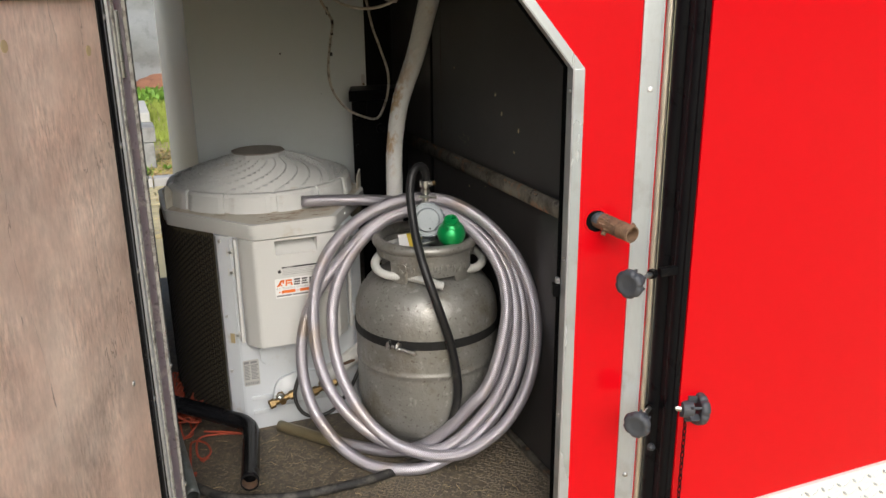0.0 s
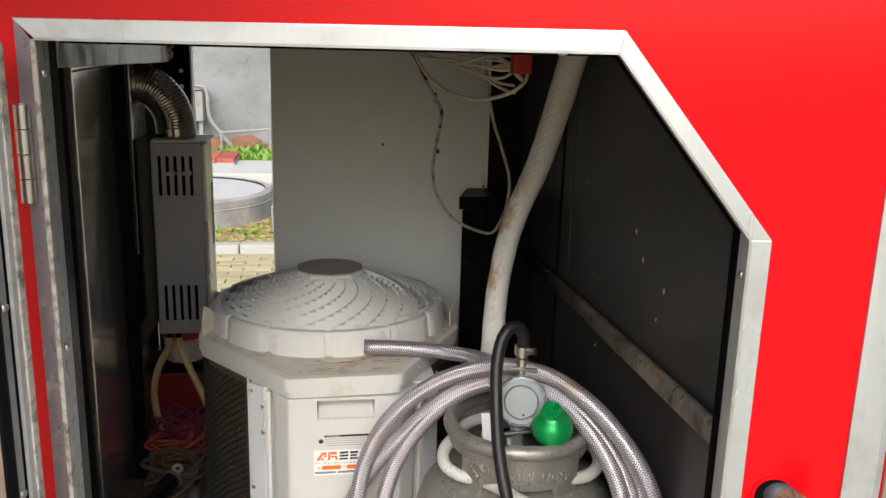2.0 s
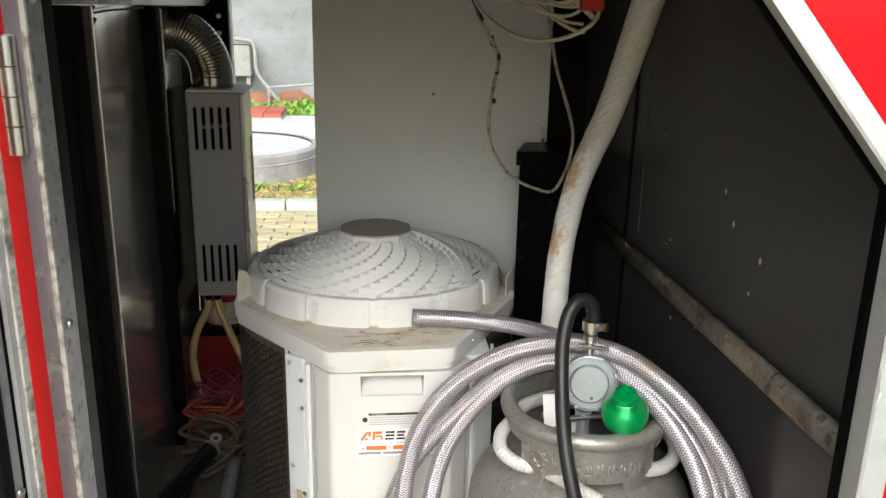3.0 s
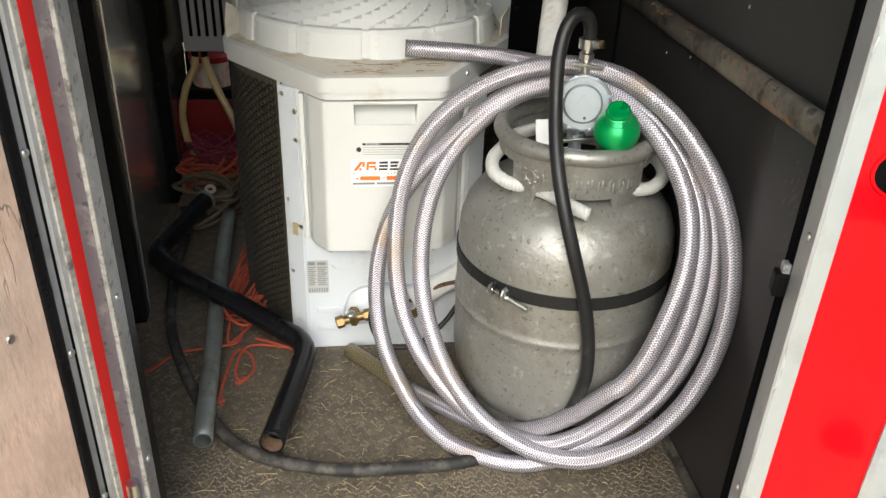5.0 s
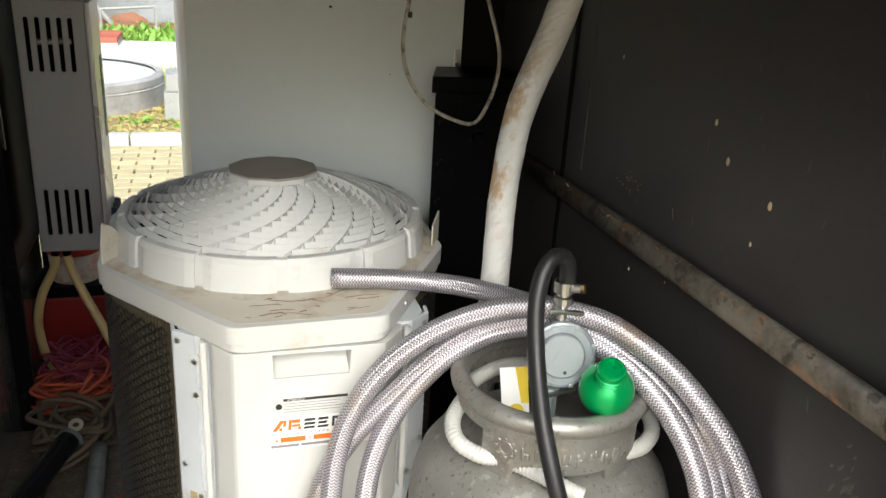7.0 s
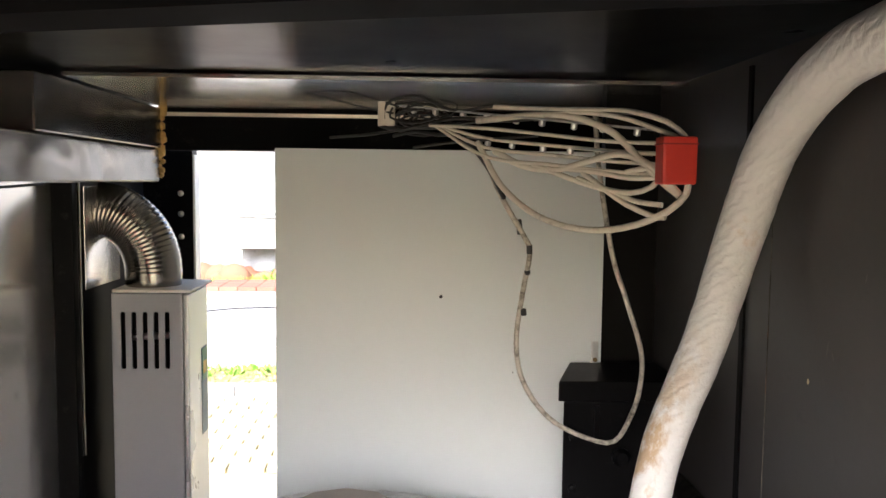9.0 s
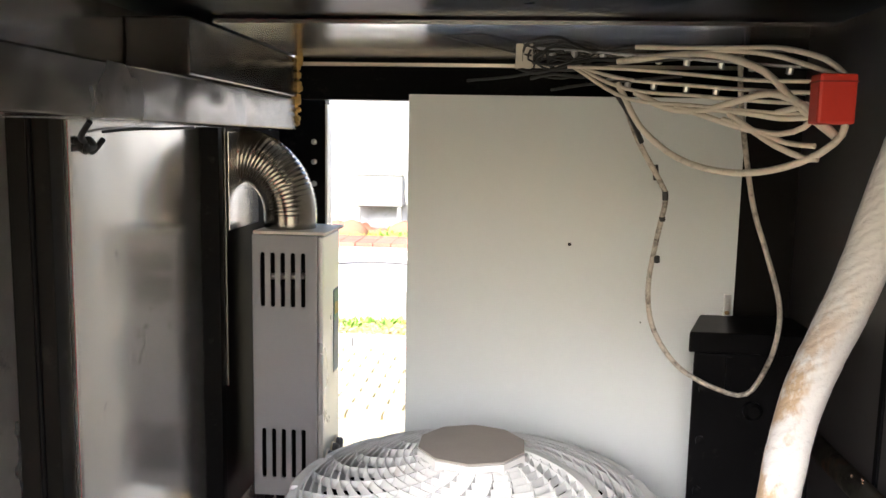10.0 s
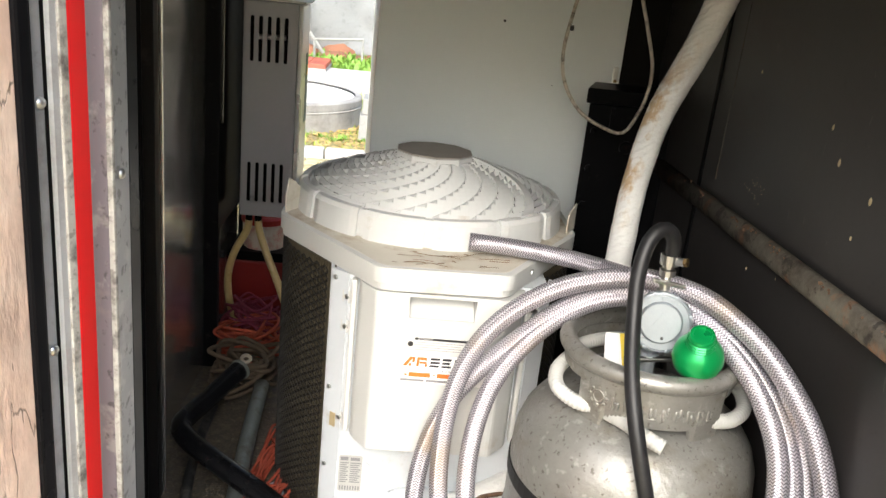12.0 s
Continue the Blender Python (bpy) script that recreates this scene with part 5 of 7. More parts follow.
    flat_text("Ar Condicionado", 0.0068, up @ Matrix.Translation((0.450, 0.4005, 0)), INK_GREY, st, "lettering", shear=0.25, space=1.65)
    bars([(0.456, 0.391, 0.460, 0.394, 0), (0.463, 0.3895, 0.497, 0.397, 0), (0.501, 0.393, 0.505, 0.3945, 0), (0.508, 0.3895, 0.542, 0.397, 0)], INK_ORANGE, "writing_bar", st)
    bars([(0.450, 0.3815, 0.488, 0.3855, 0), (0.491, 0.3815, 0.541, 0.3855, 0)], INK_GREY, "writing_bar", st)
    wl = part("warning_label", prism([(0.458, 0.4345), (0.5555, 0.4345), (0.5555, 0.4575), (0.468, 0.4575), (0.458, 0.450)], 0.0002, face), WHITE_PLASTIC, a)
    bars([(0.4675, 0.4535, 0.555, 0.4575, 0)], INK, "title_bar", wl)
    flat_text("ATENÇÃO", 0.0045, up @ Matrix.Translation((0.473, 0.4541, 0.0003)), LABEL_W, wl, "lettering", space=1.1)
    bars([(0.468, 0.4535 - 0.0042 * i, 0.549 - 0.004 * (i % 3), 0.4543 - 0.0042 * i, 0) for i in range(1, 5)], INK_GREY, "writing_bar", wl)
    part("warning_sign", lathe([(0.0045, 0), (0.0045, 0.0002)], up @ Matrix.Translation((0.4615, 0.446, 0)), 14), INK, wl)
    # rating plate on the lower panel
    low = Matrix(((1, 0, 0, 0), (0, 0, -1, 1.9625), (0, 1, 0, 0), (0, 0, 0, 1)))
    rp = part("rating_label", prism(fillet([(0.3605, 0.128), (0.4005, 0.128), (0.4005, 0.200), (0.3605, 0.200)], 0.003, 2), 0.0003, low), CORRUGATED, a, "worn greyish rating label")
    lo2 = low @ Matrix.Translation((0, 0, 0.0004))
    bars([(0.363, 0.190, 0.376, 0.197, 0), (0.380, 0.190, 0.396, 0.196, 0)], INK_GREY, "logo_shape", rp, lo2)
    bars([(0.363, 0.184 - 0.0042 * i, 0.377 - 0.003 * (i % 2), 0.1862 - 0.0042 * i, 0) for i in range(10)], INK_GREY, "writing_bar", rp, lo2)
    bars([(0.380, 0.184 - 0.0042 * i, 0.398 - 0.002 * (i % 3), 0.1862 - 0.0042 * i, 0) for i in range(10)], INK_GREY, "writing_bar", rp, lo2)
    bars([(0.363 + 0.0046 * i, 0.131, 0.3655 + 0.0046 * i, 0.139, 0) for i in range(8)], INK_GREY, "writing_bar", rp, lo2)
    # brass service valves
    for x, z in ((0.447, 0.092), (0.560, 0.106)):
        v = part("service_valve", lathe([(0.012, -0.005), (0.012, 0.02), (0.009, 0.022), (0.009, 0.034), (0, 0.034)], Matrix.Translation((x, 1.945, z)) @ Matrix.Rotation(radians(90), 4, 'X'), 6), BRASS, a, "brass service valve")
        part("valve_stem", tube([(x - 0.024, 1.925, z - 0.006), (x + 0.024, 1.925, z + 0.008)], 0.0085, 8), BRASS, v)
        part("valve_nut", lathe([(0.012, 0), (0.012, 0.013), (0.009, 0.015), (0, 0.015)], turn_to((-1, -0.15, -0.25), (x - 0.02, 1.925, z - 0.005)), 6), BRASS, v)
        part("valve_nut", lathe([(0.0115, 0), (0.0115, 0.012), (0.009, 0.014), (0, 0.014)], turn_to((1, 0, 0.3), (x + 0.02, 1.925, z + 0.006)), 6), BRASS, v)
        part("valve_cap", lathe([(0.0085, 0), (0.0085, 0.01), (0.005, 0.013), (0, 0.013)], turn_to((0, -0.4, 1), (x - 0.005, 1.925, z + 0.004)), 8), STEEL, v)
    return a


aircon()


# ---- gas cylinder ----
CYLX, CYLY, CYLR = 0.796, 1.78, 0.1755


def gas_cylinder():
    at = Matrix.Translation((CYLX, CYLY, 0))
    g = thing("gas_cylinder", (CYLX, CYLY, 0), "grey painted steel gas cylinder with a black strap, on the floor", "gas cylinder")
    R = CYLR
    prof = [(0.0, 0.028), (0.08, 0.03), (0.125, 0.042), (0.155, 0.066), (0.170, 0.098), (R, 0.135), (R, 0.18), (R, 0.225), (R, 0.233), (R + 0.0018, 0.2355), (R + 0.0022, 0.239), (R + 0.0018, 0.2425), (R, 0.245), (R, 0.253), (R, 0.29), (R, 0.345), (R - 0.003, 0.375), (R - 0.012, 0.402), (R - 0.030, 0.427), (R - 0.058, 0.446), (R - 0.095, 0.457), (0.03, 0.461), (0, 0.461)]
    bm = lathe(prof, at, 64)
    part("body", bm, CYL, g, smooth=True)
    for i in range(4):
        foot = bmesh.new()
        a0, a1 = radians(90 * i + 12), radians(90 * i + 78)
        n = 12
        prev = None
        for k in range(n + 1):
            an = a0 + (a1 - a0) * k / n
            row = [foot.verts.new((CYLX + r * math.cos(an), CYLY + r * math.sin(an), z)) for r, z in ((0.136, 0.0), (0.140, 0.0), (0.139, 0.058), (0.135, 0.058))]
            if prev:
                for q in range(4):
                    foot.faces.new((prev[q], prev[(q + 1) % 4], row[(q + 1) % 4], row[q]))
            else:
                foot.faces.new(row)
            prev = row
        foot.faces.new(prev)
        part("foot_plate", foot, CYL, g)
    # collar: rolled rim over two curved plates with hand gaps
    rim = [(CYLX + 0.1165 * math.cos(t), CYLY + 0.1165 * math.sin(t), 0.527) for t in (2 * math.pi * i / 48 for i in range(49))]
    part("collar_rim", tube(rim, 0.0125, 14), CYL, g, smooth=True)
    def collar_plate(mid, half, z0, legs):
        bm = bmesh.new()
        n = 24
        rows = []
        for k in range(n + 1):
            an = radians(mid - half + 2 * half * k / n)
            f = k / n
            low = z0 if not legs else (z0 - 0.03 if (f < 0.18 or f > 0.76) else z0 + 0.010)
            rows.append([bm.verts.new((CYLX + r * math.cos(an), CYLY + r * math.sin(an), z)) for r, z in ((0.112, low), (0.1175, low), (0.1215, 0.522), (0.1145, 0.522))])
        for p, q in zip(rows, rows[1:]):
            for c in range(4):
                bm.faces.new((p[c], p[(c + 1) % 4], q[(c + 1) % 4], q[c]))
        bm.faces.new(rows[0])
        bm.faces.new(rows[-1])
        return bm
    part("collar_plate", collar_plate(-101, 52, 0.452, True), CYL, g, "embossed collar plate", smooth=False)
    part("collar_plate", collar_plate(86, 52, 0.452, True), CYL, g)
    part("collar_band", collar_plate(-4, 40, 0.497, False), CYL, g)
    part("collar_band", collar_plate(176, 40, 0.497, False), CYL, g)
    # raised marks on the collar where the maker's name stands
    def on_collar(an, z, dy=0.0, dz=0.0, lean=0.0):
        return Matrix.Translation((CYLX, CYLY, z)) @ Matrix.Rotation(radians(an), 4, 'Z') @ Matrix.Translation((0.1188, 0, 0)) @ Matrix.Rotation(lean, 4, 'X') @ Matrix.Translation((0, dy, dz))
    emblem = bmesh.new()
    tube([on_collar(-137, 0.487) @ Vector((0, 0.0085 * math.cos(t), 0.0085 * math.sin(t))) for t in (2 * math.pi * k / 16 for k in range(17))], 0.0024, 8, emblem)
    for k in range(8):
        t = 2 * math.pi * k / 8
        bmesh.ops.create_icosphere(emblem, subdivisions=2, radius=1, matrix=on_collar(-137, 0.487, 0.0125 * math.cos(t), 0.0125 * math.sin(t)) @ Matrix.Diagonal((0.0026, 0.0032, 0.0032, 1)))
    part("embossed_emblem", emblem, CYL, g, smooth=True)
    rnd = random.Random(17)
    for i in range(9):
        bm = bmesh.new()
        tall = 0.0100 if i % 4 else 0.0115
        for dy, dz, hy, hz, lean in ((-0.0034, 0.0, 0.0021, tall, 0.05), (0.0030, rnd.choice((0.0, 0.004, -0.004)), 0.0021, tall * rnd.uniform(0.45, 1.0), 0.05), (0.0, rnd.choice((-0.008, 0.0, 0.008)), 0.0050, 0.0019, 0.0)):
            bmesh.ops.create_icosphere(bm, subdivisions=2, radius=1, matrix=on_collar(-125 + i * 8.0, 0.486 - 0.0004 * i, dy, dz, lean) @ Matrix.Diagonal((0.0024, hy * 1.35, hz * 0.92, 1)))
        part("embossed_bar", bm, CYL, g, smooth=True)
    for mid in (-139, -49, 41, 131):
        an = radians(mid)
        bm = bmesh.new()
        bmesh.ops.create_icosphere(bm, subdivisions=2, radius=1, matrix=Matrix.Translation((CYLX + 0.121 * math.cos(an), CYLY + 0.121 * math.sin(an), 0.432)) @ Matrix.Rotation(an, 4, 'Z') @ Matrix.Diagonal((0.009, 0.016, 0.007, 1)))
        part("weld", bm, CYL, g, smooth=True)
    # strap with its clamp bolt
    strap = part("strap", lathe([(R - 0.001, 0.309), (R + 0.0022, 0.309), (R + 0.0022, 0.330), (R - 0.001, 0.330)], at, 64, close=False), BAND, g, "black tensioning strap")
    an = radians(-134)
    o, t = Vector((math.cos(an), math.sin(an), 0)), Vector((-math.sin(an), math.cos(an), 0))
    c = Vector((CYLX, CYLY, 0.319)) + o * (R + 0.01)
    part("strap_ear", box((-0.004, -0.006, -0.0015), (0.004, 0.007, 0.0015), turn_to(t, c - t * 0.010), 0.0006), BAND, strap)
    part("strap_ear", box((-0.004, -0.006, -0.0015), (0.004, 0.007, 0.0015), turn_to(t, c + t * 0.002), 0.0006), BAND, strap)
    part("clamp_bolt", tube([c - t * 0.02, c + t * 0.050 + Vector((0, 0, -0.011))], 0.0040, 10), STEEL, strap, "zinc clamp bolt")
    part("clamp_nut", lathe([(0.0105, 0), (0.0105, 0.0015), (0.0085, 0.0018), (0.0085, 0.0075)], turn_to(t, c + t * 0.006), 6), STEEL, strap)
    part("clamp_head", lathe([(0.0115, 0), (0.0115, 0.0015), (0.0088, 0.0018), (0.0088, 0.006)], turn_to(-t, c - t * 0.013), 6), STEEL, strap)
    # valve
    part("valve", lathe([(0.02, 0.46), (0.02, 0.475), (0.010, 0.48), (0.010, 0.52), (0, 0.52)], Matrix.Translation((0.790, 1.765, 0)), 12), CAST, g, "dull grey cylinder valve")


def regulator():
    c = Vector((0.788, 1.741, 0.582))
    d = Vector((-0.22, -0.94, 0.18)).normalized()
    r = thing("gas_regulator", (0.79, 1.765, 0.52), "grey cast gas regulator on the cylinder valve", "regulator")
    m = turn_to(d, c)
    part("housing", lathe([(0, -0.026), (0.026, -0.026), (0.034, -0.012), (0.041, -0.008), (0.0425, -0.002), (0.041, 0.004), (0.0385, 0.005), (0.0375, 0.003), (0.029, 0.003), (0.028, 0.008), (0.026, 0.0095), (0.0, 0.0095)], m, 40), CAST, r, smooth=False)
    part("dial_mark", lathe([(0.0022, 0.0095), (0.002, 0.0105), (0, 0.0108)], m @ Matrix.Translation((0.004, -0.02, 0)), 10), INK, r)
    for i in range(5):
        a = radians(60 + i * 15)
        part("embossed_mark", box((-0.0025, -0.003, 0.0028), (0.0025, 0.003, 0.0042), m @ Matrix.Rotation(a, 4, 'Z') @ Matrix.Translation((0.0335, 0, 0)), 0.0006), CAST, r)
    part("triangle_mark", prism([(-0.012, -0.008), (0.012, -0.008), (0, 0.013)], 0.0008, m @ Matrix.Translation((0, 0.002, 0.0094)), 0.0003), CAST, r)
    for i in range(8):
        a = radians(45 * i + 20)
        part("screw", lathe([(0.0032, 0.004), (0.003, 0.006), (0, 0.0065)], m @ Matrix.Translation((0.0395 * math.cos(a), 0.0395 * math.sin(a), 0)), 8), CAST, r)
    part("inlet", lathe([(0.013, 0.515), (0.013, 0.528), (0.009, 0.53), (0.009, 0.545)], Matrix.Translation((0.790, 1.765, 0)), 12), CAST, r)
    part("wing_nut", box((-0.027, -0.004, -0.003), (0.027, 0.004, 0.003), Matrix.Translation((0.792, 1.753, 0.521)) @ Matrix.Rotation(radians(-4), 4, 'Y'), 0.002), STEEL, r)
    part("outlet", lathe([(0.010, 0.612), (0.010, 0.622), (0.007, 0.624), (0.007, 0.634), (0.007, 0.642), (0.011, 0.644), (0.011, 0.652), (0.008, 0.654), (0.008, 0.675)], Matrix.Translation((0.790, 1.757, 0)), 12), STEEL, r, "zinc hose outlet")
    part("tee_lever", box((-0.022, -0.004, -0.0025), (0.024, 0.004, 0.0025), Matrix.Translation((0.790, 1.745, 0.637)) @ Matrix.Rotation(radians(8), 4, 'Y'), 0.0015), STEEL, r)
    h = part("hose_clamp", lathe([(0.0115, 0.660), (0.0128, 0.660), (0.0128, 0.674), (0.0115, 0.674)], Matrix.Translation((0.789, 1.755, 0)), 20, close=False), STEEL, r, "screw hose clamp")
    part("clamp_screw", tube([(0.795, 1.747, 0.667), (0.805, 1.738, 0.670)], 0.0055, 10), STEEL, h)
    part("clamp_screw_head", lathe([(0.0062, 0), (0.0062, 0.005), (0, 0.006)], turn_to((0.75, -0.6, 0.2), (0.803, 1.739, 0.6695)), 6), BRASS, h)


def gas_hose():
    pts = [(0.790, 1.755, 0.663), (0.790, 1.752, 0.688), (0.782, 1.748, 0.706), (0.766, 1.742, 0.711), (0.750, 1.735, 0.695), (0.739, 1.72, 0.655), (0.734, 1.69, 0.60), (0.731, 1.655, 0.553), (0.733, 1.625, 0.513),
           (0.742, 1.602, 0.465), (0.757, 1.589, 0.41), (0.780, 1.588, 0.335), (0.796, 1.589, 0.255), (0.799, 1.591, 0.19), (0.788, 1.598, 0.13), (0.768, 1.616, 0.07), (0.738, 1.642, 0.026), (0.69, 1.632, 0.0125), (0.62, 1.612, 0.012),
           (0.528, 1.606, 0.012), (0.40, 1.612, 0.012), (0.272, 1.66, 0.012), (0.196, 1.749, 0.012), (0.124, 1.898, 0.012), (0.075, 2.05, 0.012), (0.05, 2.25, 0.012), (0.045, 2.42, 0.012)]
    g = thing("gas_hose", (0.74, 1.64, 0), "black rubber gas hose from regulator down across the floor", "hose")
    line = spline(pts, 0.012)
    cutp = min(range(len(line)), key=lambda i: (Vector(line[i]) - Vector((0.70, 1.634, 0.0125))).length)
    part("hanging_run", tube(line[:cutp + 8], 0.0101, 14), BLACK_HOSE, g)
    part("floor_run", tube(line[cutp - 8:], 0.0107, 14), DUSTY_HOSE, g, "dusty run on the floor")


def green_bottle():
    c = Vector((0.828, 1.692, 0.558))
    d = Vector((-0.20, -0.48, 0.86)).normalized()
    b = thing("green_bottle", c - Vector((0, 0, 0.033)), "shiny green plastic bottle with a ribbed neck in the collar", "bottle")
    m = turn_to(d, c)
    part("bulb", lathe([(0, -0.0335), (0.012, -0.0315), (0.023, -0.0245), (0.031, -0.0125), (0.0335, 0.0), (0.031, 0.0125), (0.024, 0.0215), (0.0185, 0.0255), (0.017, 0.027)], m, 36), GREEN, b, smooth=True)
    neck = bmesh.new()
    for i in range(3):
        lathe([(0.0165, 0.026 + i * 0.005), (0.0185, 0.0275 + i * 0.005), (0.0185, 0.029 + i * 0.005), (0.0165, 0.0305 + i * 0.005)], m, 28, bm=neck, close=False)
    lathe([(0.0165, 0.040), (0.017, 0.044), (0.0155, 0.0475), (0.0125, 0.048), (0.0115, 0.0455), (0, 0.0455)], m, 28, bm=neck, close=False)
    part("neck", neck, GREEN, b, "ribbed green neck")


def collar_contents():
    tag = thing("paper_tag", (0.765, 1.745, 0.50), "white and yellow paper tag with red print behind the regulator", "tag")
    m = Matrix.Translation((0.768, 1.792, 0.508)) @ Matrix.Rotation(radians(-14), 4, 'Z') @ Matrix.Rotation(radians(80), 4, 'X') @ Matrix.Rotation(radians(6), 4, 'Z')
    part("sheet", box((-0.032, -0.05, 0), (0.004, 0.030, 0.0006), m), LABEL_W, tag)
    part("card", box((0.010, -0.05, 0), (0.036, -0.014, 0.0006), m), LABEL_W, tag, "small white card with red print")
    part("yellow_print", lathe([(0.010, 0), (0.010, 0.0003)], m @ Matrix.Translation((-0.013, -0.030, 0.0007)), 16), YELLOW, tag)
    part("yellow_band", prism([(-0.006, -0.020), (0.004, -0.020), (0.004, 0.030), (-0.012, 0.030)], 0.0003, m @ Matrix.Translation((0, 0, 0.0007))), YELLOW, tag)
    part("red_print", box((0.018, -0.034, 0.0007), (0.034, -0.017, 0.001), m), RED_BOX, tag)
    pts = []
    for an, r, z in ((-10, 0.100, 0.480), (40, 0.102, 0.485), (90, 0.104, 0.492), (135, 0.103, 0.494), (162, 0.108, 0.490), (180, 0.128, 0.482), (194, 0.136, 0.472), (206, 0.124, 0.463), (218, 0.109, 0.462), (232, 0.108, 0.462), (246, 0.118, 0.461), (258, 0.133, 0.456), (266, 0.142, 0.451)):
        a = radians(an)
        pts.append((CYLX + r * math.cos(a), CYLY + r * math.sin(a), z))
    tagged(part("corrugated_tube", tube(spline(pts, 0.0016), 0.0100, 14, hollow=0.002, ripple=lambda s: 1 + 0.07 * math.sin(s * 2 * math.pi / 0.0055)), CORRUGATED), "white corrugated plastic tube coiled round the cylinder neck", "tube")
    pts = [(CYLX + r * math.cos(radians(an)), CYLY + r * math.sin(radians(an)), z) for an, r, z in ((-66, 0.106, 0.464), (-50, 0.112, 0.463), (-36, 0.127, 0.461), (-22, 0.138, 0.467), (-8, 0.134, 0.478), (6, 0.118, 0.484), (20, 0.105, 0.486))]
    tagged(part("corrugated_tube", tube(spline(pts, 0.0016), 0.0100, 14, hollow=0.002, ripple=lambda s: 1 + 0.07 * math.sin(s * 2 * math.pi / 0.0055)), CORRUGATED), "white corrugated plastic tube beside the cylinder collar", "tube")


def hose_coil():
    """Three and a half turns in a plane that leans back over the cylinder."""
    c, ax = Vector((0.725, 1.70, 0.315)), Vector((0.8468, -0.5319, 0))
    up = Vector((0.1411, 0.2247, 0.9642))
    nn = ax.cross(up)
    # turns of the hose: angle round the coil, radius, distance out of its plane
    keys = [(45, 0.299, -0.022), (90, 0.266, -0.02), (135, 0.276, -0.016), (180, 0.323, 0.021), (200, 0.325, 0.018), (225, 0.314, -0.005), (270, 0.272, -0.015), (315, 0.253, -0.024), (360, 0.308, -0.034), (405, 0.283, -0.016),
            (450, 0.246, -0.002), (495, 0.252, 0.002), (522, 0.278, 0.006), (540, 0.269, 0.012), (585, 0.243, 0.008), (630, 0.238, 0.008), (675, 0.285, 0.005), (720, 0.327, -0.014), (742, 0.327, -0.002), (765, 0.316, 0.007), (810, 0.297, 0.015),
            (855, 0.301, 0.023), (876, 0.296, 0.026), (900, 0.266, 0.022), (945, 0.206, 0.007), (990, 0.197, -0.007), (1035, 0.238, -0.022), (1080, 0.299, -0.035), (1125, 0.272, -0.005), (1170, 0.22, 0.019), (1205, 0.217, 0.02)]
    pts = [(0.544, 1.988, 0.595), (0.63, 1.982, 0.591), (0.70, 1.960, 0.589), (0.745, 1.93, 0.589), (0.785, 1.875, 0.594), (0.825, 1.80, 0.600)]
    for k in spline([(t / 100, r, n) for t, r, n in keys], 0.11):
        t = radians(k.x * 100)
        p = c + ax * (k.y * math.sin(t)) + up * (k.y * math.cos(t)) + nn * k.z
        p.z = max(p.z, 0.0155)
        pts.append(tuple(p))
    pts += [(0.833, 1.566, 0.185), (0.776, 1.598, 0.106), (0.722, 1.636, 0.052), (0.664, 1.688, 0.022), (0.605, 1.745, 0.0155), (0.537, 1.809, 0.0155), (0.485, 1.872, 0.0155), (0.436, 1.93, 0.0155)]
    body = spline(pts, 0.014)
    h = thing("braided_hose", (0.72, 1.62, 0), "coiled clear braided hose leaning round the gas cylinder", "hose")
    n = len(body) - 12
    part("coil", tube(body[:n + 1], 0.0142, 20, hollow=0.003, uv=True), BRAID, h)
    part("hose_end", tube(body[n:], 0.0143, 20, hollow=0.003, uv=True), BRAID_OLD, h, "yellowed hose end on the floor")


gas_cylinder()
regulator()
gas_hose()
green_bottle()
collar_contents()
hose_coil()


# ---- white wrapped pipe ----
def wrapped_pipe():
    pts = [(0.556, 1.936, 0.128), (0.60, 1.942, 0.146), (0.65, 1.955, 0.168), (0.735, 1.99, 0.21), (0.785, 2.018, 0.33), (0.796, 2.014, 0.48), (0.799, 2.016, 0.60), (0.814, 2.05, 0.70), (0.850, 2.10, 0.81), (0.907, 2.13, 0.93), (0.942, 2.13, 1.05), (0.950, 2.07, 1.15), (0.950, 1.97, 1.208), (0.954, 1.87, 1.228), (0.957, 1.70, 1.232)]
    path = spline(pts, 0.006)
    rnd = random.Random(5)
    w = [rnd.uniform(0.985, 1.015) for _ in range(400)]
    p = thing("wrapped_pipe", (0.735, 2.0, 0), "white tape-wrapped insulated refrigerant pipe with rusty stains", "pipe")
    part("insulation", tube(path, 0.0225, 24, ripple=lambda s: (0.96 + 0.24 * min(1.0, max(0.0, (s - 0.75) / 0.4)) + 0.014 * ((s / 0.028) % 1.0)) * w[int(s / 0.028)]), WRAP, p)
    part("copper_line", tube(spline([(0.575, 1.93, 0.115), (0.60, 1.925, 0.155), (0.64, 1.93, 0.165), (0.66, 1.955, 0.158)], 0.008), 0.004, 10), RUST, p, "thin copper line")
    part("black_wire", tube(spline([(0.50, 1.93, 0.16), (0.478, 1.915, 0.10), (0.50, 1.90, 0.05), (0.56, 1.895, 0.045), (0.62, 1.92, 0.08), (0.67, 1.95, 0.14)], 0.01), 0.005, 10), CABLE_B, p, "black power cable")


wrapped_pipe()


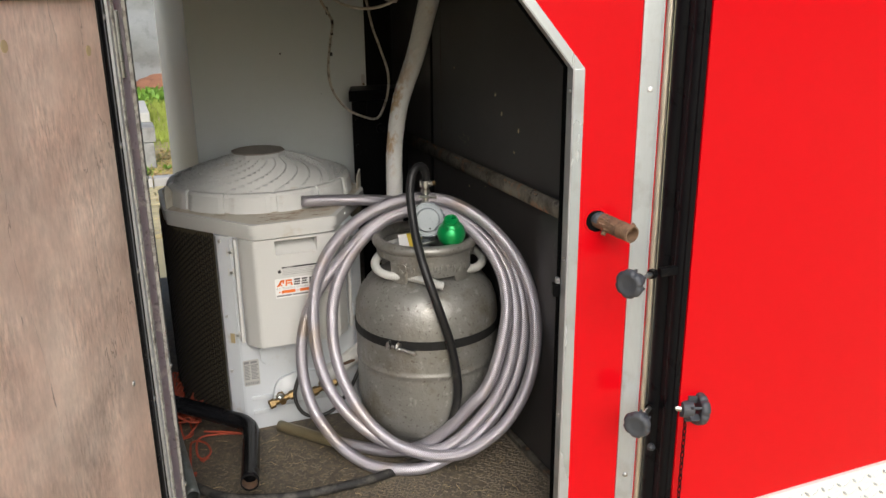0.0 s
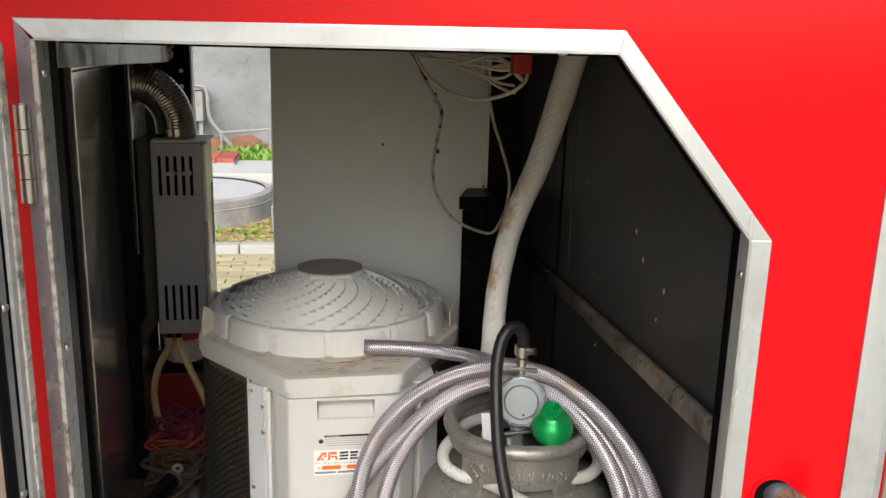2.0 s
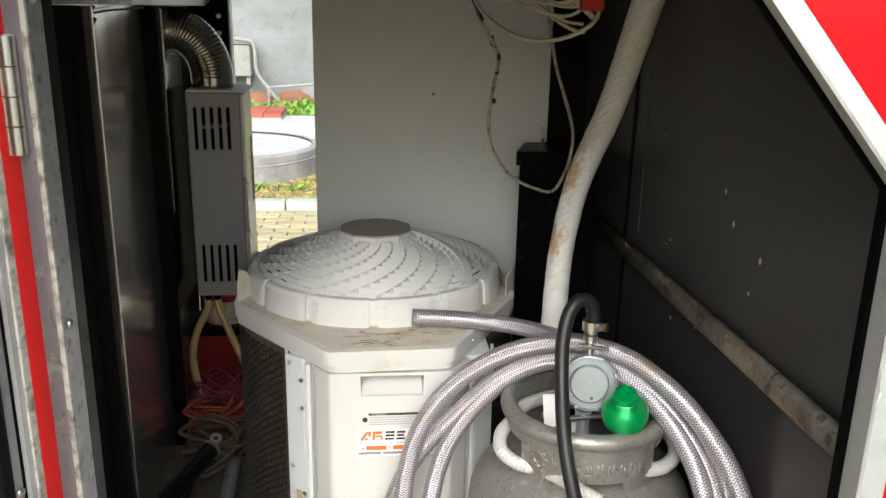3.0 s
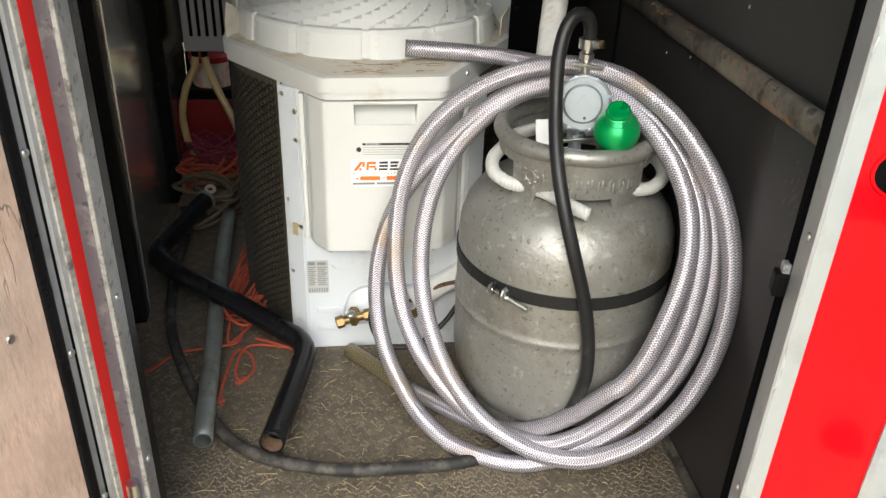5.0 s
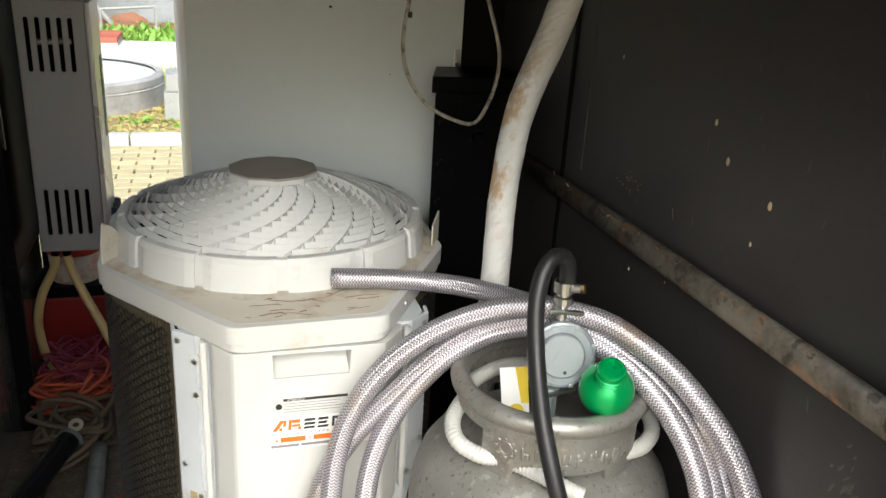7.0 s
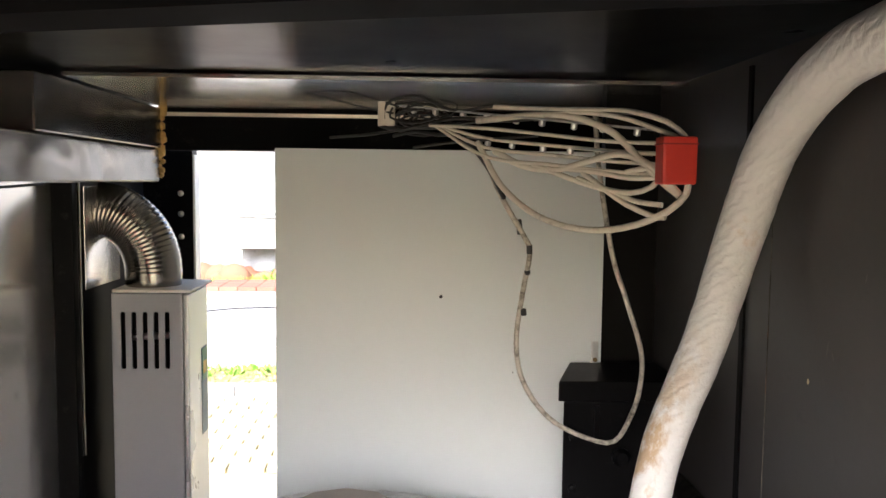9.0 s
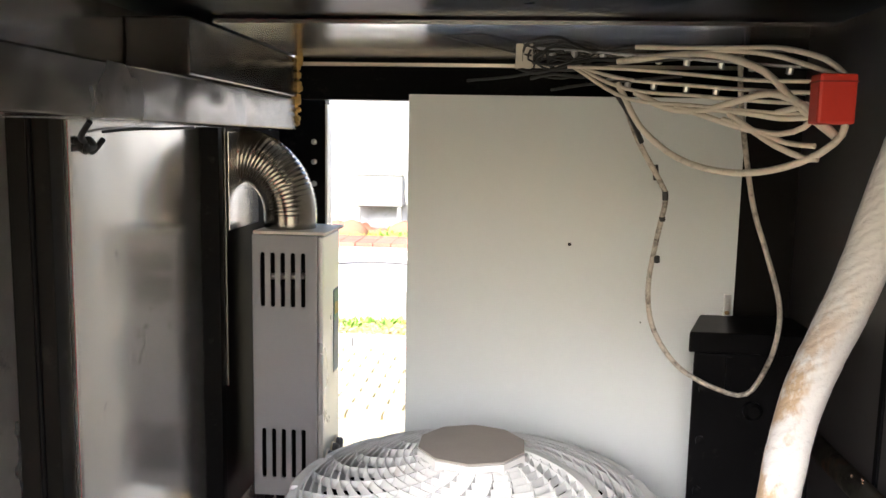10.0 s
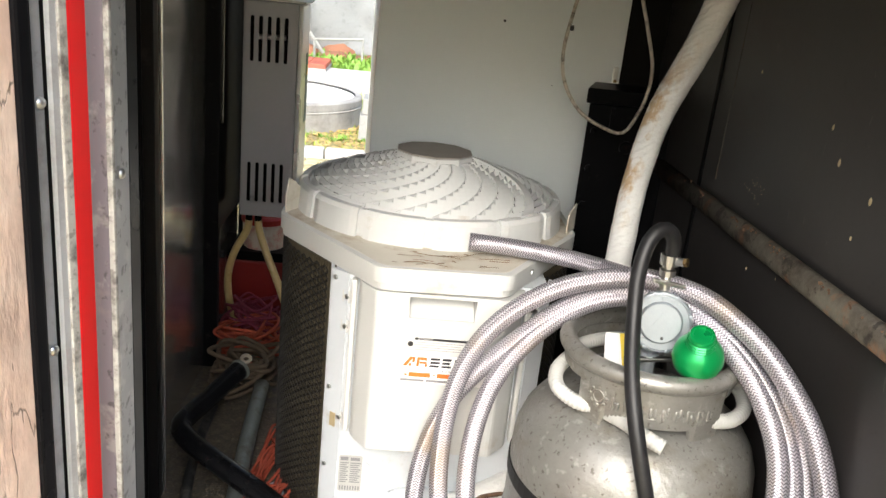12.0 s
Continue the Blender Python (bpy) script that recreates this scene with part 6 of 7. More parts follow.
# ---- heater on the left wall ----
def heater():
    h = thing("water_heater", (0.1, 2.81, 0.38), "grey gas water heater with slotted sides on the black wall", "water heater")
    body = part("body", box((0.034, 2.738, 0.384), (0.160, 2.886, 0.898), bevel=0.003), HEATER, h, "grey enamelled casing")
    cutters = [box((0.0375, 2.7415, 0.388), (0.1575, 2.884, 0.894))]
    for z0, z1 in ((0.760, 0.864), (0.421, 0.520)):
        for i in range(5):
            x = 0.0505 + i * 0.0195
            cutters.append(prism(fillet([(x, z0), (x + 0.0088, z0), (x + 0.0088, z1), (x, z1)], 0.0042, 4), 0.02, Matrix(((1, 0, 0, 0), (0, 0, -1, 2.7475), (0, 1, 0, 0), (0, 0, 0, 1)))))
    cut(body, cutters)
    # black plate added inside so the slots read as full shade
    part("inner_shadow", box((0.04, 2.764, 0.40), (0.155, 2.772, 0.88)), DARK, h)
    part("burner_pipe", tube([(0.06, 2.757, 0.815), (0.13, 2.757, 0.818)], 0.006, 8), STEEL, h)
    part("front_cover", box((0.1605, 2.742, 0.388), (0.170, 2.884, 0.894), bevel=0.003), HEATER_FRONT, h, "silvery front cover")
    part("top_plate", box((0.036, 2.74, 0.8985), (0.176, 2.90, 0.904), bevel=0.001), CREAM, h)
    lab = part("energy_label", box((0.1703, 2.83, 0.61), (0.1709, 2.872, 0.78)), INK_BLUE, h, "green and blue energy label")
    part("label_field", box((0.1711, 2.833, 0.715), (0.1714, 2.869, 0.777)), INK_GREEN, lab)
    part("label_field", box((0.1716, 2.838, 0.728), (0.1719, 2.864, 0.752)), YELLOW, lab)
    for y in (2.775, 2.815, 2.85):
        kb = part("control_knob", lathe([(0.012, 0), (0.0115, 0.012), (0.008, 0.016), (0, 0.016)], turn_to((1, 0, 0), (0.170, y, 0.455)), 16), KNOB, h)
        part("knob_ring", lathe([(0.015, 0.0005), (0.015, 0.003), (0.0125, 0.004)], turn_to((1, 0, 0), (0.170, y, 0.455)), 16, close=False), CHROME, kb)
    for x in (0.052, 0.075):
        part("connector", lathe([(0.009, -0.024), (0.009, -0.002)], Matrix.Translation((x, 2.775, 0.384)), 8), BLACK_STEEL, h)
    path = [(0.088, 2.815, 0.903 + 0.02 * i / 3) for i in range(4)]
    path += [(-0.008 + 0.096 * math.cos(t), 2.815, 0.927 + 0.116 * math.sin(t)) for t in (math.pi / 2 * i / 110 for i in range(1, 111))]
    part("flue_duct", tube(path, 0.050, 28, ripple=lambda s: 1 + 0.035 * abs(math.sin(s * math.pi / 0.0075))), FOIL, h, "flexible aluminium flue elbow")
    part("wall_flange", box((-0.0048, 2.722, 0.905), (-0.002, 2.895, 1.088), bevel=0.0008), BLACK_GLOSS, h, "bright dented sheet behind the duct")
    for pts in ([(0.052, 2.775, 0.362), (0.046, 2.775, 0.33), (0.016, 2.78, 0.27), (0.000, 2.785, 0.20), (0.006, 2.79, 0.12), (0.03, 2.79, 0.06), (0.06, 2.77, 0.02)],
                    [(0.075, 2.775, 0.362), (0.08, 2.775, 0.33), (0.105, 2.76, 0.27), (0.14, 2.735, 0.20), (0.175, 2.70, 0.12), (0.19, 2.66, 0.03)]):
        pts = [(x + 0.006, y - 0.04, z + 0.004) for x, y, z in pts]
        tagged(part("water_tube", tube(spline(pts, 0.01), 0.0095, 14), YELLOW_TUBE), "yellowed clear water tube below the heater", "tube")
    h.location += Vector((0.006, -0.04, 0.004))


heater()


# ---- cables under the ceiling ----
def cables():
    rb = thing("junction_box", (0.845, 2.06, 1.10), "small red plastic junction box hanging on cables", "junction box")
    part("case", box((-0.018, -0.014, -0.0245), (0.018, 0.014, 0.0245), Matrix.Translation((0.842, 2.06, 1.129)), 0.003), RED_BOX, rb)
    part("lid_line", box((-0.0185, -0.0145, 0.016), (0.0185, 0.0145, 0.0175), Matrix.Translation((0.842, 2.06, 1.129))), DARK_RED, rb)
    rnd = random.Random(21)
    def cable(pts, r, m, lb):
        tagged(part("cable", tube(spline(pts, 0.012), r, 8), m), lb, "cable", group="ceiling cables")
    white = "dusty white cable looping under the ceiling"
    # white cables that loop out to the junction box
    cable([(0.65, 2.22, 1.179), (0.722, 2.168, 1.183), (0.76, 2.137, 1.176), (0.79, 2.11, 1.159), (0.81, 2.094, 1.135), (0.828, 2.076, 1.112), (0.846, 2.058, 1.093)], 0.0040, CABLE_W, white)
    cable([(0.651, 2.22, 1.154), (0.661, 2.213, 1.133), (0.677, 2.203, 1.103), (0.708, 2.181, 1.073), (0.742, 2.155, 1.057), (0.779, 2.124, 1.053), (0.812, 2.094, 1.061), (0.838, 2.067, 1.077), (0.851, 2.052, 1.095), (0.852, 2.052, 1.108)], 0.0038, CABLE_W, white)
    cable([(0.67, 2.207, 1.143), (0.701, 2.185, 1.125), (0.735, 2.159, 1.12), (0.766, 2.133, 1.129), (0.796, 2.107, 1.137), (0.823, 2.081, 1.123), (0.847, 2.057, 1.093)], 0.0040, CABLE_W, white)
    cable([(0.712, 2.176, 1.126), (0.746, 2.15, 1.112), (0.778, 2.124, 1.10), (0.806, 2.098, 1.095), (0.824, 2.081, 1.102), (0.83, 2.074, 1.114), (0.823, 2.081, 1.122), (0.801, 2.10, 1.117)], 0.0032, CABLE_W, white)
    cable([(0.669, 2.207, 1.195), (0.716, 2.172, 1.19), (0.765, 2.133, 1.186), (0.803, 2.098, 1.182), (0.834, 2.067, 1.169), (0.85, 2.055, 1.153)], 0.0030, CABLE_W, white)
    cable([(0.762, 2.137, 1.117), (0.783, 2.12, 1.099), (0.802, 2.10, 1.083), (0.825, 2.081, 1.071), (0.836, 2.07, 1.07)], 0.0032, CABLE_W, white)
    cable([(0.735, 2.159, 1.123), (0.777, 2.124, 1.117), (0.806, 2.098, 1.111), (0.832, 2.072, 1.112)], 0.0030, CABLE_W, white)
    cable([(0.757, 2.142, 1.111), (0.79, 2.113, 1.096), (0.811, 2.094, 1.086), (0.833, 2.072, 1.083)], 0.0028, CABLE_W, white)
    cable([(0.682, 2.198, 1.18), (0.739, 2.155, 1.185), (0.789, 2.11, 1.178), (0.822, 2.08, 1.164), (0.843, 2.06, 1.153)], 0.0026, CABLE_W, white)
    for i in range(4):
        z, e = 1.165 - 0.011 * i, rnd.uniform(-0.01, 0.01)
        cable([(0.60 + e, 2.25, 1.175), (0.66, 2.21 + e, z + 0.004), (0.73, 2.16 + e, z - 0.006), (0.79 + e, 2.115, z - 0.014), (0.836, 2.07, z - 0.018)], 0.0022, CABLE_W, white)
    # black tangle beside the terminal block
    dark = "black cable in a tangle under the ceiling"
    cable([(0.433, 2.32, 1.22), (0.471, 2.32, 1.211), (0.518, 2.303, 1.199), (0.548, 2.285, 1.192)], 0.0012, CABLE_B, dark)
    cable([(0.433, 2.32, 1.22), (0.479, 2.32, 1.223), (0.517, 2.303, 1.214), (0.555, 2.281, 1.20)], 0.0012, CABLE_B, dark)
    cable([(0.537, 2.292, 1.185), (0.539, 2.291, 1.203), (0.555, 2.281, 1.212), (0.583, 2.264, 1.212), (0.608, 2.248, 1.198), (0.631, 2.233, 1.191), (0.669, 2.207, 1.196), (0.716, 2.172, 1.188), (0.765, 2.133, 1.184), (0.817, 2.085, 1.179)], 0.0022, CABLE_B, dark)
    cable([(0.529, 2.296, 1.178), (0.555, 2.281, 1.17), (0.591, 2.259, 1.177), (0.625, 2.237, 1.183), (0.676, 2.203, 1.178), (0.717, 2.172, 1.179)], 0.0024, CABLE_B, dark)
    cable([(0.464, 2.32, 1.162), (0.518, 2.303, 1.166), (0.57, 2.272, 1.172), (0.625, 2.237, 1.176), (0.669, 2.207, 1.179)], 0.0018, CABLE_B, dark)
    cable([(0.574, 2.27, 1.148), (0.612, 2.246, 1.153), (0.657, 2.216, 1.156), (0.717, 2.172, 1.159)], 0.0018, CABLE_B, dark)
    cable([(0.548, 2.285, 1.163), (0.577, 2.268, 1.168), (0.605, 2.251, 1.163), (0.638, 2.229, 1.165)], 0.0022, CABLE_B, dark)
    for i in range(7):
        o, q = Vector((0.563 + rnd.uniform(-.012, .03), 2.275 + rnd.uniform(-.012, .012), 1.189 + rnd.uniform(-.012, .008))), rnd.uniform(0.7, 1.2)
        cable([o + Vector((0.030 * q * math.cos(t) + 0.003 * j, -0.016 * q * math.cos(t), 0.013 * q * math.sin(t))) for j, t in enumerate(0.4 * i + 1.05 * k for k in range(8))], rnd.choice((0.0014, 0.0020)), CABLE_B, dark)
    cable([(0.632, 2.233, 1.161), (0.651, 2.235, 1.143), (0.672, 2.26, 1.118), (0.692, 2.285, 1.085)], 0.0034, CABLE_B, "taped black cable under the ceiling")
    cable([(0.655, 2.28, 1.165), (0.69, 2.31, 1.09), (0.728, 2.335, 1.03), (0.736, 2.34, 1.008), (0.728, 2.35, 0.95), (0.722, 2.36, 0.88), (0.735, 2.37, 0.82), (0.775, 2.38, 0.765), (0.83, 2.383, 0.735), (0.872, 2.383, 0.729), (0.892, 2.365, 0.775), (0.900, 2.355, 0.82), (0.898, 2.35, 0.87), (0.874, 2.35, 0.945), (0.855, 2.35, 1.0), (0.838, 2.35, 1.085), (0.826, 2.34, 1.15), (0.82, 2.33, 1.20)], 0.0036, CABLE_DIRTY, "single dusty white cable hanging in a loop")
    for z, ln in ((1.014, 0.006), (0.982, 0.0025), (0.925, 0.004), (1.045, 0.010)):
        t = (1.05 - z) / 0.15
        x = 0.7185 if z > 1.04 else 0.7345 - 0.008 * max(0, t - 0.25)
        tagged(part("tape_wrap", rod((x + (0.001 if z < 1.03 else 0.003), 2.335 + 0.02 * t, z - ln), (x, 2.333 + 0.02 * t, z + ln), 0.0041, 8), CABLE_B), "scrap of black tape on the hanging cable", "tape", group="tape wraps")
    for p0, p1, n in ((Vector((0.555, 2.30, 1.203)), Vector((0.826, 2.10, 1.163)), 9), (Vector((0.645, 2.245, 1.160)), Vector((0.826, 2.10, 1.136)), 6)):
        d = (p1 - p0)
        ux = d.normalized()
        uy = Vector((0, 0, 1)).cross(ux).normalized()
        uz = ux.cross(uy)
        m = Matrix(((ux.x, uy.x, uz.x, p0.x), (ux.y, uy.y, uz.y, p0.y), (ux.z, uy.z, uz.z, p0.z), (0, 0, 0, 1)))
        st = tagged(part("perforated_strip", box((0, -0.011, -0.0012), (d.length, 0.011, 0.0012), m, 0.0005), ALU_WORN), "dull zinc perforated mounting strip under the ceiling", "strip", group="mounting strips")
        for k in range(n):
            x = d.length * (k + 0.6) / n
            part("slot", box((x + 0.008, -0.008, -0.0022), (x + 0.016, 0.008, -0.0014), m), DARK, st)
            part("stud", lathe([(0.0040, 0), (0.0040, 0.006), (0, 0.0075)], m @ Matrix.Translation((x, 0.003 * (-1) ** k, -0.0013)) @ Matrix.Rotation(math.pi, 4, 'X'), 8), STEEL, st)
    tagged(part("terminal_block", box((0.528, 2.29, 1.176), (0.550, 2.31, 1.208), bevel=0.002), CABLE_W), "small white terminal block under the ceiling", "terminal")


cables()


# ---- loose things on the floor ----
def floor_things():
    g = [(0.193, 1.682, 0.0215), (0.176, 1.95, 0.035), (0.158, 2.22, 0.05), (0.150, 2.44, 0.062)]
    tagged(part("steel_pipe", tube(spline(g, 0.03), 0.0165, 20, hollow=0.0025), GREY_PIPE), "straight grey steel pipe lying on the floor", "pipe")
    b = [(0.313, 1.618, 0.0665), (0.334, 1.74, 0.06), (0.352, 1.85, 0.055), (0.352, 1.888, 0.055), (0.338, 1.916, 0.057), (0.31, 1.94, 0.060), (0.22, 2.012, 0.075), (0.12, 2.09, 0.088), (0.06, 2.14, 0.096), (0.038, 2.17, 0.103), (0.040, 2.20, 0.108), (0.062, 2.25, 0.115), (0.092, 2.325, 0.126), (0.112, 2.372, 0.134)]
    bp = tagged(part("bent_pipe", tube(spline(b, 0.012), 0.0205, 22, hollow=0.003), BLACK_PIPE), "glossy black painted bent steel pipe on the floor", "pipe")
    part("bracket_end", lathe([(0.0212, 0.0), (0.0232, 0.0), (0.0238, 0.007), (0.0222, 0.009), (0.0212, 0.006)], turn_to((0.42, 0.88, 0.16), (0.110, 2.368, 0.133)), 22, close=False), GREY_PIPE, bp, "bare steel end collar")
    part("rusty_bore", lathe([(0.0172, 0.0), (0.0172, -0.03)], turn_to((-0.17, -0.98, 0.05), (0.3132, 1.6195, 0.0665)), 20, close=False), RUST, bp, "rust inside the open end")
    part("end_eye", lathe([(0.006, 0.0), (0.012, 0.0), (0.0135, 0.003), (0.012, 0.006), (0.006, 0.006)], turn_to((0.1, -0.55, 0.83), (0.122, 2.386, 0.152)), 20, close=False), CHROME, bp, "bright steel eye")
    rnd = random.Random(9)
    def rope(name, centre, size, n, r, m, label, lift=0.0, seed=0):
        rr = random.Random(seed)
        pts = []
        a = rr.uniform(0, 6)
        for i in range(n):
            a += rr.uniform(1.3, 2.6)
            q = rr.uniform(0.45, 1.0)
            pts.append((centre[0] + size[0] * q * math.cos(a), centre[1] + size[1] * q * math.sin(a), r + centre[2] + rr.uniform(0, lift)))
        tagged(part(name, tube(spline(pts, 0.010), r, 7), m), label, "rope")
    rope("rope", (0.075, 2.66, 0.03), (0.10, 0.11), 60, 0.0036, ORANGE, "heap of orange braided rope behind the pipes", 0.09, 1)
    rope("rope", (0.08, 2.74, 0.06), (0.09, 0.09), 50, 0.0032, PINK, "tangled magenta rope on the heap", 0.08, 2)
    rope("rope", (0.10, 2.50, 0.02), (0.09, 0.10), 34, 0.0055, BROWN_ROPE, "dusty brown rope coil under the pipes", 0.09, 3)
    rope("rope", (0.225, 2.14, 0.0), (0.05, 0.19), 64, 0.0030, ORANGE, "orange braided rope beside the unit", 0.05, 4)
    pts = [(0.046, 1.887, 0.006), (0.07, 1.91, 0.005), (0.10, 1.95, 0.005), (0.14, 1.962, 0.006), (0.19, 1.95, 0.02), (0.22, 1.98, 0.012), (0.22, 2.06, 0.006)]
    tagged(part("rope", tube(spline(pts, 0.008), 0.0028, 8), ORANGE), "loose orange rope end on the floor", "rope")
    pts = [(0.20, 1.80, 0.005), (0.205, 1.88, 0.005), (0.215, 1.95, 0.006), (0.245, 1.94, 0.005), (0.255, 1.89, 0.005), (0.235, 1.86, 0.005), (0.222, 1.89, 0.006), (0.235, 1.96, 0.008), (0.29, 1.965, 0.006), (0.34, 1.945, 0.006), (0.31, 1.955, 0.012), (0.25, 1.99, 0.008)]
    tagged(part("rope", tube(spline(pts, 0.008), 0.0028, 8), ORANGE), "frayed orange rope end on the floor", "rope")
    for x, y in ((0.046, 1.887), (0.238, 1.852), (0.20, 1.80)):
        bm = bmesh.new()
        for i in range(9):
            a = rnd.uniform(0, 6.28)
            tube([(x, y, 0.006), (x + 0.013 * math.cos(a), y + 0.013 * math.sin(a), 0.004 + rnd.uniform(0, .006))], 0.0012, 5, bm)
        tagged(part("rope_fray", bm, ORANGE), "frayed orange rope tuft", "rope")
    # crate and pail behind
    c = thing("red_crate", (0.05, 2.95, 0), "dark red plastic crate with a black lid at the back", "crate")
    part("crate_body", box((-0.025, 2.89, 0.03), (0.19, 3.04, 0.198), bevel=0.006), DARK_RED, c)
    part("crate_lid", box((-0.027, 2.885, 0.200), (0.194, 3.045, 0.226), bevel=0.004), BLACK_STEEL, c)
    part("crate_foot", box((-0.02, 2.895, 0.0), (0.185, 3.035, 0.029), bevel=0.004), KNOB, c)
    p = thing("pail", (0.06, 2.96, 0.226), "small pink and white printed pail on the red crate", "pail")
    part("pail_body", lathe([(0.056, 0.227), (0.060, 0.296), (0.060, 0.297), (0.0, 0.297)], Matrix.Translation((0.062, 2.956, 0)), 28), PINK_PAIL, p)
    part("pail_lid", lathe([(0.062, 0.298), (0.064, 0.302), (0.063, 0.314), (0.055, 0.318), (0.0, 0.318)], Matrix.Translation((0.062, 2.956, 0)), 28), RED_BOX, p, "red pail lid")
    # raised tread of the rubber mat: small bent bars in a woven order
    tv, tf = [], []
    step = 0.0098
    for iy in range(82):
        for ix in range(97):
            x, y = 0.03 + ix * step + (step / 2 if iy % 2 else 0) + rnd.uniform(-.0007, .0007), 1.30 + iy * step * 0.98 + rnd.uniform(-.0007, .0007)
            if x > 0.972 or y < 1.52 - (x + 0.06) * 0.2825 + 0.02:
                continue
            worn = noise.noise(Vector((x * 7, y * 7, 2.0))) * 0.9 + 0.22 + (y - 1.58) * 2.6
            if rnd.random() < worn:
                continue
            a = radians(45 if (ix + iy) % 2 else -45) + rnd.uniform(-.12, .12)
            u, v = Vector((math.cos(a), math.sin(a), 0)) * 0.0043, Vector((-math.sin(a), math.cos(a), 0)) * 0.0015
            bend = v * (1.1 if ix % 3 else -1.1)
            k = len(tv)
            o = Vector((x, y, 0))
            for p in (o - u, o + bend, o + u):
                tv.extend([tuple(p - v), tuple(p - v * 0.6 + Vector((0, 0, 0.0014))), tuple(p + v * 0.6 + Vector((0, 0, 0.0014))), tuple(p + v)])
            for q in (k, k + 4):
                tf.extend([(q, q + 1, q + 5, q + 4), (q + 1, q + 2, q + 6, q + 5), (q + 2, q + 3, q + 7, q + 6)])
            tf.extend([(k, k + 3, k + 2, k + 1), (k + 8, k + 9, k + 10, k + 11)])
    me = bpy.data.meshes.new("mat_tread")
    me.from_pydata(tv, [], tf)
    me.materials.append(TREAD)
    tagged(new("mat_tread", me), "worn raised tread pattern of the rubber floor", "floor tread", kind="stuff")
    # litter
    bm = bmesh.new()
    for i in range(420):
        x, y = rnd.uniform(0.1, 0.97), 1.35 + 0.75 * rnd.random() ** 1.2
        if (x - CYLX) ** 2 + (y - CYLY) ** 2 < 0.02:
            continue
        a, ln = rnd.uniform(0, 6.28), 0.004 + 0.034 * rnd.random() ** 3.2
        d = Vector((math.cos(a), math.sin(a), 0)) * ln
        mid = Vector((x, y, 0.003)) + d * 0.5 + Vector((-d.y, d.x, 0)) * rnd.uniform(-.09, .09)
        tube([(x, y, 0.0016), mid, (x + d.x, y + d.y, 0.0016)], rnd.uniform(0.0003, 0.0007), 4, bm)
    tagged(part("straw_litter", bm, STRAW, kind="stuff"), "scattered dry straw on the rubber floor", "straw")
    gv, gf = [], []
    for i in range(5200):
        x, y = rnd.uniform(0.06, 0.97), 1.33 + 0.85 * rnd.random() ** 1.2
        q = 0.0004 + 0.0021 * rnd.random() ** 4
        k, a = len(gv), rnd.uniform(0, 6.28)
        ux, uy, w = q * math.cos(a), q * math.sin(a), rnd.uniform(0.5, 1.3)
        gv.extend([(x + ux, y + uy, q * 0.6), (x - uy * w, y + ux * w, q * 0.5), (x - ux, y - uy, q * 0.7), (x + uy * w, y - ux * w, q * 0.5), (x, y, q * 1.3), (x, y, 0.0)])
        gf.extend([(k, k + 1, k + 4), (k + 1, k + 2, k + 4), (k + 2, k + 3, k + 4), (k + 3, k, k + 4), (k + 1, k, k + 5), (k + 2, k + 1, k + 5), (k + 3, k + 2, k + 5), (k, k + 3, k + 5)])
    me = bpy.data.meshes.new("crumb_litter")
    me.from_pydata(gv, [], gf)
    me.materials.append(CRUMB)
    tagged(new("crumb_litter", me), "brown grit and crumbs on the rubber floor", "crumbs", kind="stuff")


floor_things()


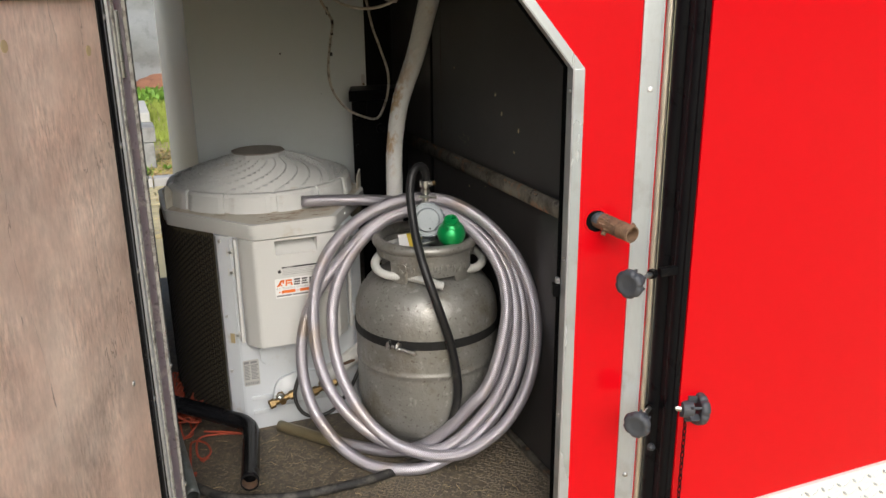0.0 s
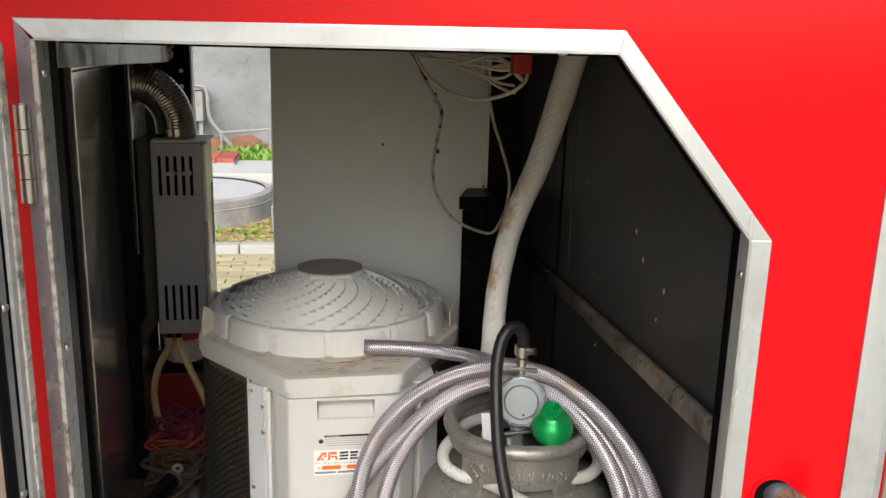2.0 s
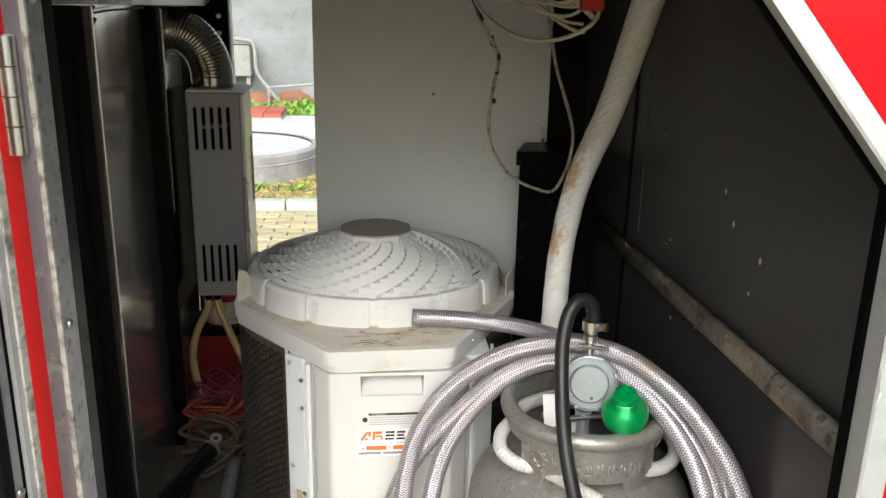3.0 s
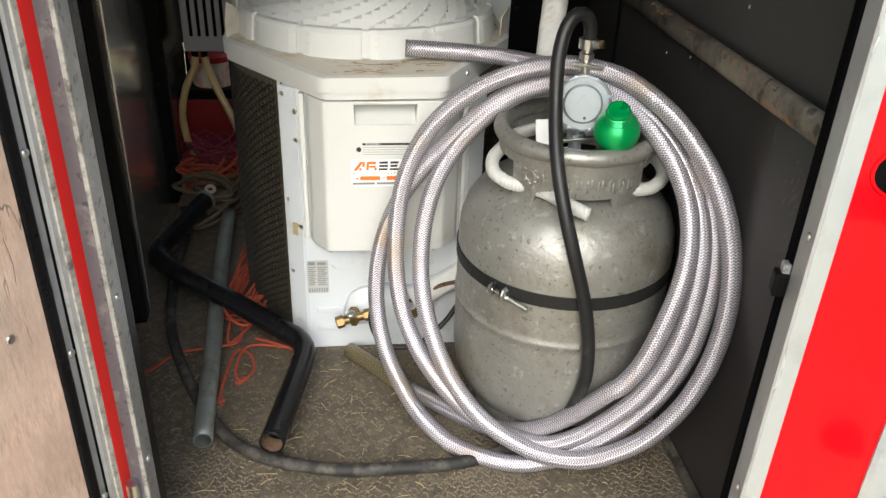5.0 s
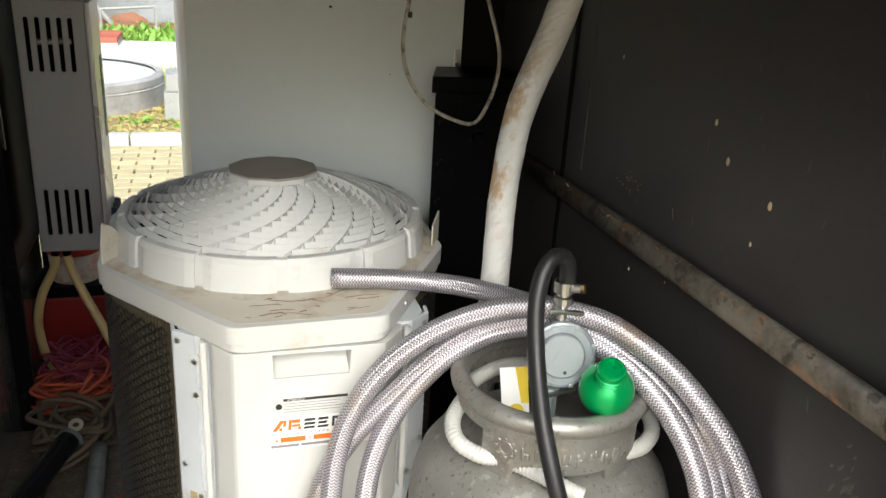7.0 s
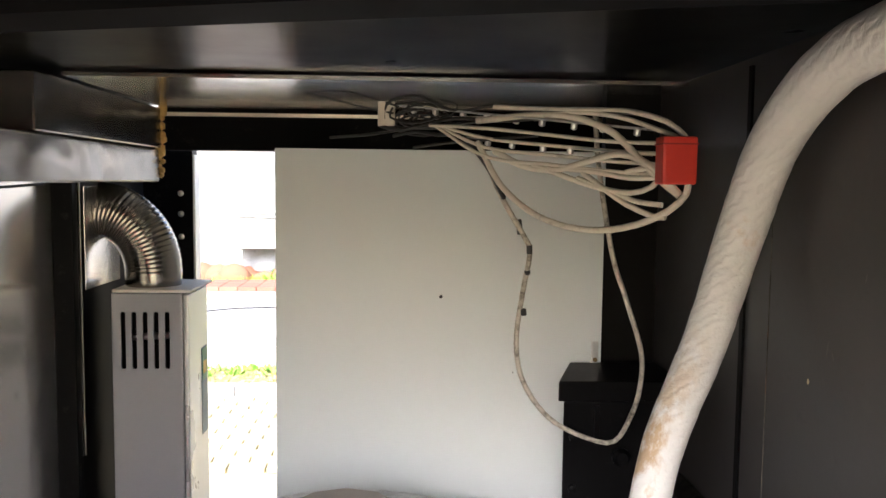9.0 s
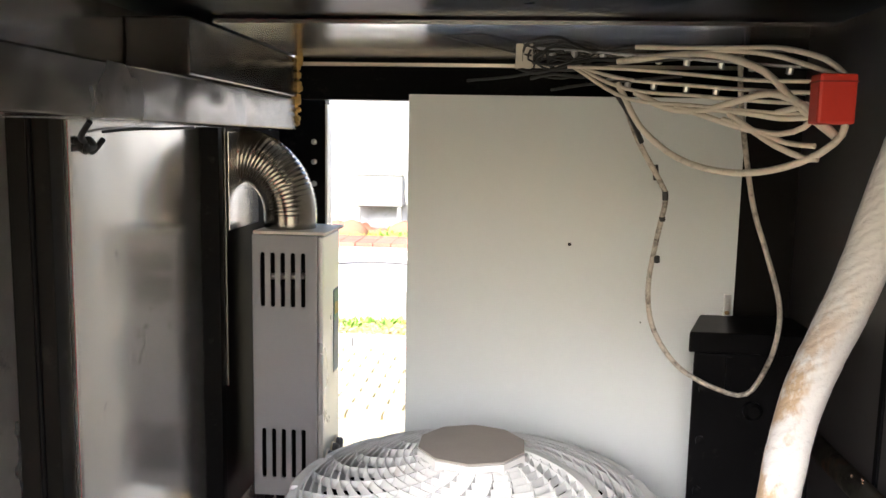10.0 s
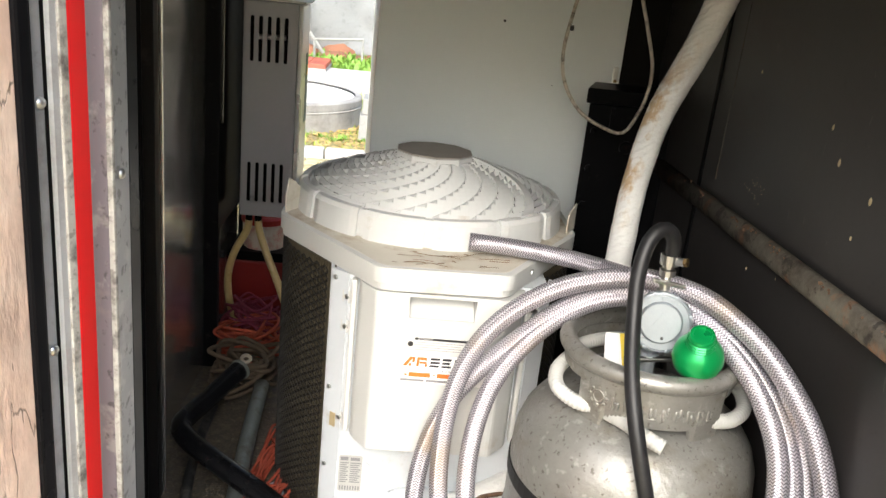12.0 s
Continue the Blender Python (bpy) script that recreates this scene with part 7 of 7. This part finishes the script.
# ---- outdoors, seen through the back gap ----
def outdoors():
    tagged(part("ground", box((-400, -400, GROUND - 0.5), (400, 400, GROUND)), SOIL), "bare earth yard with patchy grass", "ground", kind="structure")
    wall = bmesh.new()
    nx, nz = 90, 40
    grid = [[wall.verts.new((-9 + 18 * i / nx, 15.0 + 0.16 * noise.noise(Vector((i * 0.31, j * 0.27, 3.0))) + 0.08 * noise.noise(Vector((i * 0.9, j * 0.8, 1.0))), GROUND + 6.0 * j / nz)) for i in range(nx + 1)] for j in range(nz + 1)]
    for j in range(nz):
        for i in range(nx):
            wall.faces.new((grid[j][i], grid[j][i + 1], grid[j + 1][i + 1], grid[j + 1][i]))
    w = tagged(part("yard_wall", wall, ROCK, smooth=True), "tall rough grey rendered yard wall", "wall", kind="structure")
    sd = w.modifiers.new("thick", 'SOLIDIFY')
    sd.thickness = 0.3
    # paving and kerb
    pv = thing("pavement", (0, 5.5, GROUND), "yellowish block paving behind the trailer, its bed extended unseen in front", "paving", kind="structure")
    # pale bed runs on unseen in front of the trailer to bounce light in
    part("bedding", box((-14, -16, GROUND), (14, 7.05, GROUND + 0.02)), PAVER, pv)
    me = None
    rnd = random.Random(2)
    for j in range(14):
        for i in range(14):
            x, y = -1.5 + i * 0.205 + (0.1 if j % 2 else 0), 5.55 + j * 0.105
            if me is None:
                ob = part("paver", box((-0.097, -0.047, 0), (0.097, 0.047, 0.03), bevel=0.006), PAVER, pv)
                me = ob.data
            else:
                ob = new("paver", me)
                ob.parent = pv
                ob.matrix_parent_inverse = pv.matrix_world.inverted()
            ob.matrix_basis = pose(x, y, GROUND + 0.02 + rnd.uniform(-.003, .003), 0, 0, rnd.uniform(-1, 1))
    kb = thing("kerb", (0, 7.1, GROUND), "grey concrete kerb along the paving", "kerb", kind="structure")
    me = None
    for i in range(8):
        if me is None:
            ob = part("kerb_stone", box((-0.245, -0.06, 0), (0.245, 0.06, 0.10), bevel=0.012), KERB, kb)
            me = ob.data
        else:
            ob = new("kerb_stone", me)
            ob.parent = kb
            ob.matrix_parent_inverse = kb.matrix_world.inverted()
        ob.matrix_basis = pose(-1.9 + i * 0.5, 7.12, GROUND, 0, 0, rnd.uniform(-1, 1))
    # concrete rings and slabs
    def ring(x, y, r, h, label, z=0.0):
        c = thing("concrete_ring", (x, y, GROUND + z), label, "concrete ring", group="concrete rings")
        part("ring_wall", lathe([(r - 0.07, 0), (r, 0), (r, h * 0.62), (r + 0.006, h * 0.66), (r - 0.004, h * 0.70), (r, h * 0.74), (r, h - 0.015), (r - 0.015, h), (r - 0.07, h)], Matrix.Translation((x, y, GROUND + z)), 64, close=False), CONCRETE, c)
        part("ring_cover", lathe([(0, h * 0.72), (r - 0.07, h * 0.72), (r - 0.07, h - 0.02), (r - 0.10, h - 0.012), (0, h - 0.006)], Matrix.Translation((x, y, GROUND + z)), 64, close=False), CONC_LIGHT, c)
    ring(-0.85, 8.9, 0.88, 0.27, "pale round concrete cover standing in the grass")
    s = tagged(part("concrete_slab", box((-3.2, 10.45, GROUND), (0.50, 11.7, GROUND + 0.20), bevel=0.02), CONC_LIGHT), "flat pale concrete slab in the yard", "slab")
    bs = thing("brick_slab", (-1.3, 11.6, GROUND + 0.16), "low red brick platform on the slab", "brick slab")
    part("brick_bed", box((-1.9, 11.15, GROUND + 0.20), (-0.55, 11.95, GROUND + 0.235)), CONCRETE, bs)
    me = None
    for j in range(8):
        for i in range(6):
            if me is None:
                ob = part("brick", box((-0.108, -0.047, 0), (0.108, 0.047, 0.055), bevel=0.006), BRICK, bs)
                me = ob.data
            else:
                ob = new("brick", me)
                ob.parent = bs
                ob.matrix_parent_inverse = bs.matrix_world.inverted()
            ob.matrix_basis = pose(-1.79 + i * 0.225, 11.20 + j * 0.10, GROUND + 0.235, 0, 0, rnd.uniform(-1, 1))
    ub = thing("utility_box", (-1.55, 14.5, 0.0), "grey metal utility box against the yard wall", "utility box")
    part("box_body", box((-2.1, 14.35, 0.02), (-1.32, 14.75, 0.52), bevel=0.02), BLOCK, ub)
    part("box_lid", box((-2.13, 14.32, 0.525), (-1.29, 14.78, 0.56), bevel=0.01), BLOCK, ub)
    part("box_leg", box((-1.40, 14.4, GROUND), (-1.34, 14.46, 0.018)), BLOCK, ub)
    part("box_leg", box((-2.08, 14.4, GROUND), (-2.02, 14.46, 0.018)), BLOCK, ub)
    part("conduit", tube(spline([(-1.9, 14.30, 0.60), (-1.40, 14.30, 0.60), (-1.25, 14.30, 0.50), (-1.22, 14.30, 0.1), (-1.05, 14.28, -0.15), (-0.85, 14.25, -0.40)], 0.05), 0.03, 10), BLOCK, ub, "grey conduit pipe")
    fr = thing("metal_frame", (-0.6, 13.9, GROUND), "small bare metal frame on the ground", "frame")
    part("frame_bar", rod((-1.0, 13.9, GROUND + 0.36), (-0.25, 13.9, GROUND + 0.42), 0.02), BLOCK, fr)
    part("frame_leg", rod((-1.0, 13.9, GROUND), (-1.0, 13.9, GROUND + 0.36), 0.02), BLOCK, fr)
    part("frame_leg", rod((-0.25, 13.9, GROUND), (-0.25, 13.9, GROUND + 0.42), 0.02), BLOCK, fr)
    # stacked grey blocks and earth bank seen past the doorway
    for i, (h0, h1, dx) in enumerate(((0.0, 0.24, 0.0), (0.245, 0.385, 0.02))):
        tagged(part("grey_block", box((0.06 + dx, 8.0, GROUND + h0), (0.425 + dx, 8.35, GROUND + h1), bevel=0.01), BLOCK), "grey concrete block in a short stack", "block", group="stacked blocks")
    bk = bmesh.new()
    rr = random.Random(8)
    for i in range(60):
        bmesh.ops.create_icosphere(bk, subdivisions=2, radius=1, matrix=Matrix.Translation((rr.uniform(-4, 4), rr.uniform(14.2, 14.85), GROUND + 0.02)) @ Matrix.Diagonal((rr.uniform(.2, .5), rr.uniform(.15, .3), rr.uniform(.08, .28), 1)))
    tagged(part("earth_bank", bk, BRICK_EARTH, kind="stuff", smooth=True), "reddish earth heaped along the yard wall", "earth")
    # grass blades and weeds
    verts, faces = [], []
    rr = random.Random(14)
    def blade(x, y, h, w, lean):
        a = rr.uniform(0, 6.28)
        dx, dy = math.cos(a), math.sin(a)
        k = len(verts)
        verts.extend([(x - dy * w, y + dx * w, GROUND), (x + dy * w, y - dx * w, GROUND), (x + dx * lean * .5 + dy * w * .6, y + dy * lean * .5 - dx * w * .6, GROUND + h * .65), (x + dx * lean, y + dy * lean, GROUND + h)])
        faces.extend([(k, k + 1, k + 2), (k, k + 2, k + 3)])
    for i in range(26000):
        x, y = rr.uniform(-2.6, 1.6), rr.uniform(7.25, 14.3)
        if noise.noise(Vector((x * 1.3, y * 1.3, 0))) < -0.15:
            continue
        if (x + 0.85) ** 2 + (y - 8.9) ** 2 < 0.80:
            continue
        if y < 9.2 and rr.random() < 0.75:
            continue
        blade(x, y, rr.uniform(0.02, 0.06) if y < 9.2 else rr.uniform(0.03, 0.13), rr.uniform(0.004, 0.009), rr.uniform(0.0, 0.07))
    me = bpy.data.meshes.new("grass")
    me.from_pydata(verts, [], faces)
    me.materials.append(GRASS)
    tagged(new("grass", me), "patchy green grass in the yard", "grass", kind="stuff")
    verts, faces = [], []
    for i in range(420):
        x, y = rr.uniform(-1.6, 1.4), rr.choice((rr.uniform(7.3, 8.2), rr.uniform(12.3, 14.6), rr.uniform(12.6, 14.6)))
        if y < 9 and noise.noise(Vector((x * 2.2, y * 2.2, 4.0))) < 0.02:
            continue
        if (x + 0.85) ** 2 + (y - 8.9) ** 2 < 0.80:
            continue
        for j in range(14):
            a, e, ln = rr.uniform(0, 6.28), rr.uniform(0.2, 1.3), rr.uniform(0.025, 0.085) * (1.0 if y < 9 else 2.4)
            d = Vector((math.cos(a) * math.cos(e), math.sin(a) * math.cos(e), math.sin(e)))
            s = Vector((-math.sin(a), math.cos(a), 0)) * ln * 0.22
            o = Vector((x + rr.uniform(-.04, .04), y + rr.uniform(-.04, .04), GROUND))
            k = len(verts)
            verts.extend([tuple(o), tuple(o + d * ln * .55 + s), tuple(o + d * ln), tuple(o + d * ln * .55 - s)])
            faces.append((k, k + 1, k + 2, k + 3))
    flakes, quads = [], []
    for i in range(5200):
        x, y, a, q = rr.uniform(-1.6, 1.4), rr.uniform(7.2, 8.9), rr.uniform(0, 6.28), rr.uniform(0.012, 0.03)
        k = len(flakes)
        for ux, uy in ((1, 0), (0, 0.55), (-1, 0), (0, -0.55)):
            flakes.append((x + q * (ux * math.cos(a) - uy * math.sin(a)), y + q * (ux * math.sin(a) + uy * math.cos(a)), GROUND + rr.uniform(0.004, 0.022)))
        quads.append((k, k + 1, k + 2, k + 3))
    me = bpy.data.meshes.new("leaf_litter")
    me.from_pydata(flakes, [], quads)
    me.materials.append(LITTER)
    tagged(new("leaf_litter", me), "dry yellow and brown leaves on the earth", "leaf litter", kind="stuff")
    me = bpy.data.meshes.new("weeds")
    me.from_pydata(verts, [], faces)
    me.materials.append(WEED)
    tagged(new("weeds", me), "low leafy weeds along the kerb", "weeds", kind="stuff")


LITTER = mat("dry_leaves", (0.52, 0.38, 0.16), 0.85, var=0.45, scale=9, fine=40)
BRICK_EARTH = mat("reddish_earth", (0.26, 0.12, 0.07), 0.95, var=0.25, scale=3, fine=30, bump=0.5)
outdoors()
